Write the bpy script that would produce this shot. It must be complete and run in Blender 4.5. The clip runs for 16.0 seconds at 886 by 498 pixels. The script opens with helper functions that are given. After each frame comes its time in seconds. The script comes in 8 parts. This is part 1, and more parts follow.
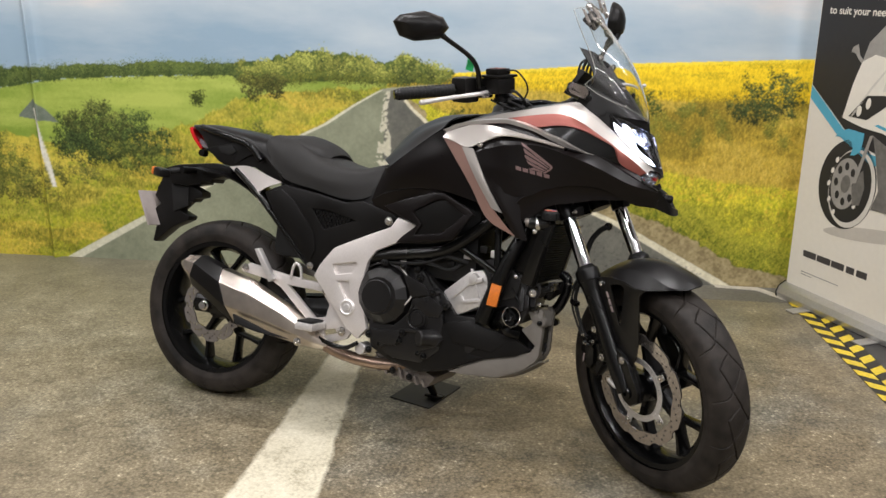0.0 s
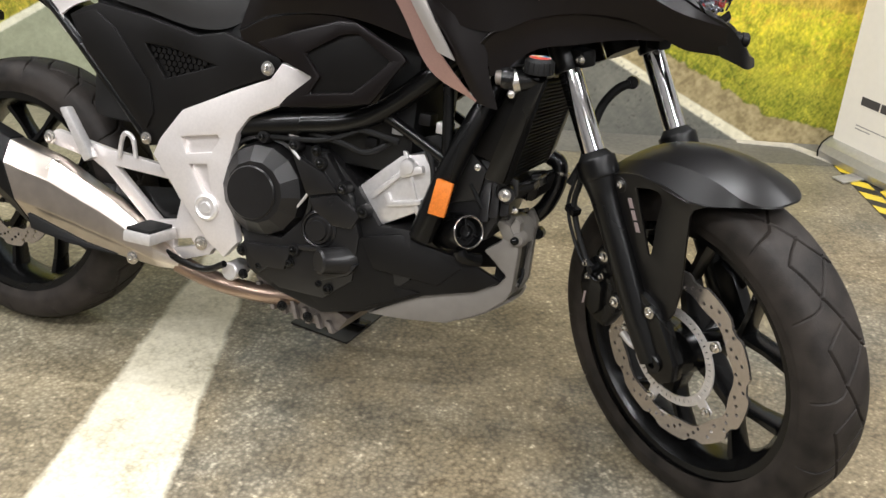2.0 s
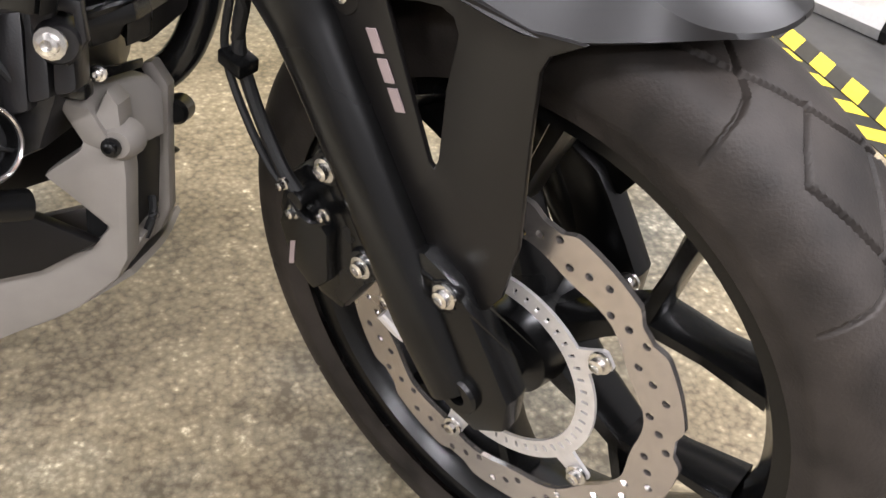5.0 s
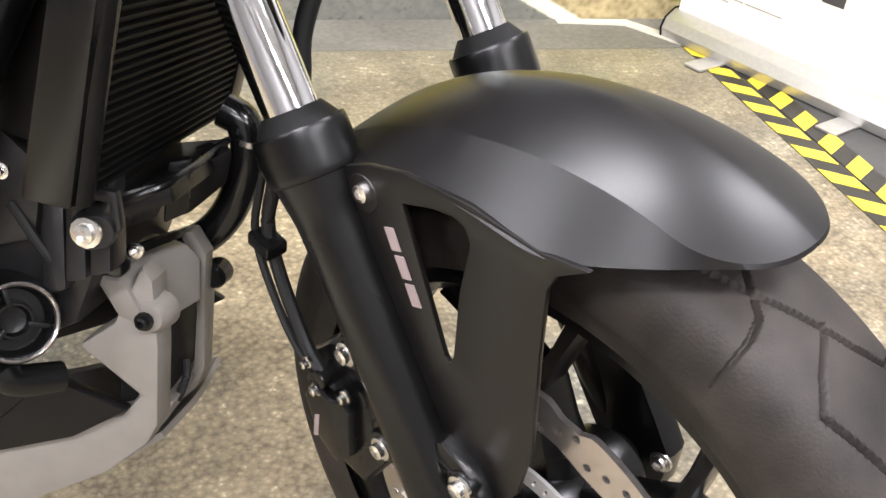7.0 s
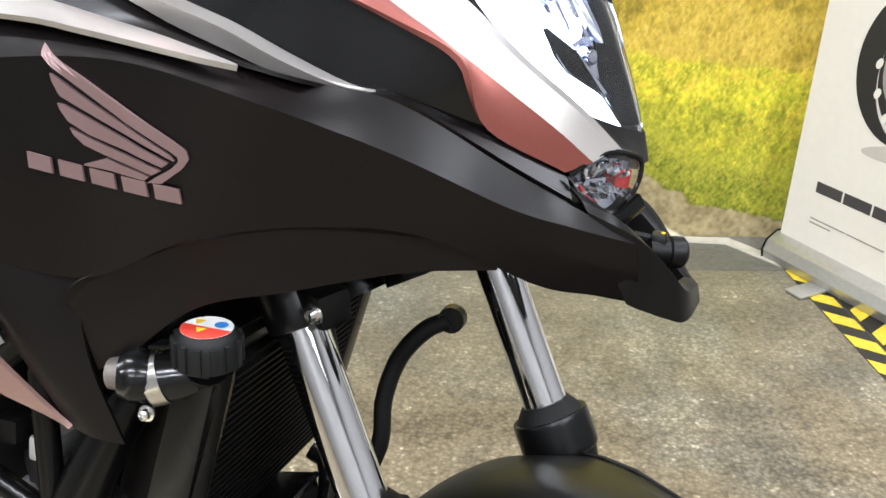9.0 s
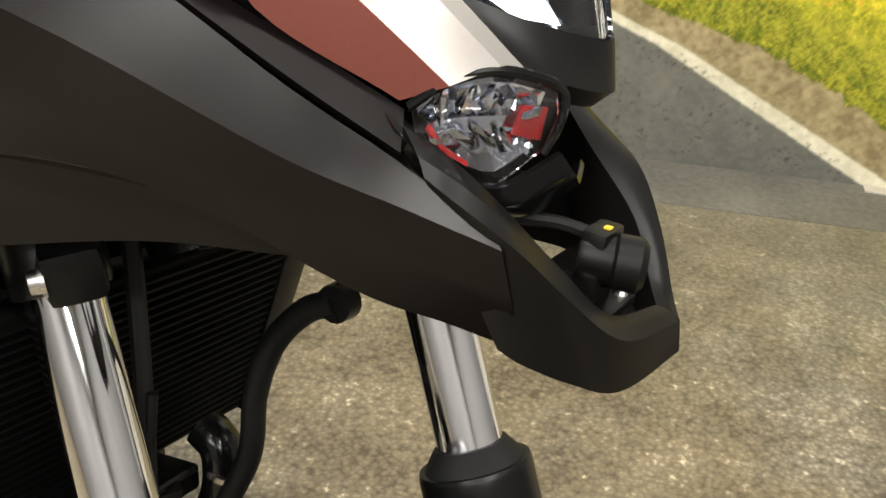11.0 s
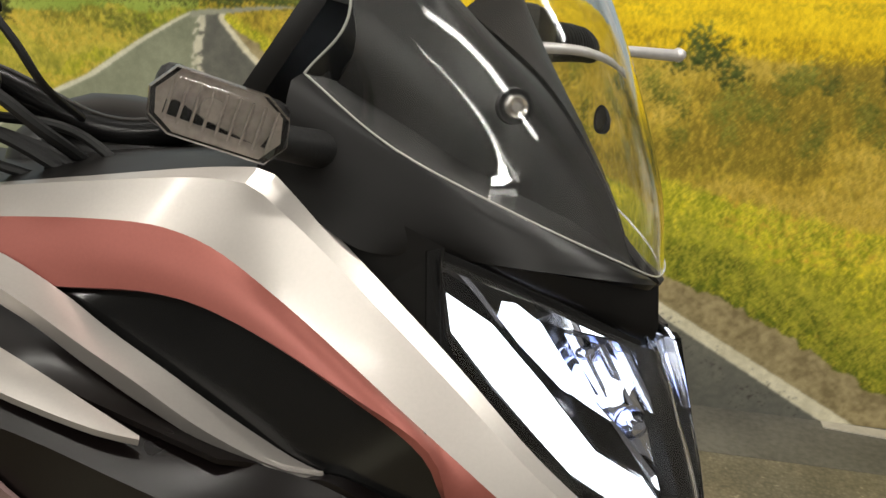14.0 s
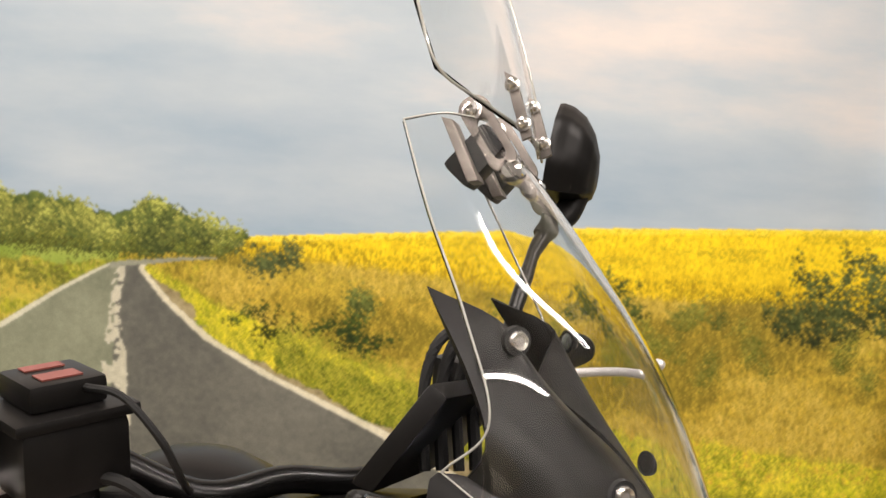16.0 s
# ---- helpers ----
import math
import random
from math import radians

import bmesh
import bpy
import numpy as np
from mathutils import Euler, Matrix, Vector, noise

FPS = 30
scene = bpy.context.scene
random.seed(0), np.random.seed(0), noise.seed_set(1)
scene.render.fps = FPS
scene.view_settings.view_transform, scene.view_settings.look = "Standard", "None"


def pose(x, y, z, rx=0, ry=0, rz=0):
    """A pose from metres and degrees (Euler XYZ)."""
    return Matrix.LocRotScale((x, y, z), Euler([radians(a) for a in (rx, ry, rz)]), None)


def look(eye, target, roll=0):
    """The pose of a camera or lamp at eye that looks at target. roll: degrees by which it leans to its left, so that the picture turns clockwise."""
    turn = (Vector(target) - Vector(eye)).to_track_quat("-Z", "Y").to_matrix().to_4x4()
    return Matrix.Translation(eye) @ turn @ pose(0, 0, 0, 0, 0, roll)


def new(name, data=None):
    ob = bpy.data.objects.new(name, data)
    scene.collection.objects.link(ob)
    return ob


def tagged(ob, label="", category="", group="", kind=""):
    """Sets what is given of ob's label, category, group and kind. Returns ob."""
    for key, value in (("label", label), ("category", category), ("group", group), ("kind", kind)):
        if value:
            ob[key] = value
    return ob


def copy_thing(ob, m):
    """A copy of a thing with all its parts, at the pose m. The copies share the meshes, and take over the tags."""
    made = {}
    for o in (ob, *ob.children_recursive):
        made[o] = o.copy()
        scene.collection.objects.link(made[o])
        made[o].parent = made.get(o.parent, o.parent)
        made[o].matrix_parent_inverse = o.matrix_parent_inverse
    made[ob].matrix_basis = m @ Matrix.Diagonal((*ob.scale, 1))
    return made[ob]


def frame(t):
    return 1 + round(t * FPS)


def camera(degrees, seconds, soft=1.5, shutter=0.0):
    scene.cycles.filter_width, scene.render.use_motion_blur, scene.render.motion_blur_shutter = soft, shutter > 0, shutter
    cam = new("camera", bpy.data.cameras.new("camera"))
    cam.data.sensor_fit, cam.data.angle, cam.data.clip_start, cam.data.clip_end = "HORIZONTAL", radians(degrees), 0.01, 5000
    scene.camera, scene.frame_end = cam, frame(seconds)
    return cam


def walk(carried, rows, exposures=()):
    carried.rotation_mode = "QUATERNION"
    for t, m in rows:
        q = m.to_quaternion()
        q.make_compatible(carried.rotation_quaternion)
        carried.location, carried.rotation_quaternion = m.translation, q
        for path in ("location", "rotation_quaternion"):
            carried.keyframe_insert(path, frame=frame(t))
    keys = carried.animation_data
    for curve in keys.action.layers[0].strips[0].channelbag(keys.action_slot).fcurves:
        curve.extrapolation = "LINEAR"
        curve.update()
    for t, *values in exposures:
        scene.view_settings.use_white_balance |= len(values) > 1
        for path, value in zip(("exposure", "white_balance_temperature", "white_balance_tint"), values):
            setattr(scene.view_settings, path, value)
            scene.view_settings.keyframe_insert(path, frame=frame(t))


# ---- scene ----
cam = camera(50.9, 16.0)
PATH = [
    (0, (1.243, -3.248, 1.439), (1.091, -1.334, 0.881), 1.2),
    (0.5, (1.261, -3.003, 1.384), (1.062, -1.115, 0.755), 1.0),
    (1, (1.298, -2.728, 1.348), (1.078, -0.873, 0.635), 1.7),
    (1.5, (1.244, -2.411, 1.289), (1.134, -0.581, 0.49), 3.1),
    (2, (1.24, -2.146, 1.23), (1.191, -0.374, 0.304), 2.7),
    (2.5, (1.353, -1.879, 1.129), (1.309, -0.176, 0.082), 3.3),
    (3, (1.391, -1.672, 1.02), (1.462, -0.032, -0.123), 4.6),
    (3.5, (1.348, -1.445, 0.985), (1.635, 0.117, -0.231), 5.5),
    (4, (1.364, -1.285, 0.973), (1.853, 0.194, -0.282), 6.2),
    (4.2, (1.389, -1.251, 0.935), (1.899, 0.213, -0.329), 6.4),
    (6.3, (1.4, -1.241, 0.845), (1.799, 0.307, -0.358), 5.4),
    (6.5, (1.41, -1.233, 0.876), (1.792, 0.341, -0.299), 4.8),
    (7, (1.439, -1.21, 0.929), (1.787, 0.408, -0.194), 4.2),
    (7.5, (1.456, -1.204, 0.983), (1.717, 0.452, -0.107), 3.9),
    (8, (1.452, -1.201, 1.044), (1.609, 0.509, 0.018), 2.7),
    (8.5, (1.456, -1.197, 1.104), (1.553, 0.564, 0.16), 1.6),
    (9, (1.474, -1.191, 1.143), (1.58, 0.604, 0.266), 2.0),
    (9.5, (1.494, -1.156, 1.162), (1.641, 0.629, 0.273), 3.5),
    (10, (1.51, -1.073, 1.152), (1.639, 0.651, 0.147), 3.8),
    (10.2, (1.546, -1.031, 1.126), (1.603, 0.669, 0.073), 3.2),
    (12.3, (1.761, -0.828, 1.027), (1.024, 0.693, -0.043), 3.0),
    (12.5, (1.738, -0.845, 1.046), (1.084, 0.747, 0.026), 2.2),
    (13, (1.69, -0.887, 1.122), (1.154, 0.788, 0.169), 1.3),
    (13.5, (1.623, -0.936, 1.183), (1.247, 0.834, 0.33), 1.9),
    (14, (1.578, -0.966, 1.249), (1.294, 0.872, 0.513), 2.9),
    (14.5, (1.535, -0.989, 1.3), (1.283, 0.908, 0.719), 3.4),
    (15, (1.51, -1.008, 1.337), (1.3, 0.931, 0.893), 3.9),
    (15.5, (1.461, -1.024, 1.359), (1.373, 0.94, 0.991), 3.7),
    (16, (1.425, -1.032, 1.377), (1.409, 0.941, 1.052), 3.2),
]
# the film camera's own exposure and white balance along the way: seconds, stops, kelvin, tint
EXPOSURES = [(0, -0.13, 5850, 14), (0.5, -0.06, 6000, 14), (1.5, 0.25, 5780, 12), (2.5, 0.6, 5600, 12), (3.0, 0.8, 5400, 13), (4.2, 1.05, 5650, 16), (6.3, 1.1, 5650, 17), (7.0, 1.36, 5650, 16), (8.0, 1.12, 5450, 14), (9.0, 0.66, 5400, 11), (10.0, 0.12, 5750, 11),
             (12.3, 0.82, 6150, 8), (13.0, -0.1, 6150, 10), (13.5, -0.50, 6500, 12), (14.5, -0.25, 5900, 5), (15.2, -0.1, 6200, 11), (16.0, -0.05, 6500, 17)]
walk(cam, [(t, look(eye, target, roll)) for t, eye, target, roll in PATH], EXPOSURES)

# ---- world, lights, exposure ----
world = bpy.data.worlds.new("showroom_world")
scene.world = world
world.use_nodes = True
world.node_tree.nodes["Background"].inputs[0].default_value = (0.9, 0.93, 1.0, 1)
world.node_tree.nodes["Background"].inputs[1].default_value = 0.15
ROOM_X0, ROOM_X1, ROOM_Y0, WALL_Y, ROOM_H = -3.6, 5.2, -5.4, 1.25, 3.3
TUBES = [(-1.7, -0.35), (0.9, -0.35), (3.5, -0.35), (-1.7, -2.4), (0.9, -2.4), (3.5, -2.4), (0.9, -4.3), (3.5, -4.3)]
LAMP_WATTS = 56.0
for tx, ty in TUBES:
    lamp = bpy.data.lights.new("ceiling_lamp", "AREA")
    lamp.energy, lamp.shape, lamp.size, lamp.size_y, lamp.color = LAMP_WATTS, "RECTANGLE", 1.5, 0.11, (1.0, 0.93, 0.82)
    new("ceiling_lamp", lamp).matrix_basis = pose(tx, ty, ROOM_H - 0.16)


# ---- materials ----
def material(name, colour, rough=0.5, metal=0.0, coat=0.0, vary=0.15, scale=40.0, bump=0.0, bump_scale=400.0, coarse=3.0, spec=0.5):
    """A surface with colour variation at two scales, roughness variation and fine relief."""
    m = bpy.data.materials.new(name)
    m.use_nodes = True
    nodes, links = m.node_tree.nodes, m.node_tree.links
    b = nodes["Principled BSDF"]
    where = nodes.new("ShaderNodeTexCoord")
    fine, large = nodes.new("ShaderNodeTexNoise"), nodes.new("ShaderNodeTexNoise")
    fine.inputs["Scale"].default_value, fine.inputs["Detail"].default_value = scale, 6
    large.inputs["Scale"].default_value, large.inputs["Detail"].default_value = coarse, 4
    for n in (fine, large):
        links.new(where.outputs["Object"], n.inputs["Vector"])
    add = nodes.new("ShaderNodeMath")
    add.operation = "ADD"
    links.new(fine.outputs[0], add.inputs[0])
    links.new(large.outputs[0], add.inputs[1])
    ramp = nodes.new("ShaderNodeMapRange")
    ramp.inputs["From Min"].default_value, ramp.inputs["From Max"].default_value = 0.7, 1.3
    ramp.inputs["To Min"].default_value, ramp.inputs["To Max"].default_value = 1 - vary, 1 + vary
    links.new(add.outputs[0], ramp.inputs["Value"])
    tint = nodes.new("ShaderNodeVectorMath")
    tint.operation = "SCALE"
    tint.inputs[0].default_value = colour
    links.new(ramp.outputs[0], tint.inputs["Scale"])
    links.new(tint.outputs[0], b.inputs["Base Color"])
    rr = nodes.new("ShaderNodeMapRange")
    rr.inputs["From Min"].default_value, rr.inputs["From Max"].default_value = 0.3, 0.7
    rr.inputs["To Min"].default_value, rr.inputs["To Max"].default_value = max(rough - 0.06, 0.02), min(rough + 0.08, 1)
    links.new(large.outputs[0], rr.inputs["Value"])
    links.new(rr.outputs[0], b.inputs["Roughness"])
    b.inputs["Metallic"].default_value, b.inputs["Coat Weight"].default_value = metal, coat
    b.inputs["Coat Roughness"].default_value = 0.08
    b.inputs["Specular IOR Level"].default_value = spec
    if bump:
        grain = nodes.new("ShaderNodeTexNoise")
        grain.inputs["Scale"].default_value, grain.inputs["Detail"].default_value = bump_scale, 3
        links.new(where.outputs["Object"], grain.inputs["Vector"])
        bn = nodes.new("ShaderNodeBump")
        bn.inputs["Strength"].default_value, bn.inputs["Distance"].default_value = bump, 0.002
        links.new(grain.outputs[0], bn.inputs["Height"])
        links.new(bn.outputs[0], b.inputs["Normal"])
    return m


def glassy(name, colour=(1, 1, 1), rough=0.0, ior=1.45):
    m = bpy.data.materials.new(name)
    m.use_nodes = True
    b = m.node_tree.nodes["Principled BSDF"]
    b.inputs["Base Color"].default_value, b.inputs["Roughness"].default_value = (*colour, 1), rough
    b.inputs["Transmission Weight"].default_value, b.inputs["IOR"].default_value = 1.0, ior
    return m


def glowing(name, colour, strength):
    m = bpy.data.materials.new(name)
    m.use_nodes = True
    b = m.node_tree.nodes["Principled BSDF"]
    b.inputs["Base Color"].default_value = (*colour, 1)
    b.inputs["Emission Color"].default_value, b.inputs["Emission Strength"].default_value = (*colour, 1), strength
    return m


PLASTIC = material("black_plastic", (0.0042, 0.0038, 0.0036), 0.38, vary=0.2, bump=0.012, bump_scale=700, spec=0.22)
PLASTIC_GLOSS = material("gloss_black_plastic", (0.005, 0.005, 0.005), 0.16, vary=0.2, spec=0.4)
COWL = material("matte_black_paint", (0.0036, 0.0024, 0.0023), 0.33, vary=0.12, bump=0.02, bump_scale=1500, coarse=5, spec=0.25)
GUARD = material("matte_black_guard", (0.0036, 0.0032, 0.0032), 0.37, vary=0.12, bump=0.02, bump_scale=1500, coarse=5, spec=0.36)
SATIN = material("satin_black_metal", (0.003, 0.003, 0.003), 0.26, vary=0.25, bump=0.04, bump_scale=700, spec=0.28)
RUBBER = material("tyre_rubber", (0.0200, 0.0165, 0.0140), 0.60, vary=0.75, scale=22, bump=0.22, bump_scale=420, coarse=5, spec=0.26)
SOFT = material("soft_rubber", (0.005, 0.005, 0.005), 0.6, vary=0.2, bump=0.1, spec=0.3)
VINYL = material("seat_vinyl", (0.0125, 0.0118, 0.0112), 0.55, vary=0.15, bump=0.3, bump_scale=1100, spec=0.3)
WHITE = material("pearl_white_paint", (0.47, 0.44, 0.41), 0.32, metal=0.68, coat=0.2, vary=0.03, scale=500)
RED = material("matte_red_paint", (0.25, 0.076, 0.060), 0.42, metal=0.45, vary=0.05, scale=500)
SILVER = material("painted_silver", (0.72, 0.68, 0.66), 0.36, metal=0.55, vary=0.05, scale=200)
ROSE = material("champagne_metal_paint", (0.30, 0.185, 0.155), 0.4, metal=0.45, vary=0.06, scale=300)
GREY_COWL = material("grey_cowl_plastic", (0.142, 0.130, 0.114), 0.5, vary=0.1, bump=0.08, bump_scale=900)
ALLOY = material("cast_alloy", (0.66, 0.64, 0.63), 0.40, metal=0.65, vary=0.12, scale=90, bump=0.15, bump_scale=300)
SUMP = material("dull_cast_alloy", (0.17, 0.15, 0.135), 0.5, metal=0.5, vary=0.35, scale=60, bump=0.15, bump_scale=300)
ENGINE = material("black_engine_paint", (0.010, 0.0095, 0.0097), 0.32, metal=0.2, vary=0.25, bump=0.12, bump_scale=450)
STEEL = material("brake_steel", (0.50, 0.46, 0.43), 0.24, metal=0.9, vary=0.12, scale=120)
CHROME = material("hard_chrome", (0.82, 0.82, 0.84), 0.05, metal=1.0, vary=0.02)
BOLT = material("zinc_bolt", (0.68, 0.66, 0.63), 0.22, metal=1.0, vary=0.08, scale=200)
STAINLESS = material("stainless_steel", (0.6, 0.54, 0.48), 0.3, metal=1.0, vary=0.12, scale=35)
EXHAUST_PIPE = material("heat_tinted_pipe", (0.30, 0.22, 0.17), 0.32, metal=0.9, vary=0.3, scale=14)
CORE = material("radiator_core", (0.0022, 0.0022, 0.0022), 0.6, vary=0.2, spec=0.14)
AMBER_BACK = material("amber_reflector", (0.62, 0.17, 0.015), 0.35, vary=0.25, scale=300, bump=0.5, bump_scale=500)
LAMP_SILVER = material("lamp_silver", (0.30, 0.265, 0.235), 0.30, metal=0.7, vary=0.25, scale=250)
RED_LENS = material("red_lens", (0.5, 0.012, 0.012), 0.18, coat=0.5, vary=0.1)
CLEAR = glassy("clear_lens", (1, 1, 1), 0.02)
SCREEN = glassy("clear_acrylic", (0.985, 0.99, 0.985), 0.0, 1.42)
# opaque pale grey that paints the bright highlight along the acrylic edges
EDGE_GLINT = material("acrylic_edge_glint", (0.36, 0.36, 0.33), 0.2, vary=0.05, coat=0.5)
REFLECTOR = material("lamp_reflector", (0.66, 0.70, 0.84), 0.10, metal=1.0, vary=0.05)
DAYLIGHT = glowing("daylight_led", (0.93, 0.96, 1.0), 7.0)
BEAM = glowing("headlamp_led", (0.86, 0.89, 1.0), 4.0)
GREEN_TAG = material("green_tag", (0.02, 0.35, 0.1), 0.5)
LABEL_WHITE = material("label_white", (0.75, 0.75, 0.73), 0.4)
LABEL_RED = material("label_red", (0.6, 0.05, 0.03), 0.4)
LABEL_YELLOW = material("label_yellow", (0.75, 0.5, 0.03), 0.4)
LABEL_BLUE = material("label_blue", (0.05, 0.2, 0.55), 0.4)
LOGO = material("logo_print", (0.20, 0.130, 0.125), 0.42, metal=0.3, vary=0.05)
MIRROR_GLASS = material("mirror_glass", (0.85, 0.87, 0.88), 0.03, metal=1.0, vary=0.01)
PLATE_GREY = material("plate_print", (0.24, 0.19, 0.185), 0.4, vary=0.06)
PLATE_PALE = material("pale_plate", (0.34, 0.30, 0.28), 0.4, vary=0.08)


# ---- mesh helpers ----
def part(name, bm, mat, parent, label="", crease=32, steer=False, smooth=True):
    """Links a bmesh as one mesh object under a thing or a part."""
    if steer:
        bm.transform(STEER)
    bmesh.ops.recalc_face_normals(bm, faces=bm.faces)
    me = bpy.data.meshes.new(name)
    bm.to_mesh(me)
    bm.free()
    for one in mat if isinstance(mat, (list, tuple)) else [mat]:
        me.materials.append(one)
    if smooth:
        me.shade_smooth()
        me.set_sharp_from_angle(angle=radians(crease))
    ob = new(name, me)
    ob.parent = parent
    if label:
        tagged(ob, label)
    return ob


def catmull(points, n, even=False):
    """n points on a smooth curve through the given ones, spread by parameter or evenly by length."""
    p = np.array(points, float)
    if len(p) == 2:
        t = np.linspace(0, 1, n)[:, None]
        return p[0] * (1 - t) + p[1] * t
    p = np.vstack([2 * p[0] - p[1], p, 2 * p[-1] - p[-2]])
    out = []
    for u in np.linspace(0, len(p) - 3 - 1e-9, n * 6 if even else n):
        i = int(u)
        t = u - i
        a, b, c, d = p[i:i + 4]
        out.append(0.5 * (2 * b + (c - a) * t + (2 * a - 5 * b + 4 * c - d) * t * t + (3 * b - a - 3 * c + d) * t ** 3))
    out = np.array(out)
    if even:
        run = np.r_[0, np.cumsum(np.linalg.norm(np.diff(out, axis=0), axis=1))]
        out = np.stack([np.interp(np.linspace(0, run[-1], n), run, out[:, k]) for k in range(3)], 1)
    return out


def polyline(points, n):
    """Points along straight pieces, with every given point kept, about n in all."""
    p = np.array(points, float)
    k = max(1, round((n - 1) / (len(p) - 1)))
    return np.vstack([p[i] + (p[i + 1] - p[i]) * j / k for i in range(len(p) - 1) for j in range(k)] + [p[-1]])


def loft(curves, nu=20, nv=10, thick=0.004, bow=0.0, fold_u=False, fold_v=False):
    """A shell through a row of curves, thickened towards the middle of the vehicle. bow lifts its middle outwards;
    fold_u keeps the corners of each curve sharp, fold_v the creases along the curves."""
    rows = np.array([polyline(c, nu) if fold_u else catmull(c, nu, True) for c in curves])
    nu = rows.shape[1]
    grid = np.stack([polyline(rows[:, j], nv) if fold_v else catmull(rows[:, j], nv) for j in range(nu)], 1)
    nv = grid.shape[0]
    du, dv = np.gradient(grid, axis=1), np.gradient(grid, axis=0)
    nrm = np.cross(du, dv)
    nrm /= np.linalg.norm(nrm, axis=2, keepdims=True) + 1e-9
    side = np.sign((nrm[..., 1] * grid[..., 1]).sum() + 1e-9) if abs(grid[..., 1].mean()) > 0.004 else np.sign(nrm[..., 2].sum() + 1e-9)
    nrm *= side
    if bow:
        lift = np.sin(np.linspace(0, np.pi, nv))[:, None] * np.sin(np.linspace(0, np.pi, nu))[None, :]
        grid = grid + nrm * (lift * bow)[..., None]
    bm = bmesh.new()
    top = [[bm.verts.new(p) for p in row] for row in grid]
    low = [[bm.verts.new(p) for p in row] for row in grid - nrm * thick]
    for i in range(nv - 1):
        for j in range(nu - 1):
            bm.faces.new((top[i][j], top[i][j + 1], top[i + 1][j + 1], top[i + 1][j]))
            bm.faces.new((low[i][j], low[i + 1][j], low[i + 1][j + 1], low[i][j + 1]))
    for j in range(nu - 1):
        bm.faces.new((top[0][j], low[0][j], low[0][j + 1], top[0][j + 1]))
        bm.faces.new((top[-1][j], top[-1][j + 1], low[-1][j + 1], low[-1][j]))
    for i in range(nv - 1):
        bm.faces.new((top[i][0], top[i + 1][0], low[i + 1][0], low[i][0]))
        bm.faces.new((top[i][-1], low[i][-1], low[i + 1][-1], top[i + 1][-1]))
    return bm


def mirrored(points, s):
    """Points given as (x, half width, z), on the right (s = -1) or left (s = 1) side."""
    return [(x, s * w, z) for x, w, z in points]


def plate(loops, y0, y1, bevel=0.0, at=None):
    """A flat plate in the x-z plane between y0 and y1: the first loop of (x, z) is its outline, the rest are holes."""
    bm = bmesh.new()
    edges = []
    for loop in loops:
        vs = [bm.verts.new((x, y0, z)) for x, z in loop]
        edges += [bm.edges.new((a, b)) for a, b in zip(vs, vs[1:] + vs[:1])]
    bmesh.ops.triangle_fill(bm, use_beauty=True, use_dissolve=False, edges=edges)
    made = bmesh.ops.extrude_face_region(bm, geom=list(bm.faces))
    bmesh.ops.translate(bm, vec=(0, y1 - y0, 0), verts=[g for g in made["geom"] if isinstance(g, bmesh.types.BMVert)])
    bmesh.ops.recalc_face_normals(bm, faces=bm.faces)
    if bevel:
        sharp = [e for e in bm.edges if len(e.link_faces) == 2 and e.calc_face_angle(0) > 1.2]
        bmesh.ops.bevel(bm, geom=sharp, offset=bevel, segments=2, affect="EDGES", profile=0.6)
    if at is not None:
        bm.transform(at)
    return bm


def slab(corners, inward, bevel=0.002):
    """A plate with corners given in space (a shallow polygon), thickened along the inward vector."""
    bm = bmesh.new()
    vs = [bm.verts.new(p) for p in corners]
    f = bm.faces.new(vs)
    made = bmesh.ops.extrude_face_region(bm, geom=[f])
    bmesh.ops.translate(bm, vec=inward, verts=[g for g in made["geom"] if isinstance(g, bmesh.types.BMVert)])
    bmesh.ops.recalc_face_normals(bm, faces=bm.faces)
    if bevel:
        bmesh.ops.bevel(bm, geom=list(bm.edges), offset=bevel, segments=2, affect="EDGES", profile=0.6)
    return bm


def tube(points, radius, n=24, seg=10, closed_ends=True):
    """A round rod along a smooth curve; radius may be a list along it."""
    c = catmull(points, n)
    rad = np.interp(np.linspace(0, 1, n), np.linspace(0, 1, len(radius)), radius) if isinstance(radius, (list, tuple)) else np.full(n, radius)
    t = np.gradient(c, axis=0)
    t /= np.linalg.norm(t, axis=1, keepdims=True) + 1e-12
    up = np.array([0.13, 0.31, 0.94])
    bm, rings = bmesh.new(), []
    for p, d, r in zip(c, t, rad):
        a = np.cross(d, up)
        if np.linalg.norm(a) < 1e-3:
            a = np.cross(d, (1, 0, 0))
        a /= np.linalg.norm(a)
        b = np.cross(d, a)
        rings.append([bm.verts.new(p + r * (math.cos(q) * a + math.sin(q) * b)) for q in np.arange(seg) * 2 * math.pi / seg])
    for r0, r1 in zip(rings, rings[1:]):
        for k in range(seg):
            bm.faces.new((r0[k], r0[(k + 1) % seg], r1[(k + 1) % seg], r1[k]))
    if closed_ends:
        bm.faces.new(rings[0][::-1])
        bm.faces.new(rings[-1])
    return bm


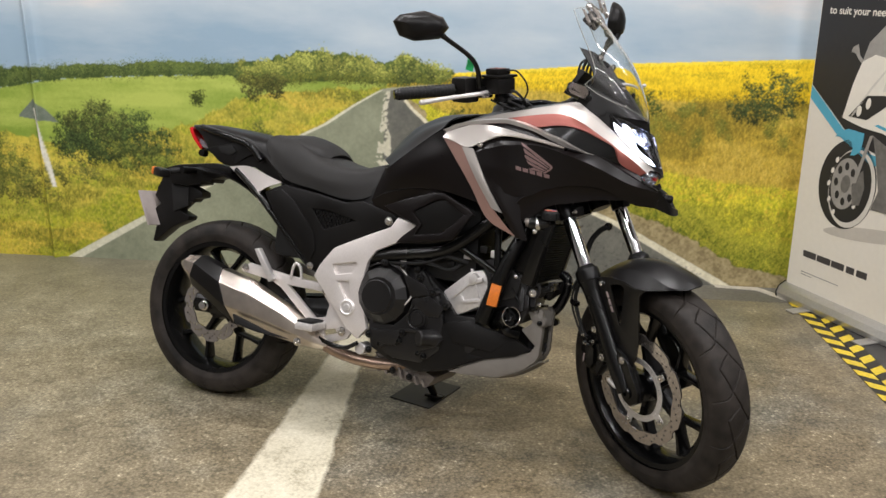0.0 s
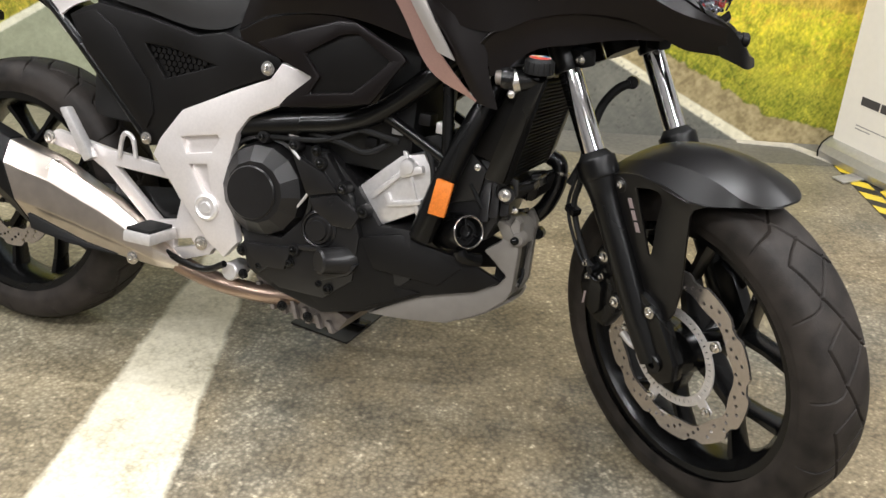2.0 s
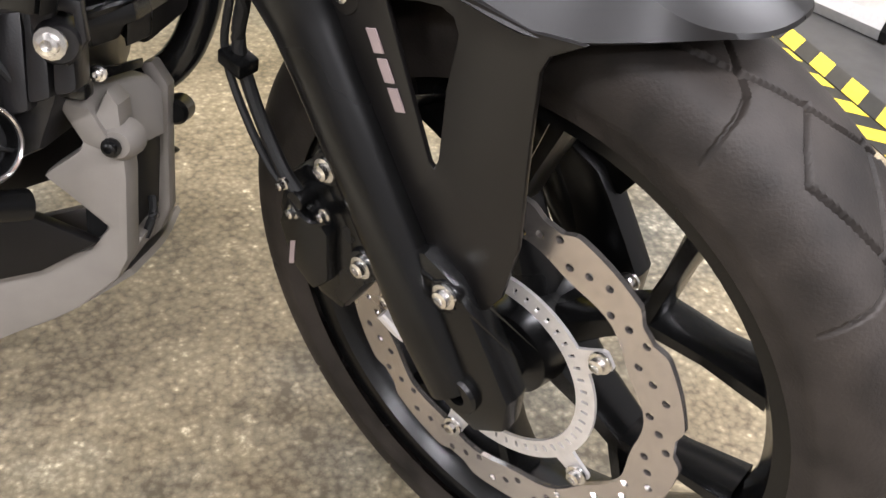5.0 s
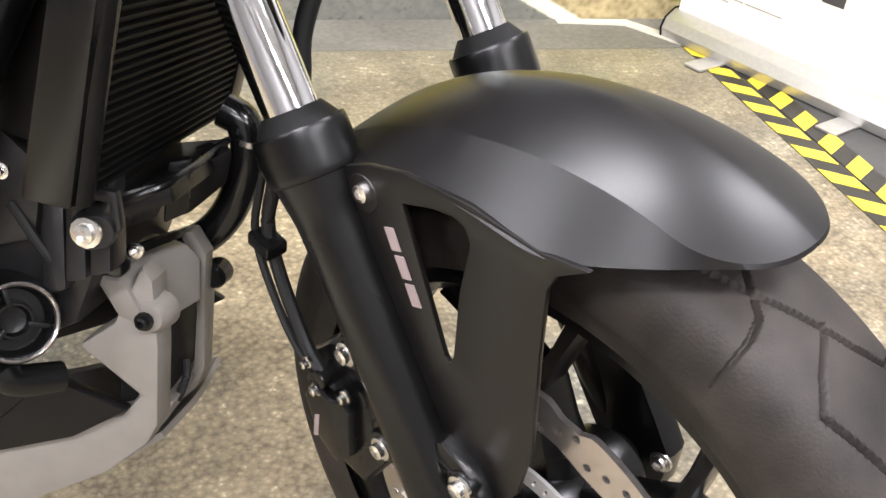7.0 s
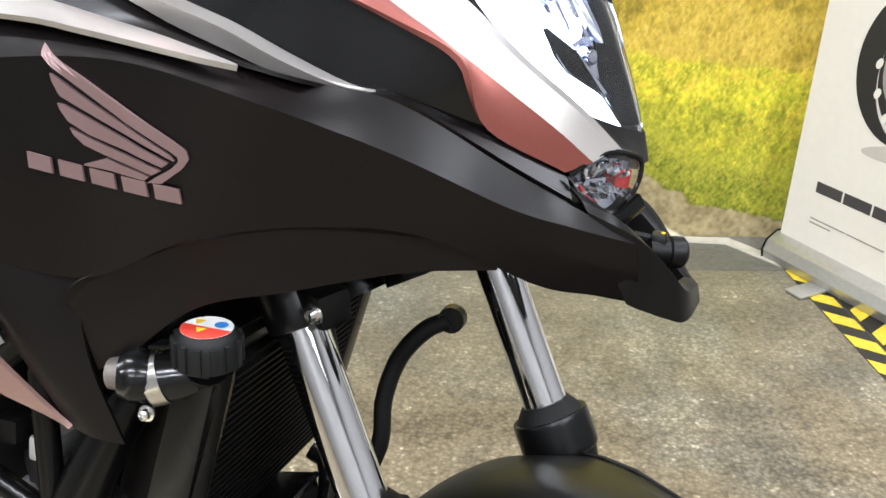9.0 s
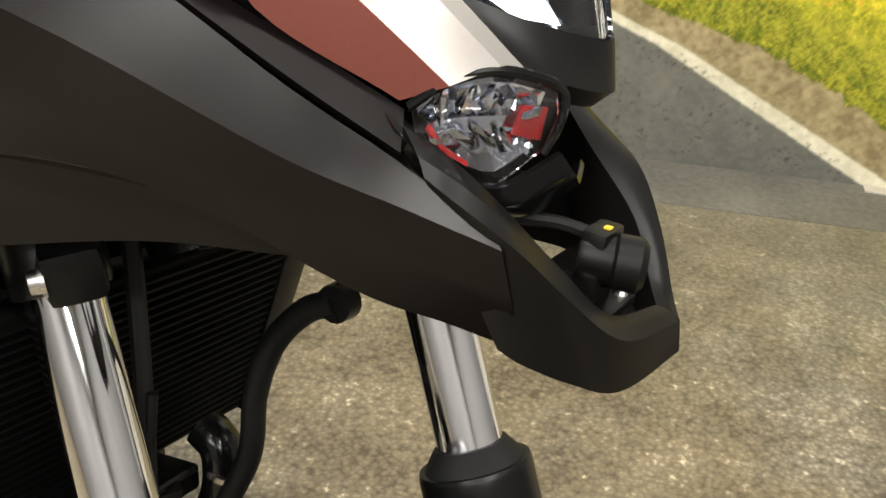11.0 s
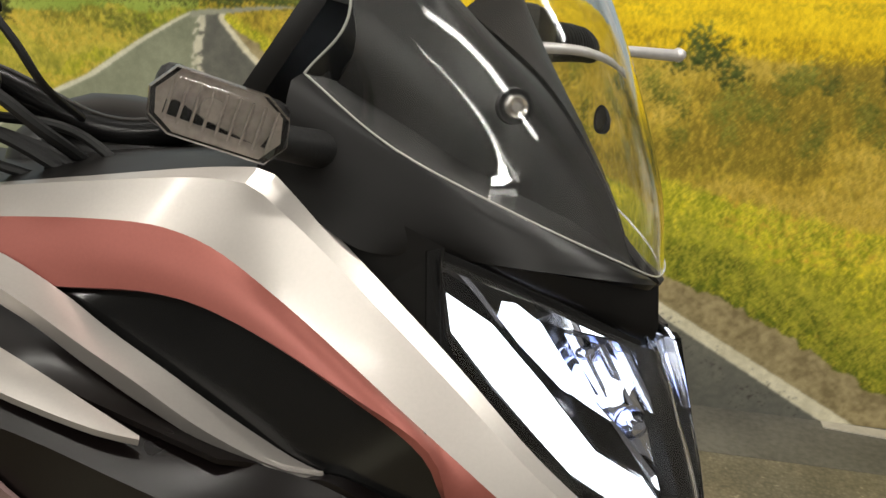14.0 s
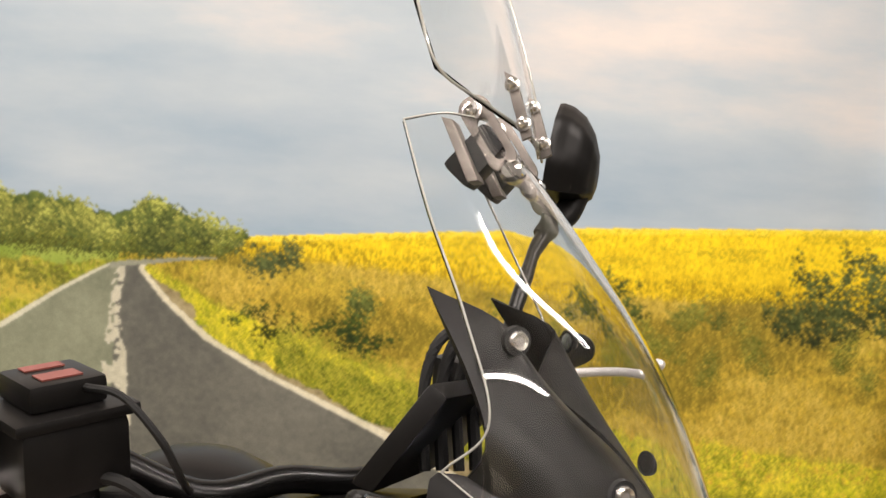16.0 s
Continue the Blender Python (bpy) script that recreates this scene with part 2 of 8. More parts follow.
def lathe(profile, seg=48, at=None, closed=False):
    """A body turned about the y axis from a profile of (radius, y). closed joins the profile's end to its start."""
    bm = bmesh.new()
    rings = []
    for r, y in profile:
        if r < 1e-6:
            rings.append([bm.verts.new((0, y, 0))])
        else:
            rings.append([bm.verts.new((r * math.cos(a), y, r * math.sin(a))) for a in np.arange(seg) * 2 * math.pi / seg])
    pairs = list(zip(rings, rings[1:])) + ([(rings[-1], rings[0])] if closed else [])
    for r0, r1 in pairs:
        for k in range(seg):
            q = (k + 1) % seg
            if len(r0) == 1 and len(r1) > 1:
                bm.faces.new((r0[0], r1[k], r1[q]))
            elif len(r1) == 1 and len(r0) > 1:
                bm.faces.new((r0[k], r0[q], r1[0]))
            elif len(r0) > 1:
                bm.faces.new((r0[k], r0[q], r1[q], r1[k]))
    if at is not None:
        bm.transform(at)
    return bm


def join(*parts):
    """One bmesh out of several."""
    out = bmesh.new()
    for b in parts:
        me = bpy.data.meshes.new("joined")
        b.to_mesh(me)
        b.free()
        out.from_mesh(me)
        bpy.data.meshes.remove(me)
    return out


def box(lo, hi, bevel=0.0, at=None):
    bm = bmesh.new()
    bmesh.ops.create_cube(bm, size=1)
    for v in bm.verts:
        v.co = Vector([lo[i] + (v.co[i] + 0.5) * (hi[i] - lo[i]) for i in range(3)])
    if bevel:
        bmesh.ops.bevel(bm, geom=list(bm.edges), offset=bevel, segments=2, affect="EDGES", profile=0.6)
    if at is not None:
        bm.transform(at)
    return bm


def bolt(x, y, z, r=0.009, parent=None, steer=False, s=-1, mat=None, name="bolt", tilt=0):
    """A flanged bolt whose head points sideways."""
    bm = lathe([(0, 0.0), (r * 1.25, 0.0), (r * 1.25, 0.0025), (r * 0.85, 0.003), (r * 0.8, 0.0075), (r * 0.45, 0.0085), (r * 0.42, 0.005), (0, 0.005)], 12)
    bm.transform(Matrix.Translation((x, y, z)) @ pose(0, 0, 0, tilt, 0, 180 if s < 0 else 0))
    return part(name, bm, mat or BOLT, parent, steer=steer)


def circle2(x, z, r, n=12):
    return [(x + r * math.cos(a), z + r * math.sin(a)) for a in np.arange(n) * 2 * math.pi / n]

# ---- the showroom: floor, ceiling, walls ----
FRONT_Z = 0.303


def setting(name, bm, mat, label, kind="structure", category="", smooth=False):
    return tagged(part(name, bm, mat, None, smooth=smooth), label, category, kind=kind)


# The landscape printed on the backdrop cloth, as colour on a fine sheet of points.
CELL = 0.0035
PX0, PX1, PZ1 = -1.75, 2.95, 1.26
COLS, ROWS_N = int((PX1 - PX0) / CELL), int(PZ1 / CELL)
gx, gz = np.meshgrid(PX0 + CELL * np.arange(COLS + 1), CELL * np.arange(ROWS_N + 1))
rnd = np.random.RandomState(7)


def value_noise(scale, octaves=4, sx=1.0, sz=1.0):
    """Smooth random values from 0 to 1 over the print; scale in cells per metre."""
    total, weight, out = 0.0, 1.0, np.zeros_like(gx)
    for o in range(octaves):
        f = scale * 2 ** o
        u, v = (gx - PX0) * f * sx, gz * f * sz
        iu, iv = np.floor(u).astype(int), np.floor(v).astype(int)
        lattice = rnd.rand(iv.max() + 2, iu.max() + 2)
        fu, fv = u - iu, v - iv
        fu, fv = fu * fu * (3 - 2 * fu), fv * fv * (3 - 2 * fv)
        a, b = lattice[iv, iu] * (1 - fu) + lattice[iv, iu + 1] * fu, lattice[iv + 1, iu] * (1 - fu) + lattice[iv + 1, iu + 1] * fu
        out += weight * (a * (1 - fv) + b * fv)
        total += weight
        weight *= 0.55
    return out / total


def curve(points):
    """z over x along a line of points."""
    p = np.array(points)
    return np.interp(gx, p[:, 0], p[:, 1])


def over_z(points):
    """x over z along a line of points."""
    p = np.array(points)[::-1] if points[0][1] > points[-1][1] else np.array(points)
    return np.interp(gz, p[:, 1], p[:, 0])


def rgb(r, g, b):
    c = np.array([r, g, b]) / 255.0
    return np.where(c <= 0.04045, c / 12.92, ((c + 0.055) / 1.055) ** 2.4)


n_fine, n_mid, n_big, n_streak = value_noise(90, 3), value_noise(22, 4), value_noise(4, 4), value_noise(7, 4, 0.35, 2.2)
picture = np.zeros(gx.shape + (3,))
sheet_alpha = np.zeros(gx.shape)


def fill(mask, dark, light, mix):
    """Lays a colour between two shades where the mask is set."""
    m = np.clip(mix, 0, 1)[..., None]
    col = rgb(*dark) * (1 - m) + rgb(*light) * m
    picture[mask] = col[mask]


horizon = curve([(-1.75, 0.855), (-1.356, 0.870), (-1.058, 0.921), (-0.623, 0.947), (-0.167, 0.968), (0.938, 1.008), (1.761, 1.075), (2.582, 1.116), (2.95, 1.13)])
wob = (n_mid - 0.5) * 0.05
every = gz > -1
fill(every, (128, 158, 184), (178, 197, 208), np.clip((gz - 0.95) / 0.45, 0, 1) * 0.7 + (n_streak - 0.35) * 1.1)
left, right = gx < 0.6, gx >= 0.6
fill((gz < horizon) & left, (116, 138, 50), (162, 174, 82), 0.5 + (n_streak - 0.5) * 1.8 + (n_fine - 0.5) * 0.4 + (gz - 0.8) * 1.2)
yellow_base = curve([(0.6, 0.955), (1.0, 0.955), (1.3, 0.93), (1.8, 0.90), (2.2, 0.905), (2.6, 0.90), (2.95, 0.90)])
fill((gz < horizon) & right, (196, 164, 18), (238, 206, 26), 0.55 + (n_mid - 0.5) * 0.9 + (n_fine - 0.5) * 0.9 + (gz - 0.98) * 3)
wild_r = (gz < yellow_base + wob * 0.8) & right
fill(wild_r, (126, 116, 34), (190, 168, 56), 0.45 + (n_big - 0.5) * 1.6 + (n_fine - 0.5) * 1.3 + (n_mid - 0.5) * 1.0)
meadow = curve([(-1.75, 0.66), (-1.382, 0.656), (-1.092, 0.60), (-0.38, 0.715), (-0.143, 0.855), (0.2, 0.90), (0.56, 0.925)])
wild_l = (gz < meadow + wob) & left
fill(wild_l, (112, 118, 36), (186, 172, 64), 0.5 + (n_big - 0.45) * 1.5 + (n_fine - 0.5) * 1.2 + (n_mid - 0.5) * 1.0)
low_l = (gz < curve([(-1.75, 0.22), (-1.2, 0.20), (-0.8, 0.33), (-0.2, 0.56), (0.3, 0.80)]) + wob) & left
fill(low_l, (104, 116, 30), (184, 176, 46), 0.5 + (n_big - 0.5) * 1.3 + (n_fine - 0.5) * 1.4)
verge_top = curve([(0.66, 0.93), (0.70, 0.902), (0.90, 0.805), (1.36, 0.640), (1.75, 0.60), (2.2, 0.52), (2.95, 0.47)])
verge = (gz < verge_top + wob * 0.6) & (gx > 0.64)
fill(verge, (120, 138, 20), (214, 196, 40), 0.52 + (n_big - 0.5) * 1.4 + (n_fine - 0.5) * 1.3 + (gz - 0.5) * 0.3)
low_r = (gz < verge_top - 0.13 + wob) & (gx > 0.64)
fill(low_r, (66, 92, 14), (168, 166, 36), 0.42 + (n_big - 0.5) * 1.3 + (n_fine - 0.5) * 1.7)
shade = (np.abs(gz - (0.745 + (gx - 2.2) * 0.05) - wob) < 0.022 + 0.015 * (gx - 2.1)) & (gx > 2.1)
fill(shade, (84, 80, 20), (142, 126, 36), 0.4 + (n_fine - 0.5) * 1.6)


def blades(mask, count, height, dark, light, lean=0.0):
    """Short upright strokes: stalks of grass and crops."""
    rows, cols = np.nonzero(mask)
    pick = rnd.randint(0, len(rows), count)
    r, c = rows[pick], cols[pick]
    tone = rnd.rand(count, 1)
    col = rgb(*dark) * (1 - tone) + rgb(*light) * tone
    length = rnd.randint(2, max(3, int(height / CELL)), count)
    for k in range(length.max()):
        on = (k < length) & (r + k <= ROWS_N)
        cc = np.clip(c[on] + np.round(k * lean * (rnd.rand(on.sum()) - 0.5)).astype(int), 0, COLS)
        picture[r[on] + k, cc] = picture[r[on] + k, cc] * 0.35 + col[on] * 0.65


def bush(cx, cz, rx, rz, count, dark=(30, 42, 16), light=(104, 118, 46), ragged=0.6, size=2):
    """A shrub of many leaf clumps, each lit from above, with an uneven outline and gaps."""
    clumps = max(5, int(rx * rz * 2600))
    for _ in range(clumps):
        a, d = rnd.uniform(0, 2 * math.pi), math.sqrt(rnd.rand()) * rnd.uniform(1 - 0.35 * ragged, 1 + 0.25 * ragged)
        x, z = cx + rx * d * math.cos(a), cz + rz * d * math.sin(a)
        r = rnd.uniform(0.014, 0.034) * (1.15 - 0.35 * d)
        n = int(rnd.uniform(0.6, 1.25) * r * r * 52000)
        gain = rnd.uniform(0.62, 1.32) * (0.86 + 0.2 * (z - cz) / rz)
        for low, tone_d, tone_l, share in ((-0.35, dark, tuple(0.5 * (p + q) for p, q in zip(dark, light)), 1.0), (0.3, tuple(0.55 * p + 0.45 * q for p, q in zip(dark, light)), light, 0.7)):
            k = int(n * share)
            px = x + r * 0.55 * rnd.randn(k)
            pz = z + r * (low + 0.5 * rnd.randn(k))
            c, w = np.round((px - PX0) / CELL).astype(int), np.round(pz / CELL).astype(int)
            tone = rnd.rand(k, 1)
            col = (rgb(*tone_d) * (1 - tone) + rgb(*tone_l) * tone) * gain
            for dr, dc in ((0, 0), (0, 1), (1, 0)) if size > 1 else ((0, 0),):
                on = (rnd.rand(k) < 0.85) & (c + dc >= 0) & (c + dc <= COLS) & (w + dr >= 0) & (w + dr <= ROWS_N)
                picture[w[on] + dr, c[on] + dc] = col[on]
                sheet_alpha[w[on] + dr, c[on] + dc] = 1


sheet_alpha[gz < horizon] = 1
patch = value_noise(3.2, 4, 0.8, 2.6)
tuft = value_noise(14, 4, 1.4, 0.8)
for mask, dark, light, level in ((wild_r & (patch > 0.56), (152, 130, 36), (206, 168, 60), 0.5), (wild_r & (patch < 0.42), (120, 124, 32), (172, 162, 46), 0.5),
                                 (verge & (tuft > 0.58), (168, 172, 22), (226, 208, 44), 0.5), (verge & (tuft < 0.43), (82, 100, 14), (146, 150, 28), 0.5),
                                 (wild_l & (patch > 0.56), (156, 142, 42), (204, 176, 72), 0.5), (wild_l & (patch < 0.43), (104, 118, 30), (160, 164, 44), 0.5)):
    soft = rnd.rand(*gx.shape) < 0.6
    fill(mask & soft, dark, light, level + (n_fine - 0.5) * 1.5)
bloom = (gz > yellow_base) & (gz < horizon) & right
fill(bloom & (value_noise(10, 4, 0.5, 3.5) < 0.40) & (rnd.rand(*gx.shape) < 0.55), (150, 134, 22), (206, 176, 28), n_fine)
fill((gz > horizon - 0.016) & (gz < horizon) & right & (rnd.rand(*gx.shape) < 0.7), (222, 196, 50), (240, 216, 66), n_fine)
blades((gz < yellow_base) & (gz > verge_top) & right, 26000, 0.028, (92, 84, 22), (206, 176, 62), 0.6)
blades((gz < horizon - 0.015) & (gz > yellow_base) & right, 7000, 0.016, (170, 138, 14), (246, 216, 40))
blades((gz < horizon - 0.02) & (gz > yellow_base) & right & (gz < yellow_base + 0.05), 1500, 0.016, (112, 92, 14), (150, 120, 20))
blades(wild_l, 14000, 0.022, (92, 100, 26), (206, 188, 84), 0.7)
gloom = value_noise(5, 4, 0.6, 1.8)
blades((gz < yellow_base) & (gz > verge_top) & right & (gloom < 0.45), 4500, 0.035, (82, 76, 22), (140, 122, 38), 0.8)
blades((gz < yellow_base) & (gz > verge_top) & right & (gloom > 0.55), 5000, 0.03, (150, 130, 44), (214, 186, 84), 0.8)
blades(wild_l & (gloom < 0.43), 6000, 0.03, (66, 74, 20), (120, 118, 36), 0.8)
blades(verge, 26000, 0.03, (84, 104, 12), (236, 216, 66), 0.9)
blades(low_r, 14000, 0.035, (46, 68, 10), (182, 174, 48), 1.0)
foot_r = curve([(1.0, 0.64), (1.26, 0.535), (1.444, 0.490), (1.744, 0.365), (1.955, 0.310), (2.331, 0.108), (2.58, 0.06), (2.95, 0.02)])
blades((gz < foot_r + 0.10 + (tuft - 0.5) * 0.12) & (gz > foot_r - 0.02) & (gx > 1.0), 12000, 0.03, (30, 44, 8), (96, 108, 26), 1.4)
blades((gz < foot_r + 0.16) & (gz > foot_r) & (gx > 1.0), 5000, 0.045, (84, 104, 18), (190, 178, 60), 1.6)
# woods along the horizon and on the hill
tree_top = curve([(-1.75, 0.965), (-1.344, 0.974), (-1.05, 0.982), (-0.76, 1.006), (-0.475, 1.018), (-0.136, 1.029), (-0.05, 1.04), (0.088, 1.062), (0.20, 1.097), (0.30, 1.082), (0.47, 1.072), (0.583, 1.035), (0.63, 1.06), (0.681, 1.097), (0.73, 1.07), (0.80, 1.045), (0.86, 1.018), (0.93, 1.012)])
tree_low = curve([(-1.75, 0.855), (-1.356, 0.87), (-1.058, 0.921), (-0.623, 0.947), (-0.167, 0.965), (-0.12, 0.93), (0.0, 0.90), (0.10, 0.935), (0.35, 0.955), (0.55, 0.945), (0.86, 0.955), (0.93, 1.008)])
band = (gz < tree_top + (n_mid - 0.5) * 0.045) & (gz > tree_low + (n_mid - 0.5) * 0.02) & (gx < 0.93)
fill(band, (52, 68, 32), (100, 114, 52), 0.3 + (n_mid - 0.5) * 2.0 + (n_fine - 0.5))
sheet_alpha[band] = 1
for bx in np.arange(-1.74, -0.12, 0.028):
    top, low = np.interp(bx, gx[0], tree_top[0]), np.interp(bx, gx[0], tree_low[0])
    bush(bx + rnd.uniform(-0.01, 0.01), 0.55 * top + 0.45 * low + rnd.uniform(-0.006, 0.010), 0.026, 0.40 * (top - low), 0, (50, 68, 36), (124, 136, 70), 0.5, 1)
for bx in np.arange(-0.10, 0.90, 0.034):
    top, low = np.interp(bx, gx[0], tree_top[0]), np.interp(bx, gx[0], tree_low[0])
    bush(bx + rnd.uniform(-0.01, 0.01), 0.60 * top + 0.40 * low, 0.034, 0.40 * (top - low), 0, (72, 86, 36), (186, 186, 90), 0.5, 2)
    bush(bx, low + 0.018, 0.03, 0.018, 0, (62, 70, 26), (134, 138, 52), 0.5, 1)
bush(0.0, 0.92, 0.13, 0.075, 0, (40, 46, 22), (112, 112, 50))
bush(0.690, 1.02, 0.06, 0.065, 0, (44, 58, 28), (122, 130, 58))
bush(0.78, 0.995, 0.08, 0.035, 0, (44, 58, 28), (118, 124, 56))
bush(-0.80, 0.63, 0.34, 0.145, 0, (28, 42, 20), (96, 112, 54))
bush(-0.82, 0.60, 0.30, 0.10, 0, (26, 40, 20), (90, 106, 52))
bush(-0.88, 0.72, 0.20, 0.10, 0, (32, 44, 20), (118, 124, 60))
bush(-0.66, 0.56, 0.24, 0.08, 0, (34, 48, 20), (120, 126, 54))
bush(-0.345, 0.84, 0.030, 0.034, 0, (36, 46, 18), (84, 96, 36))
bush(-0.05, 0.70, 0.06, 0.045, 0, (60, 72, 26), (130, 132, 56), 1.0)
bush(-1.5, 0.50, 0.28, 0.15, 0, (66, 78, 26), (142, 142, 58))
bush(-1.30, 0.36, 0.20, 0.07, 0, (70, 74, 28), (146, 138, 60))
bush(-1.42, 0.42, 0.22, 0.10, 0, (58, 68, 26), (134, 134, 58))
bush(-1.05, 0.44, 0.20, 0.05, 0, (64, 72, 28), (138, 134, 60))
bush(-0.62, 0.50, 0.22, 0.045, 0, (60, 74, 26), (142, 146, 58))
bush(-1.62, 0.66, 0.10, 0.06, 0, (84, 92, 34), (150, 146, 62))
bush(0.972, 0.962, 0.075, 0.045, 0, (44, 56, 30), (116, 120, 64), 0.4)
bush(0.965, 0.945, 0.07, 0.025, 0, (44, 56, 30), (104, 112, 60), 0.4)
bush(0.95, 0.795, 0.07, 0.035, 0, (26, 42, 14), (84, 98, 34), 1.0)
bush(1.16, 0.775, 0.14, 0.05, 0, (24, 40, 14), (80, 96, 32), 1.0)
bush(1.20, 0.86, 0.035, 0.06, 0, (56, 72, 28), (132, 136, 62), 1.2)
bush(1.84, 0.895, 0.085, 0.042, 0, (34, 50, 18), (100, 108, 44), 1.0)
bush(1.80, 0.925, 0.035, 0.05, 0, (36, 52, 18), (104, 110, 46), 1.2)
bush(2.02, 0.87, 0.13, 0.018, 0, (74, 84, 28), (142, 138, 56), 1.0)
bush(2.32, 0.925, 0.10, 0.10, 0, (32, 46, 20), (108, 116, 56), 0.8)
bush(2.45, 0.945, 0.11, 0.105, 0, (34, 48, 20), (116, 122, 60), 0.9)
bush(2.37, 0.86, 0.16, 0.045, 0, (34, 46, 20), (96, 102, 48), 0.8)
bush(2.70, 0.86, 0.12, 0.07, 0, (38, 50, 20), (96, 102, 44), 0.9)
bush(0.40, 0.89, 0.09, 0.012, 0, (98, 104, 36), (142, 140, 54))
for _ in range(40):
    bx = rnd.uniform(1.45, 2.9)
    bush(bx, rnd.uniform(0.70, 0.86), 0.010, 0.020, 0, (86, 92, 26), (150, 142, 56), 0.8, 1)
# the painted road with its worn centre line and edge lines
edge_l = over_z([(-1.139, -0.053), (-0.676, 0.212), (0.191, 0.690), (0.294, 0.740), (0.439, 0.838), (0.543, 0.899), (0.585, 0.921)])
edge_r = over_z([(2.300, -0.01), (2.089, 0.106), (1.737, 0.299), (1.480, 0.405), (1.260, 0.522), (0.980, 0.650), (0.827, 0.736), (0.720, 0.830), (0.654, 0.909), (0.664, 0.921)])
gravel_r = over_z([(2.75, 0.0), (2.580, 0.060), (2.331, 0.108), (1.955, 0.310), (1.744, 0.365), (1.444, 0.490), (1.26, 0.535), (0.85, 0.736), (0.664, 0.921)])
below = gz < 0.921
fill(below & (gx > edge_r) & (gx < gravel_r + (n_mid - 0.5) * 0.10), (116, 104, 72), (160, 146, 108), 0.5 + (n_fine - 0.5) * 1.8 + (n_mid - 0.5))
road_mask = below & (gx > edge_l) & (gx < edge_r)
centre = over_z([(0.585, 0.0), (0.578, 0.524), (0.588, 0.80), (0.600, 0.905)])
fill(road_mask & (gx < centre), (112, 116, 96), (140, 143, 120), 0.5 + (n_big - 0.5) * 1.0 + (n_fine - 0.5) * 0.7 + (n_mid - 0.5) * 0.5)
fill(road_mask & (gx >= centre), (86, 86, 80), (112, 111, 101), 0.5 + (n_big - 0.5) * 1.2 + (n_fine - 0.5) * 0.8 + (n_mid - 0.5) * 0.6)
worn = 0.006 + 0.034 * np.clip((0.93 - gz) / 0.4, 0, 1)
fill(road_mask & (np.abs(gx - centre - (n_mid - 0.5) * 0.03) < worn) & (n_mid + (n_fine - 0.5) * 0.7 > 0.43), (168, 164, 142), (198, 194, 174), n_fine)
line_w = 0.004 + 0.020 * np.clip((0.92 - gz) / 0.9, 0, 1)
fill(below & (np.abs(gx - edge_l) < line_w * 1.6), (176, 174, 152), (206, 204, 184), n_fine)
fill(below & (np.abs(gx - edge_r) < line_w * 1.7), (184, 178, 152), (216, 210, 186), n_fine + (n_mid - 0.5))
crack = road_mask & (gx > 1.4) & (np.abs(n_mid - 0.5 + (n_big - 0.5) * 0.6) < 0.006)
fill(crack, (48, 46, 42), (66, 62, 56), n_fine)
far_road = (gx > 0.575) & (gx < 0.85) & (np.abs(gz - np.interp(gx, [0.575, 0.62, 0.668, 0.75, 0.85], [0.912, 0.921, 0.926, 0.938, 0.947])) < np.interp(gx, [0.575, 0.66, 0.85], [0.008, 0.006, 0.0015]))
fill(far_road, (120, 122, 108), (150, 150, 132), n_fine)
# the back of a road sign on a leaning post
tri = (gz > 0.715 - (gx + 1.17) * 0.12) & (gz < 0.822 - np.abs(gx + 1.185) * (1.0)) & (np.abs(gx + 1.17) < 0.10)
fill(tri, (88, 98, 88), (112, 120, 108), n_fine)
post = (np.abs(gx - np.interp(gz, [0.374, 0.777], [-1.118, -1.184])) < 0.009) & (gz > 0.374) & (gz < 0.777)
fill(post, (186, 184, 174), (214, 212, 204), n_fine)

def fold_depth(x, z):
    """How far the cloth bulges from the wall along its upright fold."""
    lean = x + 1.165 - (0.85 - z) * 0.03
    return 0.030 * np.exp(-(lean / 0.017) ** 2) - 0.003 * np.exp(-((lean - 0.06) / 0.03) ** 2)


verts = np.stack([gx.ravel(), WALL_Y - 0.004 - fold_depth(gx, gz).ravel(), gz.ravel()], 1)
nc = COLS + 1
base = (np.arange(ROWS_N)[:, None] * nc + np.arange(COLS)[None, :]).ravel()
quads = np.stack([base, base + 1, base + nc + 1, base + nc], 1)
sheet = bpy.data.meshes.new("backdrop_print")
sheet.vertices.add(len(verts))
sheet.vertices.foreach_set("co", verts.astype(np.float32).ravel())
sheet.loops.add(quads.size)
sheet.loops.foreach_set("vertex_index", quads.astype(np.int32).ravel())
sheet.polygons.add(len(quads))
sheet.polygons.foreach_set("loop_start", np.arange(0, quads.size, 4, dtype=np.int32))
sheet.update(calc_edges=True)
padded = np.pad(picture, ((1, 1), (1, 1), (0, 0)), mode="edge")
cover = np.pad(sheet_alpha, 1, mode="edge")
near = sum(padded[i:i + gx.shape[0], j:j + gx.shape[1]] * cover[i:i + gx.shape[0], j:j + gx.shape[1], None] for i in range(3) for j in range(3))
count = sum(cover[i:i + gx.shape[0], j:j + gx.shape[1], None] for i in range(3) for j in range(3))
picture = np.where(count > 0, 0.42 * picture * sheet_alpha[..., None] + (1 - 0.42 * sheet_alpha[..., None]) * near / np.maximum(count, 1), picture)
sheet_alpha = np.clip(0.5 * sheet_alpha + 0.5 * count[..., 0] / 9, 0, 1)
ink = sheet.color_attributes.new("ink", "FLOAT_COLOR", "POINT")
ink.data.foreach_set("color", np.concatenate([picture, sheet_alpha[..., None]], 2).astype(np.float32).ravel())


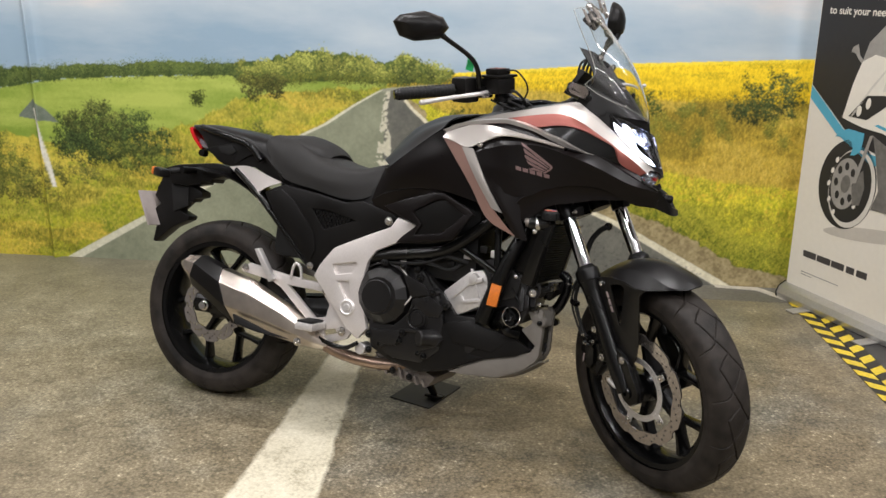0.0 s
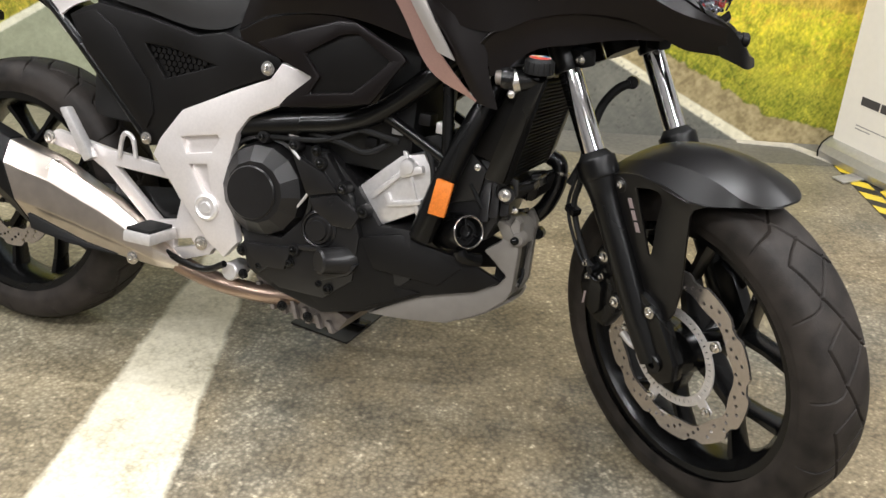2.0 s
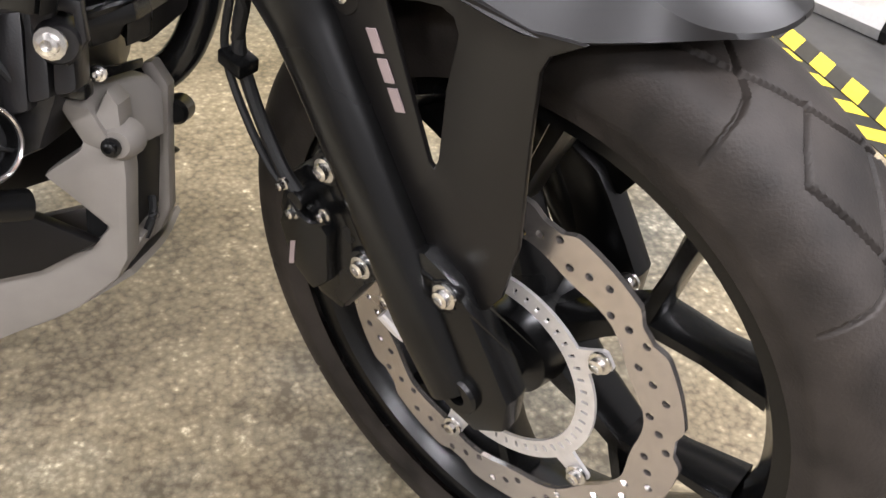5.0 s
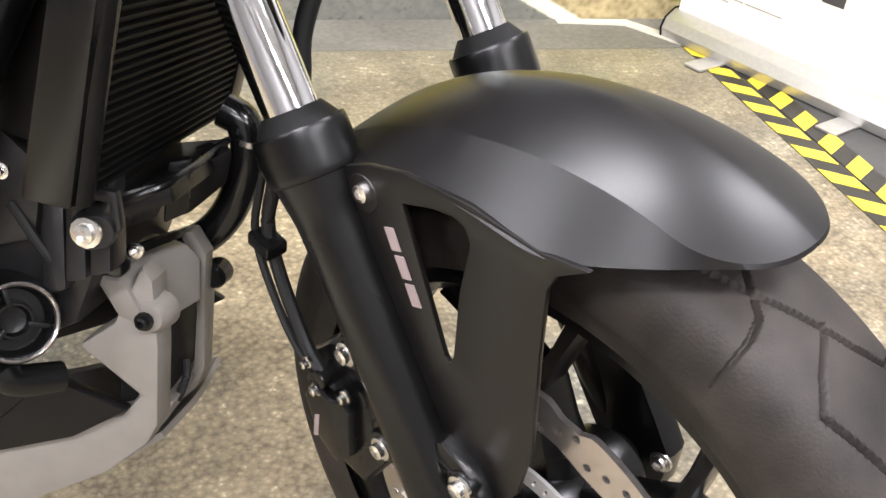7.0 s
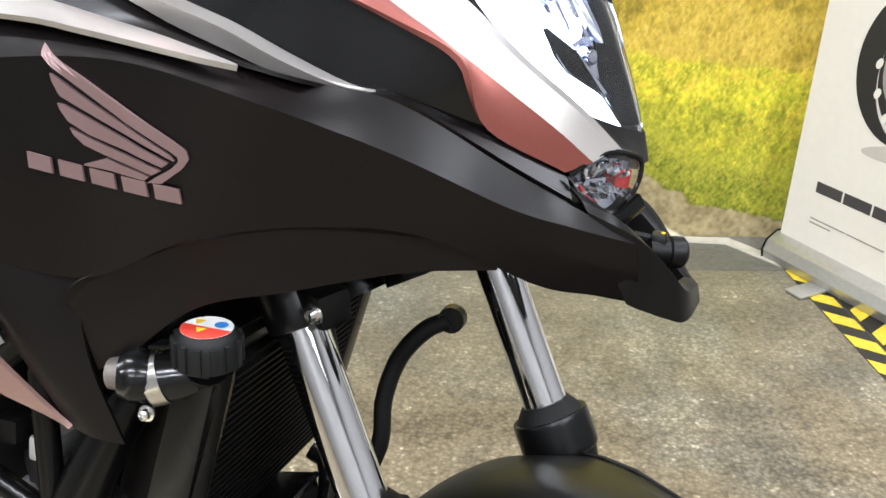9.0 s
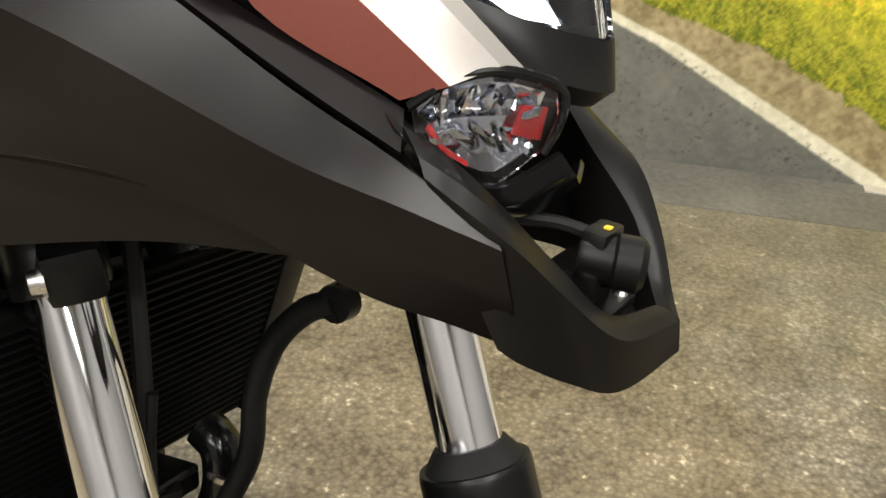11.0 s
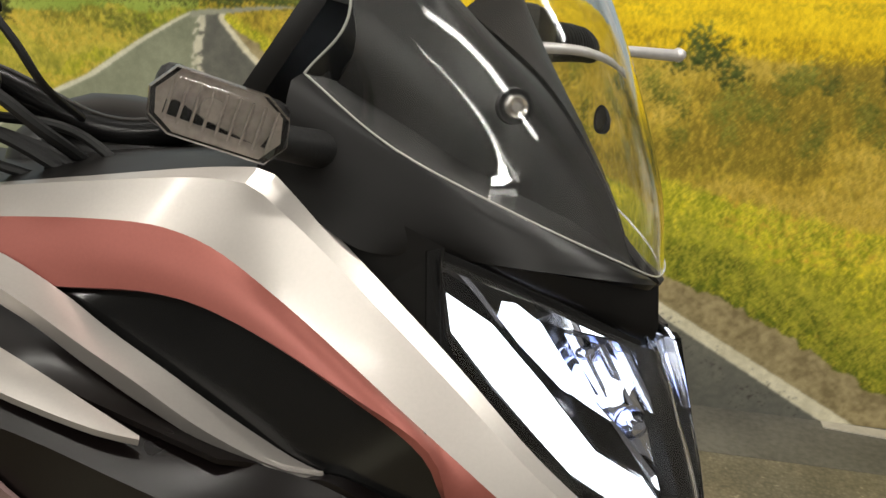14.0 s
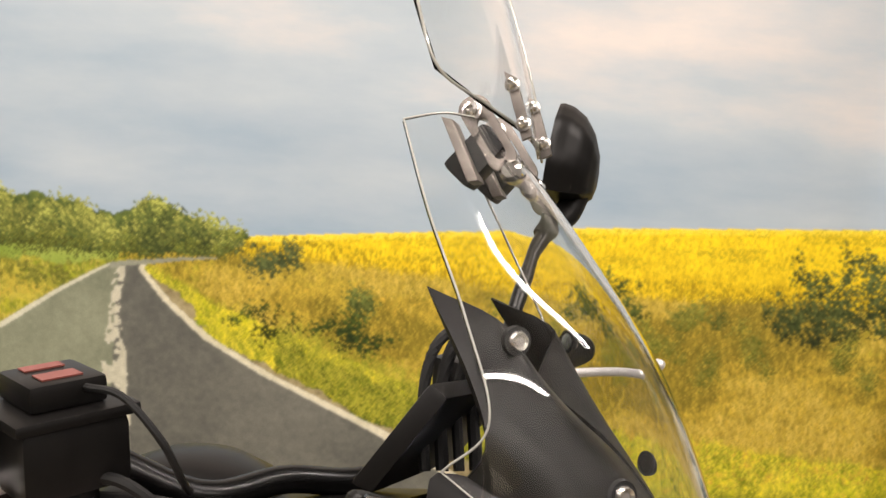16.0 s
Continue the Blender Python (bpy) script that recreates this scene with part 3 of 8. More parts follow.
def cloth(name, sky=False):
    """Printed cloth: the ink's colour (or the printed sky) with a fine weave."""
    m = bpy.data.materials.new(name)
    m.use_nodes = True
    nodes, links = m.node_tree.nodes, m.node_tree.links
    b = nodes["Principled BSDF"]
    b.inputs["Roughness"].default_value, b.inputs["Specular IOR Level"].default_value = 0.62, 0.25
    where = nodes.new("ShaderNodeTexCoord")
    stretch = nodes.new("ShaderNodeMapping")
    stretch.inputs["Scale"].default_value = (0.55, 1, 1.9)
    links.new(where.outputs["Object"], stretch.inputs["Vector"])
    cloud = nodes.new("ShaderNodeTexNoise")
    cloud.inputs["Scale"].default_value, cloud.inputs["Detail"].default_value, cloud.inputs["Roughness"].default_value = 1.7, 7, 0.55
    links.new(stretch.outputs[0], cloud.inputs["Vector"])
    sep = nodes.new("ShaderNodeSeparateXYZ")
    links.new(where.outputs["Object"], sep.inputs[0])
    height = nodes.new("ShaderNodeMapRange")
    height.inputs["From Min"].default_value, height.inputs["From Max"].default_value = 0.9, 2.1
    height.inputs["To Min"].default_value, height.inputs["To Max"].default_value = -0.28, 0.22
    links.new(sep.outputs["Z"], height.inputs["Value"])
    add = nodes.new("ShaderNodeMath")
    links.new(cloud.outputs[0], add.inputs[0])
    links.new(height.outputs[0], add.inputs[1])
    ramp = nodes.new("ShaderNodeValToRGB")
    ramp.color_ramp.elements[0].position, ramp.color_ramp.elements[0].color = 0.16, (*rgb(150, 174, 194), 1)
    ramp.color_ramp.elements[1].position, ramp.color_ramp.elements[1].color = 0.66, (*rgb(236, 226, 219), 1)
    mid = ramp.color_ramp.elements.new(0.45)
    mid.color = (*rgb(190, 202, 210), 1)
    links.new(add.outputs[0], ramp.inputs[0])
    out_col = ramp.outputs[0]
    if not sky:
        col = nodes.new("ShaderNodeVertexColor")
        col.layer_name = "ink"
        speck = nodes.new("ShaderNodeTexNoise")
        speck.inputs["Scale"].default_value, speck.inputs["Detail"].default_value = 420, 2
        links.new(where.outputs["Object"], speck.inputs["Vector"])
        gain = nodes.new("ShaderNodeMapRange")
        gain.inputs["To Min"].default_value, gain.inputs["To Max"].default_value = 0.98, 1.52
        links.new(speck.outputs[0], gain.inputs["Value"])
        sc = nodes.new("ShaderNodeVectorMath")
        sc.operation = "SCALE"
        links.new(col.outputs["Color"], sc.inputs[0])
        links.new(gain.outputs[0], sc.inputs["Scale"])
        mix = nodes.new("ShaderNodeMix")
        mix.data_type = "RGBA"
        links.new(col.outputs["Alpha"], mix.inputs["Factor"])
        links.new(out_col, mix.inputs[6])
        links.new(sc.outputs[0], mix.inputs[7])
        out_col = mix.outputs[2]
    links.new(out_col, b.inputs["Base Color"])
    wave = nodes.new("ShaderNodeTexNoise")
    wave.inputs["Scale"].default_value, wave.inputs["Detail"].default_value = 2.2, 2
    links.new(where.outputs["Object"], wave.inputs["Vector"])
    bn = nodes.new("ShaderNodeBump")
    bn.inputs["Strength"].default_value, bn.inputs["Distance"].default_value = 0.35, 0.03
    links.new(wave.outputs[0], bn.inputs["Height"])
    links.new(bn.outputs[0], b.inputs["Normal"])
    return m


CLOTH, SKY_CLOTH = cloth("printed_cloth"), cloth("printed_sky_cloth", True)
sheet.materials.append(CLOTH)
sheet.shade_smooth()
backdrop = tagged(new("backdrop", sheet), "printed cloth backdrop of a country road through yellow fields", kind="structure")


high = np.linspace(PZ1, 2.9, 12)
sky_x, sky_z = np.meshgrid(gx[0], high)
sky_verts = np.stack([sky_x.ravel(), WALL_Y - 0.004 - fold_depth(sky_x, sky_z).ravel(), sky_z.ravel()], 1)
sky_base = (np.arange(11)[:, None] * nc + np.arange(COLS)[None, :]).ravel()
sky_mesh = bpy.data.meshes.new("backdrop_sky")
sky_mesh.from_pydata(sky_verts.tolist(), [], np.stack([sky_base, sky_base + 1, sky_base + nc + 1, sky_base + nc], 1).tolist())
sky_mesh.materials.append(SKY_CLOTH)
sky_mesh.shade_smooth()
tagged(new("backdrop_sky", sky_mesh), "printed cloudy sky on the upper backdrop cloth", kind="structure")
PLAIN = material("plain_wall_paint", (0.55, 0.54, 0.5), 0.7, vary=0.06, bump=0.1, bump_scale=200)
CEIL = material("ceiling_tiles_paint", (0.34, 0.335, 0.32), 0.8, vary=0.05, bump=0.1, bump_scale=150)
DARK_WALL = material("grey_wall_paint", (0.24, 0.235, 0.23), 0.7, vary=0.08, bump=0.1, bump_scale=200)
setting("wall_north", box((ROOM_X0 - 0.1, WALL_Y + 0.02, 0), (ROOM_X1 + 0.1, WALL_Y + 0.14, ROOM_H)), PLAIN, "plain painted wall behind the backdrop")
setting("wall_south", box((ROOM_X0 - 0.1, ROOM_Y0 - 0.12, 0), (ROOM_X1 + 0.1, ROOM_Y0, ROOM_H)), DARK_WALL, "plain grey painted wall")
setting("wall_west", box((ROOM_X0 - 0.12, ROOM_Y0, 0), (ROOM_X0, WALL_Y + 0.02, ROOM_H)), DARK_WALL, "plain grey painted side wall")
setting("wall_east", box((ROOM_X1, ROOM_Y0, 0), (ROOM_X1 + 0.12, WALL_Y + 0.02, ROOM_H)), DARK_WALL, "plain grey painted side wall")
setting("ceiling", box((ROOM_X0 - 0.1, ROOM_Y0 - 0.1, ROOM_H), (ROOM_X1 + 0.1, WALL_Y + 0.14, ROOM_H + 0.1)), CEIL, "plain pale ceiling")
# printed floor: worn asphalt with the centre line
def floor_material():
    m = bpy.data.materials.new("printed_asphalt_floor")
    m.use_nodes = True
    nodes, links = m.node_tree.nodes, m.node_tree.links
    b = nodes["Principled BSDF"]
    where = nodes.new("ShaderNodeTexCoord")

    def math_node(op, a, c=None):
        n = nodes.new("ShaderNodeMath")
        n.operation = op
        for i, v in enumerate((a, c)):
            if v is None:
                continue
            if isinstance(v, (int, float)):
                n.inputs[i].default_value = v
            else:
                links.new(v, n.inputs[i])
        return n.outputs[0]

    def noise_node(scale, detail=4, rough=0.55):
        n = nodes.new("ShaderNodeTexNoise")
        n.inputs["Scale"].default_value, n.inputs["Detail"].default_value, n.inputs["Roughness"].default_value = scale, detail, rough
        links.new(where.outputs["Object"], n.inputs["Vector"])
        return n.outputs[0]

    def ramp_node(value, stops):
        n = nodes.new("ShaderNodeValToRGB")
        e = n.color_ramp.elements
        e[0].position, e[0].color = stops[0][0], (*rgb(*stops[0][1]), 1)
        e[1].position, e[1].color = stops[-1][0], (*rgb(*stops[-1][1]), 1)
        for p, c in stops[1:-1]:
            e.new(p).color = (*rgb(*c), 1)
        links.new(value, n.inputs[0])
        return n.outputs[0]

    def mix_node(f, a, c):
        n = nodes.new("ShaderNodeMix")
        n.data_type = "RGBA"
        links.new(f, n.inputs["Factor"])
        links.new(a, n.inputs["A"])
        links.new(c, n.inputs["B"])
        return n.outputs["Result"]

    sep = nodes.new("ShaderNodeSeparateXYZ")
    links.new(where.outputs["Object"], sep.inputs[0])
    x, y = sep.outputs["X"], sep.outputs["Y"]
    stones = nodes.new("ShaderNodeTexVoronoi")
    stones.inputs["Scale"].default_value = 105
    links.new(where.outputs["Object"], stones.inputs["Vector"])
    warp = noise_node(52, 5, 0.7)
    blot = noise_node(7, 5, 0.6)
    grit = math_node("ADD", math_node("MULTIPLY", warp, 0.42), math_node("MULTIPLY", noise_node(170, 3, 0.75), 0.27))
    grit = math_node("ADD", grit, math_node("MULTIPLY", blot, 0.55))
    grit = math_node("SUBTRACT", grit, math_node("MULTIPLY", stones.outputs["Distance"], 0.26))
    sparse = nodes.new("ShaderNodeMapRange")
    sparse.inputs["From Min"].default_value, sparse.inputs["From Max"].default_value = 0.60, 0.72
    sparse.inputs["To Max"].default_value = 0.16
    links.new(noise_node(46, 2, 0.5), sparse.inputs["Value"])
    grit = math_node("ADD", grit, sparse.outputs[0])
    patches = noise_node(1.6, 5)
    stone_col = ramp_node(grit, [(0.33, (84, 75, 58)), (0.46, (113, 102, 81)), (0.57, (131, 120, 96)), (0.66, (152, 139, 113)), (0.76, (206, 193, 162))])
    blue = ramp_node(grit, [(0.35, (76, 74, 66)), (0.52, (112, 108, 96)), (0.72, (172, 166, 147))])
    sel = nodes.new("ShaderNodeMapRange")
    sel.inputs["From Min"].default_value, sel.inputs["From Max"].default_value = 0.48, 0.66
    links.new(patches, sel.inputs["Value"])
    col = mix_node(sel.outputs[0], stone_col, blue)
    # the left lane is paler and greener towards the wall
    lane = nodes.new("ShaderNodeMapRange")
    lane.inputs["From Min"].default_value, lane.inputs["From Max"].default_value = 0.75, 0.35
    links.new(math_node("ADD", x, math_node("MULTIPLY", math_node("SUBTRACT", patches, 0.5), 0.7)), lane.inputs["Value"])
    far = nodes.new("ShaderNodeMapRange")
    far.inputs["From Min"].default_value, far.inputs["From Max"].default_value = -1.6, 0.7
    links.new(y, far.inputs["Value"])
    pale = ramp_node(grit, [(0.35, (110, 103, 83)), (0.52, (140, 132, 108)), (0.70, (174, 166, 140))])
    col = mix_node(math_node("MULTIPLY", math_node("MULTIPLY", lane.outputs[0], far.outputs[0]), 0.9), col, pale)
    smooth_far = nodes.new("ShaderNodeMapRange")
    smooth_far.inputs["From Min"].default_value, smooth_far.inputs["From Max"].default_value = 0.3, 1.25
    links.new(y, smooth_far.inputs["Value"])
    tarmac = ramp_node(math_node("ADD", math_node("MULTIPLY", patches, 0.6), math_node("MULTIPLY", grit, 0.4)), [(0.3, (92, 90, 76)), (0.7, (134, 130, 110))])
    col = mix_node(math_node("MULTIPLY", smooth_far.outputs[0], 0.7), col, tarmac)
    # the white centre line, between two straight edges that widen towards the viewer
    wave = math_node("MULTIPLY", math_node("SUBTRACT", noise_node(9, 4), 0.5), 0.035)
    left_edge = math_node("ADD", math_node("MULTIPLY", y, 0.075), 0.524)
    right_edge = math_node("ADD", math_node("MULTIPLY", y, -0.040), 0.673)
    inside_l = nodes.new("ShaderNodeMapRange")
    inside_l.inputs["From Min"].default_value, inside_l.inputs["From Max"].default_value = -0.008, 0.008
    links.new(math_node("ADD", math_node("SUBTRACT", x, left_edge), wave), inside_l.inputs["Value"])
    inside_r = nodes.new("ShaderNodeMapRange")
    inside_r.inputs["From Min"].default_value, inside_r.inputs["From Max"].default_value = -0.008, 0.008
    links.new(math_node("ADD", math_node("SUBTRACT", right_edge, x), wave), inside_r.inputs["Value"])
    fade = nodes.new("ShaderNodeMapRange")
    fade.inputs["From Min"].default_value, fade.inputs["From Max"].default_value = 0.62, 0.40
    links.new(math_node("ADD", y, math_node("MULTIPLY", wave, 4.0)), fade.inputs["Value"])
    paint = math_node("MULTIPLY", math_node("MULTIPLY", inside_l.outputs[0], inside_r.outputs[0]), fade.outputs[0])
    white = ramp_node(math_node("ADD", math_node("MULTIPLY", grit, 0.5), math_node("MULTIPLY", noise_node(6, 6, 0.7), 0.5)), [(0.30, (150, 142, 118)), (0.48, (206, 199, 176)), (0.65, (226, 220, 200))])
    col = mix_node(math_node("MULTIPLY", paint, 0.94), col, white)
    links.new(col, b.inputs["Base Color"])
    b.inputs["Roughness"].default_value, b.inputs["Specular IOR Level"].default_value = 0.42, 0.35
    bn = nodes.new("ShaderNodeBump")
    bn.inputs["Strength"].default_value, bn.inputs["Distance"].default_value = 0.08, 0.002
    links.new(noise_node(60, 3), bn.inputs["Height"])
    links.new(bn.outputs[0], b.inputs["Normal"])
    return m


setting("floor", box((ROOM_X0 - 0.1, ROOM_Y0 - 0.1, -0.12), (ROOM_X1 + 0.1, WALL_Y + 0.14, 0)), floor_material(), "printed vinyl floor of worn asphalt with a white line")
# edge line printed at the foot of the backdrop, lying on the floor
EDGE_WHITE = material("printed_edge_line", (0.56, 0.52, 0.43), 0.6, vary=0.2, scale=30)
BAND = material("printed_dark_tarmac", (0.135, 0.128, 0.105), 0.55, vary=0.3, scale=60, coarse=6)
setting("road", box((1.0, 1.03, 0), (2.62, WALL_Y - 0.002, 0.0015)), BAND, "dark printed tarmac strip along the foot of the backdrop")
line_bm = slab([(2.24, WALL_Y - 0.01, 0.006), (2.45, WALL_Y - 0.02, 0.006), (2.60, 1.04, 0.006), (2.57, 1.01, 0.006), (2.43, WALL_Y - 0.06, 0.006), (2.24, WALL_Y - 0.04, 0.006)], (0, 0, -0.004), 0)
setting("pavement_line", line_bm, EDGE_WHITE, "worn white edge line printed on the floor")

# ---- lamps on the ceiling ----
TUBE_GLOW = glowing("fluorescent_tube", (1.0, 0.95, 0.87), 6.0)
WHITE_METAL = material("white_lamp_metal", (0.75, 0.75, 0.74), 0.4, vary=0.03)
first_lamp = None
for tx, ty in TUBES:
    if first_lamp is None:
        first_lamp = tagged(part("ceiling_light", box((-0.78, -0.06, 0.06), (0.78, 0.06, 0.12), 0.008), WHITE_METAL, None), "white fluorescent batten on the ceiling", "ceiling light", "ceiling lights")
        part("tube", tube([(-0.75, 0, 0.035), (0.75, 0, 0.035)], 0.018, 4, 16), TUBE_GLOW, first_lamp)
        for e in (-0.76, 0.76):
            part("holder", box((e - 0.012, -0.02, 0.015), (e + 0.012, 0.02, 0.062), 0.003), WHITE_METAL, first_lamp)
        first_lamp.matrix_basis = pose(tx, ty, ROOM_H - 0.12)
    else:
        copy_thing(first_lamp, pose(tx, ty, ROOM_H - 0.12))

# ---- the motorcycle ----
BIKE = pose(0.1973, -0.2458, 0.005, 0, 0, -18.35) @ pose(0, 0, 0, -13.3)
bike = tagged(new("motorcycle"), "matte black, white and red adventure motorcycle leaning on its side stand", "motorcycle")
bike.matrix_basis = BIKE
PIVOT, RAKE = Vector((1.645, 0, 0)), Vector((-math.sin(radians(27)), 0, math.cos(radians(27))))
BAR_STEER = Matrix.Translation(PIVOT) @ Matrix.Rotation(radians(-29.6), 4, RAKE) @ Matrix.Translation(-PIVOT)
# the fork and front wheel, turned to the right and leaning
FORK_STEER = Matrix.Translation((1.5446, -0.0524, 0.3134)) @ Matrix(((0.8105, 0.57819, -0.09374, 0), (-0.58304, 0.78099, -0.22387, 0), (-0.05623, 0.2361, 0.9701, 0), (0, 0, 0, 1))) @ Matrix.Translation((-1.538, 0, -FRONT_Z))
STEER = FORK_STEER
FRONT = (1.538, 0.0, FRONT_Z)


# groove lines of one tread unit: degrees along the tread, share of the half width across it
GROOVES = (((0, -0.42), (-11, -0.21), (-23, 0.12), (-29, 0.36), (-31, 0.74)), ((-1, 0.32), (-5.8, 0.09), (-11.4, -0.17), (-14.2, -0.29), (-15.2, -0.44), (-16.2, -0.78)), ((6.5, 0.04), (3.1, -0.24), (0, -0.42)))


def tyre_mesh(rad, width, rim, units=14, per=110, across=104):
    """A tyre turned about y, with thin crossing grooves pressed into its tread; one unit is worked out and repeated."""
    q = np.linspace(-1, 1, across + 1)
    y = width / 2 * np.sin(q * math.pi / 2 * 1.02) * np.where(np.abs(q) < 0.9, 1, 1 - 0.9 * (np.abs(q) - 0.9))
    drop = (1 - np.cos(q * math.pi / 2)) * (rad - rim - 0.004) * (0.25 + 0.75 * np.abs(q) ** 2.2)
    # a raised rib and a step where the side wall meets the rim
    drop -= 0.0022 * np.exp(-((np.abs(q) - 0.955) / 0.010) ** 2)
    drop += 0.0020 * np.exp(-((np.abs(q) - 0.86) / 0.006) ** 2)
    arc = np.r_[0, np.cumsum(np.hypot(np.diff(y), np.diff(drop)))]
    arc -= arc[across // 2]
    unit = 2 * math.pi / units
    ang = np.arange(per) * unit / per
    px, py = np.meshgrid(ang * rad, arc, indexing="ij")
    gap = np.full(px.shape, 1.0)
    for line in GROOVES:
        pts = [(radians(a) * rad, float(np.interp(b, q, arc))) for a, b in line]
        for (ax, ay), (bx, by) in zip(pts, pts[1:]):
            for k in range(-1, 4):
                ox = k * unit * rad
                dx, dy = bx - ax, by - ay
                f = np.clip(((px - ax - ox) * dx + (py - ay) * dy) / (dx * dx + dy * dy), 0, 1)
                gap = np.minimum(gap, np.hypot(px - ax - ox - f * dx, py - ay - f * dy))
    cut = 0.0045 * np.clip((0.0023 - gap) / 0.0012, 0, 1)
    radius = (rad - drop)[None, :] - cut
    full_r = np.tile(radius, (units, 1))
    full_a = np.arange(per * units) * 2 * math.pi / (per * units)
    verts = np.stack([full_r * np.cos(full_a)[:, None], np.broadcast_to(y, full_r.shape), full_r * np.sin(full_a)[:, None]], 2).reshape(-1, 3)
    n, steps = across + 1, per * units
    i, k = np.meshgrid(np.arange(steps), np.arange(across), indexing="ij")
    j = (i + 1) % steps
    quads = np.stack([i * n + k, i * n + k + 1, j * n + k + 1, j * n + k], 2).reshape(-1, 4)
    me = bpy.data.meshes.new("tyre")
    me.from_pydata(verts.tolist(), [], quads.tolist())
    bm = bmesh.new()
    bm.from_mesh(me)
    bpy.data.meshes.remove(me)
    return bm


def wheel(name, centre, rad, width, rim_w, steer, disc_r, disc_y, label, rr=0.221, spoke_turn=20, band=0.040):
    at = Matrix.Translation(centre)
    h, big = rim_w / 2, rr / 0.221
    rim = lathe([(rr + 0.012, -h), (rr + 0.012, -h + 0.006), (rr - 0.004, -h + 0.012), (rr - 0.012, -h * 0.4), (rr - 0.016, 0), (rr - 0.012, h * 0.4),
                 (rr - 0.004, h - 0.012), (rr + 0.012, h - 0.006), (rr + 0.012, h), (rr - 0.006, h - 0.002), (rr - 0.020, h * 0.55), (rr - 0.024, 0),
                 (rr - 0.020, -h * 0.55), (rr - 0.006, -h + 0.002)], 96, at, closed=True)
    w = part(name, rim, SATIN, bike, label, steer=steer)
    tread = tyre_mesh(rad, width, rr + 0.006, 14, 110 if steer else 64, 104 if steer else 60)
    tread.transform(at)
    part("tyre", tread, RUBBER, w, "black road tyre with angled grooves", crease=40, steer=steer)
    hub = lathe([(0, -0.075), (0.022, -0.075), (0.024, -0.06), (0.040, -0.055), (0.045, -0.03), (0.036, 0), (0.045, 0.03), (0.040, 0.055), (0.02, 0.075), (0, 0.075)], 32, at)
    part("hub", hub, SATIN, w, steer=steer)
    for k in range(5):
        turn = math.radians(72 * k + spoke_turn)
        out = Vector((math.cos(turn), 0, math.sin(turn)))
        fork_at = out * 0.112 * big

        def beam(stations):
            bm, rings = bmesh.new(), []
            for p, side, wd, dp in stations:
                rings.append([bm.verts.new(p + side * wd * sx + Vector((0, dp * sy, 0))) for sx, sy in ((-1, -0.6), (-0.6, -1), (0.6, -1), (1, -0.6), (1, 0.6), (0.6, 1), (-0.6, 1), (-1, 0.6))])
            for r0, r1 in zip(rings, rings[1:]):
                for q in range(8):
                    bm.faces.new((r0[q], r0[(q + 1) % 8], r1[(q + 1) % 8], r1[q]))
            bm.faces.new(rings[0][::-1])
            bm.faces.new(rings[-1])
            bm.transform(at)
            return bm

        across = Vector((-math.sin(turn), 0, math.cos(turn)))
        pieces = [beam([(out * 0.030, across, 0.019, 0.030), (out * 0.075, across, 0.0125, 0.024), (out * 0.118 * big, across, 0.0115, 0.021)])]
        for lean in (-1, 1):
            b = turn + lean * math.radians(19)
            p1 = Vector((0.200 * big * math.cos(b), 0, 0.200 * big * math.sin(b)))
            run = (p1 - fork_at).normalized()
            side = Vector((-run.z, 0, run.x))
            pieces.append(beam([(fork_at, side, 0.0085, 0.021), ((fork_at + p1) / 2, side, 0.0072, 0.019), (p1, side, 0.0100, 0.024)]))
        part("spoke", join(*pieces), SATIN, w, steer=steer, crease=50)
    # the wavy, drilled brake disc
    waves, n = 10, 240
    outer = []
    for i in range(n):
        a = 2 * math.pi * i / n
        f = (a * waves / (2 * math.pi)) % 1.0
        dip = 0.0075 * (1 if f < 0.16 else max(0.0, 1 - (f - 0.16) / 0.12) if f < 0.28 else max(0.0, (f - 0.9) / 0.1))
        outer.append(((disc_r - dip) * math.cos(a), (disc_r - dip) * math.sin(a)))
    inner_r = disc_r - band
    inner = [((inner_r + 0.003 * math.sin(10 * a)) * math.cos(a), (inner_r + 0.003 * math.sin(10 * a)) * math.sin(a)) for a in np.arange(90) * 2 * math.pi / 90]
    holes = []
    for k in range(20):
        for j, (rad_h, off) in enumerate(((disc_r - 0.013, 0.0), (disc_r - 0.0205, 0.10), (disc_r - 0.028, 0.20))):
            a = 2 * math.pi * k / 20 + off
            holes.append(circle2(rad_h * math.cos(a), rad_h * math.sin(a), 0.0036, 8))
    disc = plate([outer, inner] + holes, -0.0025, 0.0025, 0, at @ Matrix.Translation((0, disc_y, 0)))
    part("brake_disc", disc, STEEL, w, "drilled wave-edged steel brake disc", steer=steer, smooth=False)
    return w


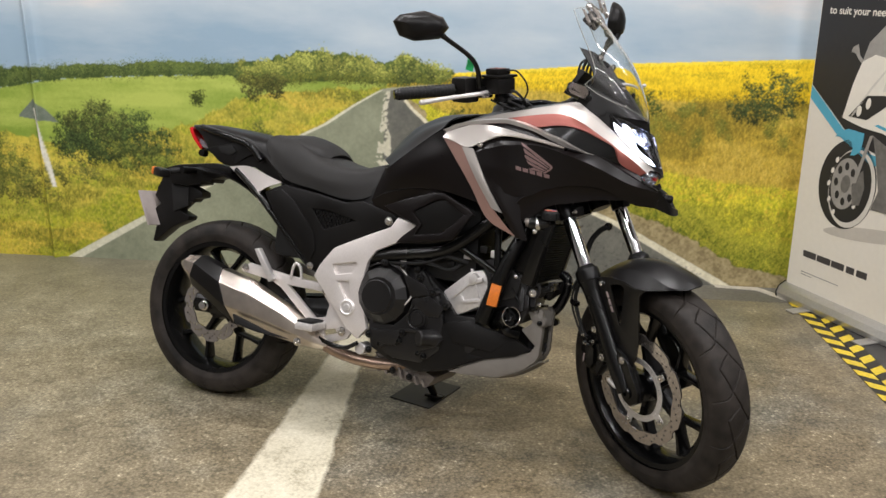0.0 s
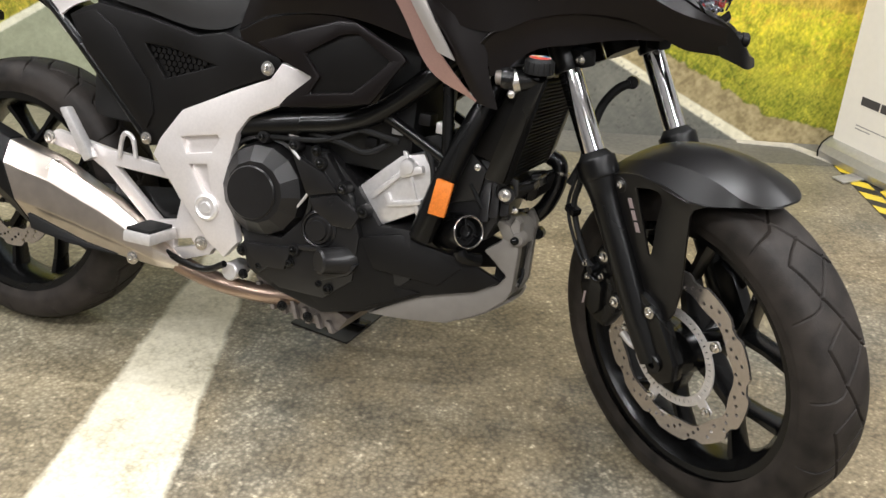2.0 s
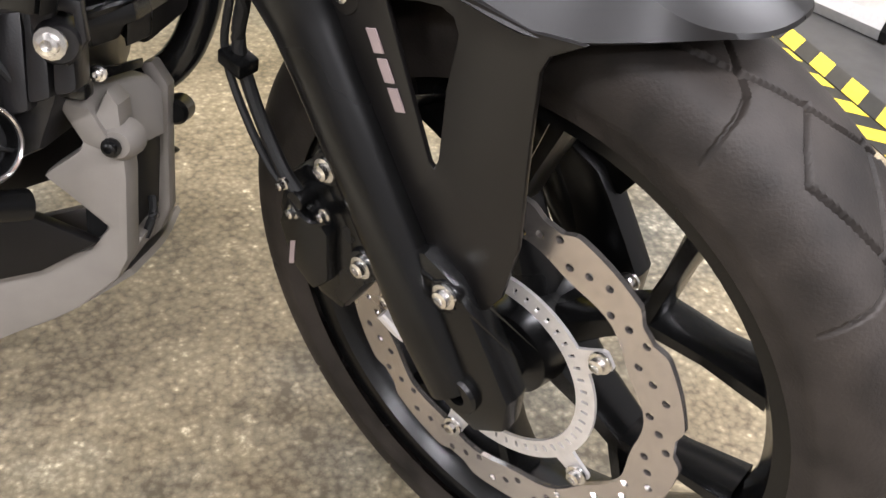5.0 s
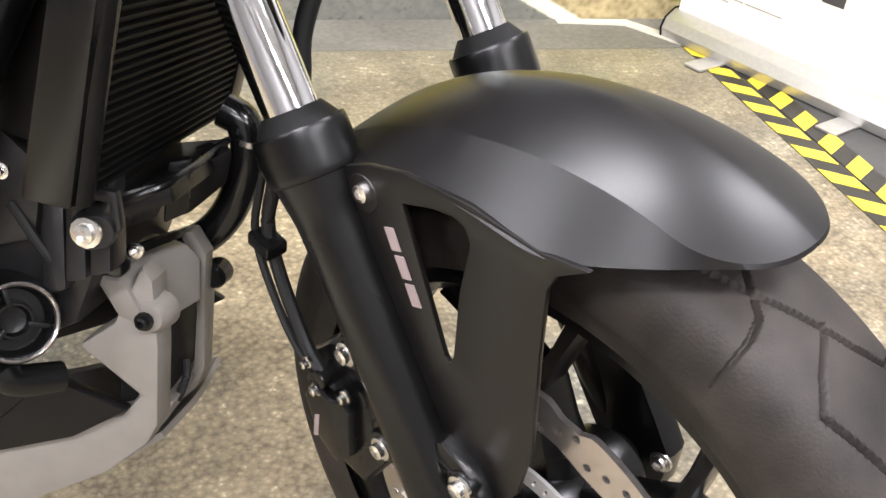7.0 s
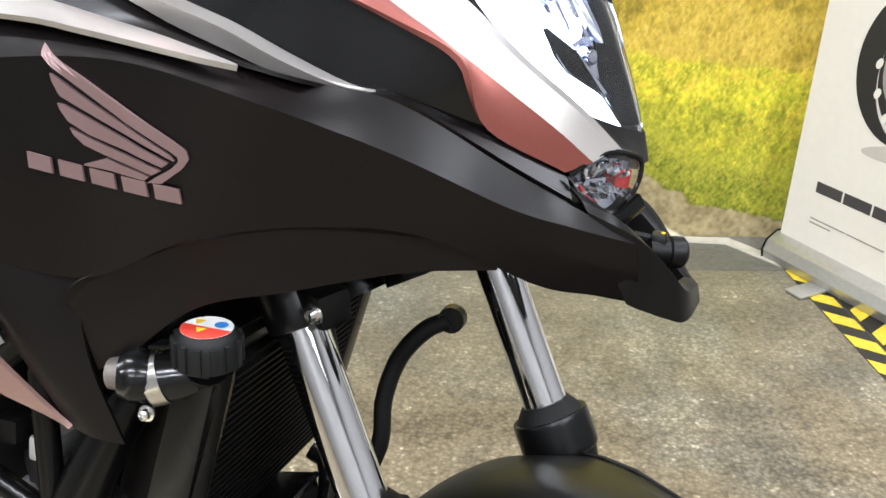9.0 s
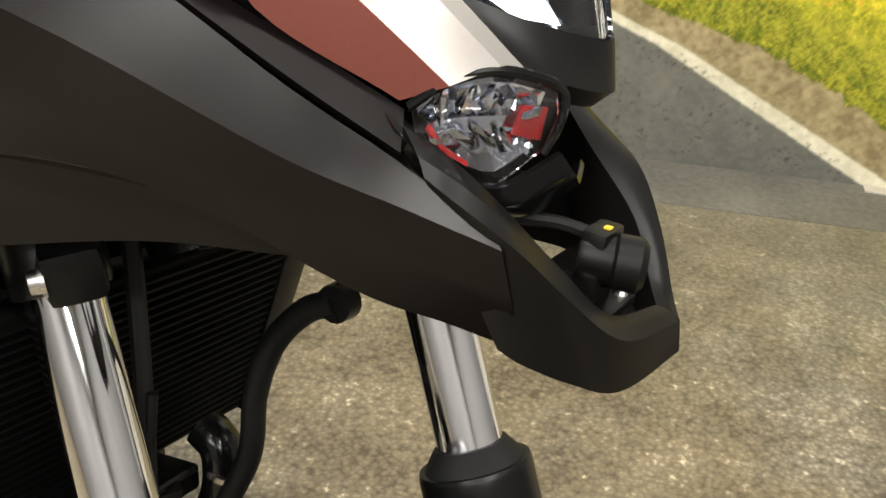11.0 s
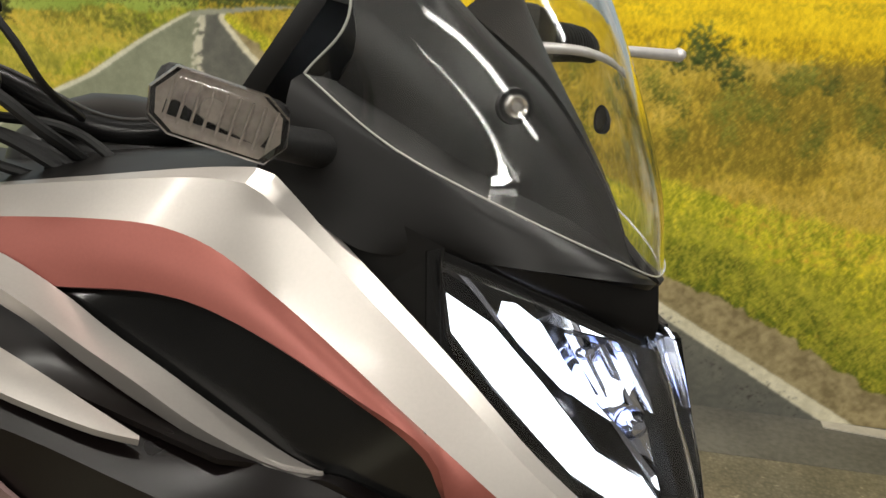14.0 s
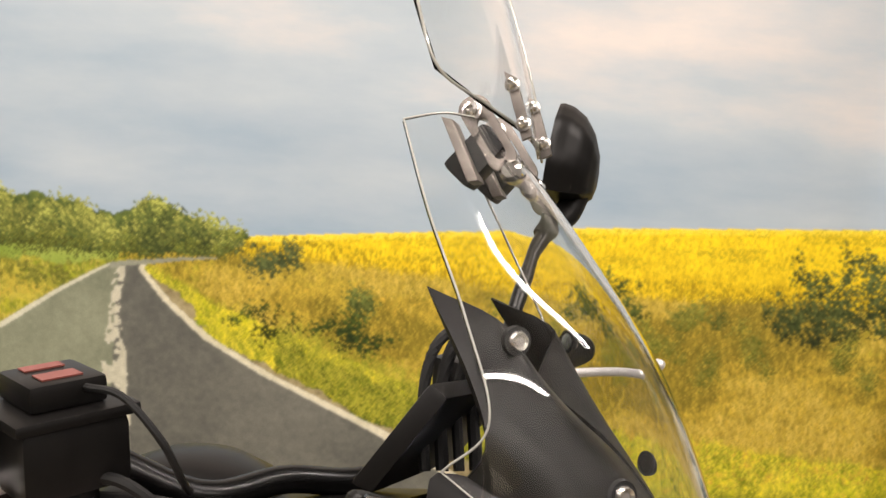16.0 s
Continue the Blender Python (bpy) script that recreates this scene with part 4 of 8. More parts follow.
def tone_ring(parent, centre, y, r_out, steer, lug=33.0):
    """The slotted sensor ring with its lugs inside a brake disc."""
    at = Matrix.Translation((centre[0], y, centre[2]))
    outer = []
    for i in range(300):
        a = 2 * math.pi * i / 300
        d = abs((a * 5 / (2 * math.pi) - lug / 72) % 1.0 - 0.5)
        reach = 0.026 * min(1, max(0, (d - 0.5 + 0.085) / 0.03))
        outer.append(((r_out + reach) * math.cos(a), (r_out + reach) * math.sin(a)))
    inner = circle2(0, 0, r_out - 0.017, 90)
    slots = []
    for k in range(50):
        a = 2 * math.pi * k / 50
        r0, r1, e = r_out - 0.0125, r_out - 0.006, 0.016
        slots.append([(r0 * math.cos(a - e), r0 * math.sin(a - e)), (r1 * math.cos(a - e), r1 * math.sin(a - e)), (r1 * math.cos(a + e), r1 * math.sin(a + e)), (r0 * math.cos(a + e), r0 * math.sin(a + e))])
    part("tone_ring", plate([outer, inner] + slots, -0.0015, 0.0015, 0, at), ALLOY, parent, "slotted silver sensor ring", steer=steer, smooth=False)
    for k in range(5):
        a = radians(72 * k + lug)
        bolt(centre[0] + (r_out + 0.018) * math.cos(a), y - 0.003, centre[2] + (r_out + 0.018) * math.sin(a), 0.0075, parent, steer)


front_wheel = wheel("front_wheel", FRONT, 0.316, 0.128, 0.104, True, 0.168, -0.062, "black cast front wheel", 0.232, 33, 0.036)
tone_ring(front_wheel, FRONT, -0.068, 0.096, True)
rear_wheel = wheel("rear_wheel", (0.010, 0, 0.303), 0.306, 0.152, 0.132, False, 0.120, -0.082, "black cast rear wheel")

# fork
fork = part("fork", tube([(1.315, 0, 0.79), (1.27, 0, 0.87)], 0.030, 6, 20), SATIN, bike, "fork with chrome tubes and black lower legs", steer=True)


def along(z, y):
    return (1.357 - 0.505 * (z - 0.634), y, z)


for s in (-1, 1):
    part("chrome_tube", tube([along(0.62, s * 0.100), along(0.72, s * 0.100), along(0.775, s * 0.100)], 0.0205, 6, 40), CHROME, fork, "bright chrome fork tube", steer=True)
    part("lower_leg", tube([along(0.618, s * 0.100), along(0.598, s * 0.100), along(0.57, s * 0.100), along(0.53, s * 0.101), along(0.44, s * 0.103), along(0.36, s * 0.105), (1.528, s * 0.107, 0.300)],
                           [0.034, 0.033, 0.0285, 0.027, 0.0265, 0.0265, 0.022], 44, 28), SATIN, fork, steer=True)
    part("leg_collar", tube([along(0.597, s * 0.100), along(0.601, s * 0.100), along(0.624, s * 0.100), along(0.629, s * 0.100)], [0.0335, 0.0355, 0.0355, 0.0345], 12, 32), SATIN, fork, steer=True)
    part("dust_seal", tube([along(0.627, s * 0.100), along(0.634, s * 0.100), along(0.640, s * 0.100)], [0.0325, 0.0275, 0.0225], 7, 32), SOFT, fork, steer=True)
    part("clamp", tube([along(0.770, s * 0.100), along(0.776, s * 0.100), along(0.820, s * 0.100)], [0.0235, 0.0265, 0.0265], 8, 28), SATIN, fork, steer=True)
    part("cap_ring", tube([along(0.821, s * 0.100), along(0.829, s * 0.100)], [0.0225, 0.021], 4, 24), BOLT, fork, steer=True)
    part("clamp_bolt_boss", box((1.292, s * 0.090 - 0.016, 0.782), (1.330, s * 0.090 + 0.014, 0.812), 0.006), SATIN, fork, steer=True)
    bolt(1.322, s * 0.104, 0.797, 0.0075, fork, True, s)
    part("leg_foot", plate([[(1.462, 0.412), (1.500, 0.424), (1.530, 0.408), (1.545, 0.385), (1.564, 0.350), (1.582, 0.315), (1.578, 0.280), (1.550, 0.262), (1.522, 0.272), (1.500, 0.310), (1.466, 0.372)]], s * 0.082, s * 0.112, 0.009), SATIN, fork, steer=True)
    part("axle_end", lathe([(0.008, 0.002), (0.008, 0.012), (0.016, 0.012), (0.018, 0.009), (0.018, -0.01)], 24, Matrix.Translation((FRONT[0], s * 0.108, FRONT[2])) @ pose(0, 0, 0, 0, 0, 180 if s < 0 else 0)), SATIN, fork, steer=True)
    part("axle_core", lathe([(0, 0.0), (0.008, 0.0), (0.008, -0.02)], 6, Matrix.Translation((FRONT[0], s * 0.112, FRONT[2])) @ pose(0, 0, 0, 0, 0, 180 if s < 0 else 0)), ENGINE, fork, steer=True)
part("guard_lug", plate([circle2(1.521, 0.394, 0.015, 14) + [(1.500, 0.388), (1.495, 0.412)]], -0.114, -0.096, 0.003), SATIN, fork, steer=True)
bolt(1.523, -0.114, 0.397, 0.0088, fork, True)
bolt(1.574, 0.084, 0.308, 0.0085, fork, True)
part("yoke", slab([(1.245, -0.112, 0.822), (1.29, -0.105, 0.822), (1.315, -0.05, 0.822), (1.315, 0.05, 0.822), (1.29, 0.105, 0.822), (1.245, 0.112, 0.822), (1.22, 0.05, 0.822), (1.22, -0.05, 0.822)], (0, 0, 0.028), 0.006), SATIN, fork, steer=True)
# caliper behind the right leg: body, bridge, slide pin boots, bracket, pipes
caliper = part("brake_caliper", plate([[(1.338, 0.392), (1.352, 0.430), (1.378, 0.452), (1.412, 0.462), (1.438, 0.430), (1.436, 0.357), (1.405, 0.312), (1.378, 0.318), (1.352, 0.350)]], -0.112, -0.074, 0.010), SATIN, bike, "black two-piston brake caliper", steer=True)
part("outer_body", plate([[(1.352, 0.390), (1.366, 0.420), (1.388, 0.430), (1.410, 0.402), (1.405, 0.352), (1.385, 0.332), (1.362, 0.352)]], -0.124, -0.108, 0.006), SATIN, caliper, steer=True)
part("mark", plate([[(1.360, 0.350), (1.366, 0.353), (1.372, 0.380), (1.366, 0.377)]], -0.1245, -0.1235), PLATE_GREY, caliper, steer=True, smooth=False)
part("bridge", box((1.350, -0.076, 0.345), (1.425, -0.045, 0.440), 0.010), SATIN, caliper, steer=True)
part("bracket", plate([[(1.398, 0.478), (1.422, 0.474), (1.440, 0.440), (1.456, 0.396), (1.446, 0.370), (1.428, 0.374), (1.424, 0.410), (1.402, 0.446)]], -0.114, -0.100, 0.003), SATIN, caliper, steer=True)
for x, z in ((1.411, 0.463), (1.442, 0.385)):
    part("bolt_boss", lathe([(0, -0.004), (0.014, -0.004), (0.016, 0.0), (0.016, 0.02)], 18, Matrix.Translation((x, -0.114, z))), SATIN, caliper, steer=True)
    bolt(x, -0.118, z, 0.0082, caliper, True)
part("banjo", lathe([(0, -0.006), (0.008, -0.006), (0.009, -0.003), (0.009, 0.014), (0, 0.014)], 12, Matrix.Translation((1.384, -0.124, 0.428))), SATIN, caliper, steer=True)
for x, z, r in ((1.371, 0.438, 0.0045), (1.379, 0.415, 0.005), (1.415, 0.428, 0.0045)):
    bolt(x, -0.126, z, r, caliper, True)
part("bleed_nipple", tube([(1.400, -0.122, 0.418), (1.418, -0.128, 0.424)], [0.0045, 0.003], 5, 10), SATIN, caliper, steer=True)
part("pipe", tube([(1.372, -0.125, 0.436), (1.384, -0.128, 0.420), (1.398, -0.126, 0.412), (1.412, -0.122, 0.418)], 0.0035, 14, 8), SATIN, caliper, steer=True)
part("pin_boot", lathe([(0, -0.002), (0.007, -0.002), (0.010, 0.004), (0.008, 0.008), (0.010, 0.012), (0.008, 0.02)], 16, Matrix.Translation((1.425, -0.112, 0.405))), SOFT, caliper, steer=True)
part("brake_hose", tube([(1.384, -0.124, 0.432), (1.362, -0.120, 0.446), (1.332, -0.114, 0.490), (1.318, -0.110, 0.535), (1.326, -0.104, 0.575), (1.322, -0.090, 0.625), (1.28, -0.07, 0.72), (1.22, -0.05, 0.84)], 0.0058, 44, 10), SOFT, caliper, steer=True)
part("sensor_cable", tube([(1.392, -0.120, 0.420), (1.356, -0.124, 0.440), (1.322, -0.120, 0.488), (1.308, -0.116, 0.530), (1.314, -0.108, 0.570), (1.318, -0.094, 0.615), (1.30, -0.07, 0.70)], 0.0034, 44, 8), SOFT, caliper, steer=True)
part("hose_clip", plate([[(1.306, 0.520), (1.330, 0.512), (1.333, 0.524), (1.309, 0.532)]], -0.124, -0.104, 0.002), SATIN, caliper, steer=True)
part("sensor", tube([(1.470, -0.078, 0.285), (1.448, -0.082, 0.290), (1.430, -0.086, 0.306)], 0.0065, 8, 10), ALLOY, caliper, steer=True)

# front mudguard
CREST = np.polyfit((1.330, 1.400, 1.475, 1.545, 1.610, 1.655, 1.693), (0.592, 0.640, 0.665, 0.672, 0.664, 0.646, 0.626), 4)
FALL = np.polyfit((1.330, 1.400, 1.475, 1.545, 1.610, 1.655, 1.693), (0.008, 0.015, 0.019, 0.021, 0.020, 0.020, 0.018), 3)
TIP_X, TIP_RUN, FOLD_W = 1.693, 0.056, 0.061


def crown(f):
    """A line along the domed crown, at a share f of the way out to the fold; the plan closes in a round tip."""
    xs = np.r_[np.linspace(1.333, TIP_X - TIP_RUN, 26), TIP_X - TIP_RUN + TIP_RUN * np.sin(np.linspace(0.06, 1, 18) * math.pi / 2)]
    line = []
    for x in xs:
        u = max(0.0, (x - TIP_X + TIP_RUN) / TIP_RUN)
        w = FOLD_W * (1 - 0.22 * max(0, (1.42 - x) / 0.09)) * math.sqrt(max(0.0, 1 - u * u))
        line.append((float(x), f * w, float(np.polyval(CREST, x) - np.polyval(FALL, x) * (f * w / FOLD_W) ** 1.6)))
    return line


rim = [(1.362, 0.086, 0.575), (1.390, 0.090, 0.602), (1.418, 0.093, 0.617), (1.465, 0.097, 0.625), (1.516, 0.099, 0.622), (1.571, 0.100, 0.614), (1.602, 0.091, 0.615), (1.630, 0.077, 0.618), (1.648, 0.066, 0.620)] + [(x + 0.001, y + 0.001, z - 0.003) for x, y, z in crown(1)[33:]]
half = [rim] + [crown(f) for f in (1, 0.97, 0.92, 0.84, 0.74, 0.62, 0.48, 0.33, 0.20, 0.10, 0.04)]
mud = part("front_mudguard", loft([mirrored(c, -1) for c in half] + [crown(0)] + [mirrored(c, 1) for c in half[::-1]], 64, 25, 0.003, fold_v=True), GUARD, bike, "matte black plastic front mudguard", crease=9, steer=True)
for s in (-1, 1):
    stay = [(1.402, 0.612), (1.430, 0.622), (1.465, 0.628), (1.520, 0.626), (1.575, 0.616), (1.612, 0.618), (1.598, 0.610), (1.588, 0.604), (1.582, 0.592), (1.578, 0.54), (1.574, 0.455), (1.562, 0.405), (1.549, 0.386), (1.528, 0.380), (1.503, 0.394), (1.475, 0.443), (1.440, 0.515), (1.414, 0.561)]
    part("stay", plate([stay, [(1.461, 0.604), (1.490, 0.611), (1.508, 0.612), (1.517, 0.608), (1.521, 0.598), (1.511, 0.557), (1.504, 0.500), (1.500, 0.491), (1.496, 0.494)]], s * 0.0935, s * 0.0985, 0.0016), GUARD, mud, steer=True)
    bolt(1.425, s * 0.0965, 0.600, 0.0085, mud, True, s)
    part("bolt_seat", lathe([(0, -0.001), (0.014, -0.001), (0.016, 0.002), (0.016, 0.006)], 20, Matrix.Translation((1.423, s * 0.0985, 0.598)) @ pose(0, 0, 0, 0, 0, 0 if s < 0 else 180)), GUARD, mud, steer=True)
for k in range(3):
    f = k * 0.0195
    part("lettering_bar", plate([[(1.4435 + 0.44 * f, 0.580 - f), (1.4520 + 0.44 * f, 0.582 - f), (1.4585 + 0.44 * f, 0.566 - f), (1.4500 + 0.44 * f, 0.564 - f)]], -0.1000, -0.0988), PLATE_GREY, mud, steer=True, smooth=False)


# ---- bodywork: right and left shells ----
def body_curve(points, s):
    """Curve of a body shell; the far side draws in towards the nose."""
    return [(x, s * w * (1 - 0.42 * min(1, max(0, (x - 1.26) / 0.16)) if s > 0 else 1), z) for x, w, z in ((x, s * y, z) for x, y, z in mirrored(points, s))]


def both(name, curves, mat, nu=24, nv=10, thick=0.004, bow=0.0, label="", sides=(-1, 1), parent=None):
    made = []
    for s in sides:
        made.append(part(name, loft([body_curve(c, s) for c in curves], nu, nv, thick, bow), mat, parent or bike, label, crease=45))
    return made


COWL_STATIONS = [
    [(0.957, 0.207, 0.950), (0.972, 0.224, 0.922), (0.990, 0.228, 0.88), (1.012, 0.226, 0.835)],
    [(1.010, 0.214, 0.972), (1.022, 0.231, 0.938), (1.035, 0.231, 0.88), (1.060, 0.222, 0.815)],
    [(1.062, 0.210, 0.977), (1.075, 0.236, 0.950), (1.094, 0.230, 0.88), (1.134, 0.213, 0.809)],
    [(1.160, 0.197, 0.971), (1.163, 0.226, 0.957), (1.178, 0.212, 0.89), (1.194, 0.196, 0.839)],
    [(1.245, 0.166, 0.954), (1.245, 0.198, 0.938), (1.257, 0.182, 0.888), (1.264, 0.169, 0.855)],
    [(1.318, 0.1415, 0.945), (1.325, 0.160, 0.912), (1.335, 0.143, 0.875), (1.343, 0.130, 0.853)],
    [(1.398, 0.116, 0.905), (1.400, 0.122, 0.880), (1.412, 0.106, 0.852), (1.420, 0.088, 0.820)],
    [(1.440, 0.099, 0.884), (1.446, 0.105, 0.869), (1.455, 0.095, 0.845), (1.462, 0.080, 0.817)],
    [(1.484, 0.0965, 0.866), (1.488, 0.098, 0.8625), (1.492, 0.088, 0.838), (1.495, 0.076, 0.815)],
]
side_cowl = [part("side_cowl", loft([body_curve(c, s) for c in COWL_STATIONS], 19, 44, 0.004, fold_u=True), COWL, bike, "matte black side cowl with a wing emblem", crease=13) for s in (-1, 1)]
both("cowl_recess", [[(1.116, 0.212, 0.792), (1.136, 0.208, 0.808), (1.194, 0.190, 0.838), (1.264, 0.163, 0.854), (1.343, 0.123, 0.852), (1.392, 0.100, 0.838)], [(1.122, 0.203, 0.770), (1.142, 0.197, 0.785), (1.194, 0.181, 0.818), (1.262, 0.155, 0.834), (1.340, 0.118, 0.840), (1.392, 0.096, 0.834)],
                     [(1.130, 0.194, 0.735), (1.152, 0.188, 0.750), (1.196, 0.176, 0.788), (1.255, 0.154, 0.804), (1.330, 0.120, 0.822), (1.392, 0.094, 0.828)]], COWL, 40, 9, 0.004, label="matte black recess under the side cowl")
both("recess_bead", [[(1.112, 0.215, 0.788), (1.134, 0.2135, 0.810), (1.194, 0.1965, 0.8405), (1.264, 0.1695, 0.8565), (1.343, 0.1305, 0.8545), (1.392, 0.105, 0.841)], [(1.116, 0.210, 0.786), (1.136, 0.208, 0.807), (1.194, 0.191, 0.8365), (1.264, 0.164, 0.8525), (1.343, 0.125, 0.8505), (1.392, 0.100, 0.837)]], COWL, 40, 3, 0.003)
both("shroud_wing", [[(0.985, 0.224, 0.895), (1.050, 0.226, 0.835), (1.118, 0.206, 0.812)], [(1.030, 0.226, 0.82), (1.078, 0.220, 0.77), (1.128, 0.202, 0.745)], [(1.112, 0.200, 0.690), (1.132, 0.198, 0.684), (1.151, 0.192, 0.681)]], COWL, 14, 12, 0.004)
# the beak: a folded strip along the cowl's upper seam, then two arms that meet in a blunt tip
both("beak_strip", [[(1.290, 0.138, 0.946), (1.318, 0.132, 0.949), (1.375, 0.112, 0.928), (1.434, 0.090, 0.902)], [(1.290, 0.148, 0.944), (1.318, 0.1415, 0.948), (1.398, 0.1155, 0.9085), (1.440, 0.0985, 0.8875)]], COWL, 30, 4, 0.004)
for s in (-1, 1):
    # the far arm runs in closer to the middle
    taper = (1, 1, 1, 1, 1) if s < 0 else (0.75, 0.54, 0.40, 0.26, 1)
    part("beak_arm", loft([[(x, s * w * g, z) for (x, w, z), g in zip(c, taper)] for c in (
        [(1.462, 0.069, 0.826), (1.478, 0.064, 0.820), (1.496, 0.056, 0.814), (1.514, 0.034, 0.808), (1.519, 0.0, 0.807)],
        [(1.428, 0.091, 0.899), (1.465, 0.078, 0.875), (1.499, 0.070, 0.850), (1.518, 0.046, 0.827), (1.527, 0.0, 0.820)],
        [(1.452, 0.0955, 0.8815), (1.484, 0.0965, 0.8690), (1.507, 0.083, 0.847), (1.525, 0.052, 0.823), (1.534, 0.0, 0.817)],
        [(1.486, 0.0780, 0.8155), (1.498, 0.0755, 0.8110), (1.515, 0.063, 0.8045), (1.528, 0.045, 0.7995), (1.537, 0.0, 0.804)])], 24, 13, 0.003, fold_v=True), PLASTIC, bike, crease=20)
part("beak_floor", slab([(1.470, -0.064, 0.822), (1.497, -0.056, 0.8145), (1.515, -0.034, 0.8085), (1.521, 0.0, 0.807), (1.515, 0.010, 0.8085), (1.497, 0.020, 0.8145), (1.470, 0.030, 0.822)], (0, 0, 0.005), 0.0012), PLASTIC, bike)

U_EDGE = [(0.860, 0.165, 0.992), (0.979, 0.146, 1.037), (1.124, 0.135, 1.074), (1.222, 0.128, 1.096), (1.250, 0.124, 1.090), (1.344, 0.105, 1.0225), (1.399, 0.093, 0.9785), (1.438, 0.079, 0.9500), (1.468, 0.060, 0.922)]
V_EDGE = [(0.900, 0.175, 1.002), (0.994, 0.160, 1.024), (1.137, 0.152, 1.052), (1.205, 0.147, 1.056), (1.262, 0.142, 1.036), (1.340, 0.126, 0.990), (1.390, 0.112, 0.958), (1.425, 0.099, 0.934), (1.450, 0.086, 0.914)]
W_EDGE = [(0.950, 0.182, 1.008), (1.030, 0.176, 1.010), (1.110, 0.167, 1.010), (1.196, 0.160, 1.024), (1.250, 0.155, 1.020), (1.318, 0.143, 0.997), (1.360, 0.132, 0.976), (1.377, 0.116, 0.932), (1.432, 0.091, 0.905)]
RIDGE = [(0.72 * a[0] + 0.28 * b[0], 0.72 * a[1] + 0.28 * b[1] + 0.0045, 0.72 * a[2] + 0.28 * b[2] + 0.0035) for a, b in zip(U_EDGE, V_EDGE)]
for s in (-1, 1):
    part("upper_cowl", loft([body_curve(c, s) for c in (U_EDGE, RIDGE, V_EDGE)], 60, 9, 0.004, fold_v=True), WHITE, bike, "pearl white upper cowl panel", crease=14)
both("red_panel", [V_EDGE, W_EDGE], RED, 60, 8, 0.004, 0.002, "matte red cowl panel")
both("recess_panel", [[(x, w - 0.010, z) for x, w, z in W_EDGE[2:8]], [(1.10, 0.163, 1.006), (1.135, 0.161, 1.003), (1.172, 0.158, 0.991), (1.209, 0.155, 0.979), (1.246, 0.146, 0.964), (1.316, 0.131, 0.945), (1.374, 0.104, 0.925)]], PLASTIC_GLOSS, 36, 8, 0.004)
STRIP_A = [(0.853, 0.200, 0.981), (0.930, 0.192, 1.012), (1.029, 0.180, 1.030), (1.089, 0.172, 1.025), (1.135, 0.166, 1.012), (1.172, 0.163, 0.998), (1.209, 0.160, 0.986), (1.246, 0.150, 0.969), (1.283, 0.140, 0.954), (1.303, 0.1365, 0.950)]
STRIP_R = [(0.860, 0.212, 0.980), (0.930, 0.208, 1.008), (1.030, 0.200, 1.024), (1.085, 0.194, 1.020), (1.135, 0.189, 1.007), (1.172, 0.184, 0.994), (1.209, 0.179, 0.982), (1.246, 0.168, 0.965), (1.283, 0.152, 0.9515), (1.304, 0.1385, 0.949)]
STRIP_B = [(0.868, 0.210, 0.974), (0.930, 0.206, 0.998), (1.032, 0.198, 1.014), (1.083, 0.192, 1.009), (1.135, 0.186, 0.997), (1.172, 0.178, 0.981), (1.209, 0.172, 0.968), (1.246, 0.162, 0.955), (1.283, 0.150, 0.9495), (1.303, 0.138, 0.948)]
STRIP_C = [(0.869, 0.211, 0.974), (0.930, 0.208, 0.997), (0.985, 0.204, 1.005), (1.040, 0.203, 1.000), (1.095, 0.201, 0.990), (1.135, 0.197, 0.982), (1.172, 0.196, 0.975), (1.209, 0.193, 0.966), (1.226, 0.190, 0.961)]
STRIP_D = [(0.866, 0.226, 0.957), (0.905, 0.230, 0.947), (0.945, 0.231, 0.934), (0.985, 0.230, 0.948), (1.040, 0.228, 0.975), (1.095, 0.2245, 0.978), (1.135, 0.222, 0.974), (1.172, 0.216, 0.969), (1.209, 0.204, 0.963), (1.228, 0.192, 0.960)]
for s in (-1, 1):
    part("upper_stripe", loft([body_curve(c, s) for c in (STRIP_A, STRIP_R, STRIP_B)], 48, 9, 0.003, fold_v=True), WHITE, bike, "folded pearl white stripe", crease=16)
both("stripe_gap", [[(x, w - 0.006, z) for x, w, z in STRIP_B[:9]], [(x, w - 0.003, z - 0.003) for x, w, z in STRIP_C[:7]] + [(1.262, 0.172, 0.955)]], COWL, 36, 5, 0.003)
both("lower_stripe", [STRIP_C, STRIP_D], WHITE, 36, 6, 0.004, 0.001, "slim pearl white stripe")
both("rose_panel", [[(0.864, 0.222, 0.958), (0.966, 0.224, 0.826), (1.030, 0.220, 0.733), (1.108, 0.203, 0.692)], [(0.935, 0.229, 0.938), (0.992, 0.231, 0.846), (1.044, 0.226, 0.766), (1.113, 0.204, 0.690)]], ROSE, 26, 6, 0.004)
both("white_blade", [[(0.930, 0.230, 0.934), (0.986, 0.233, 0.844), (1.043, 0.228, 0.764)], [(0.966, 0.230, 0.932), (1.019, 0.233, 0.836), (1.074, 0.226, 0.754)]], WHITE, 20, 5, 0.005, 0.002)
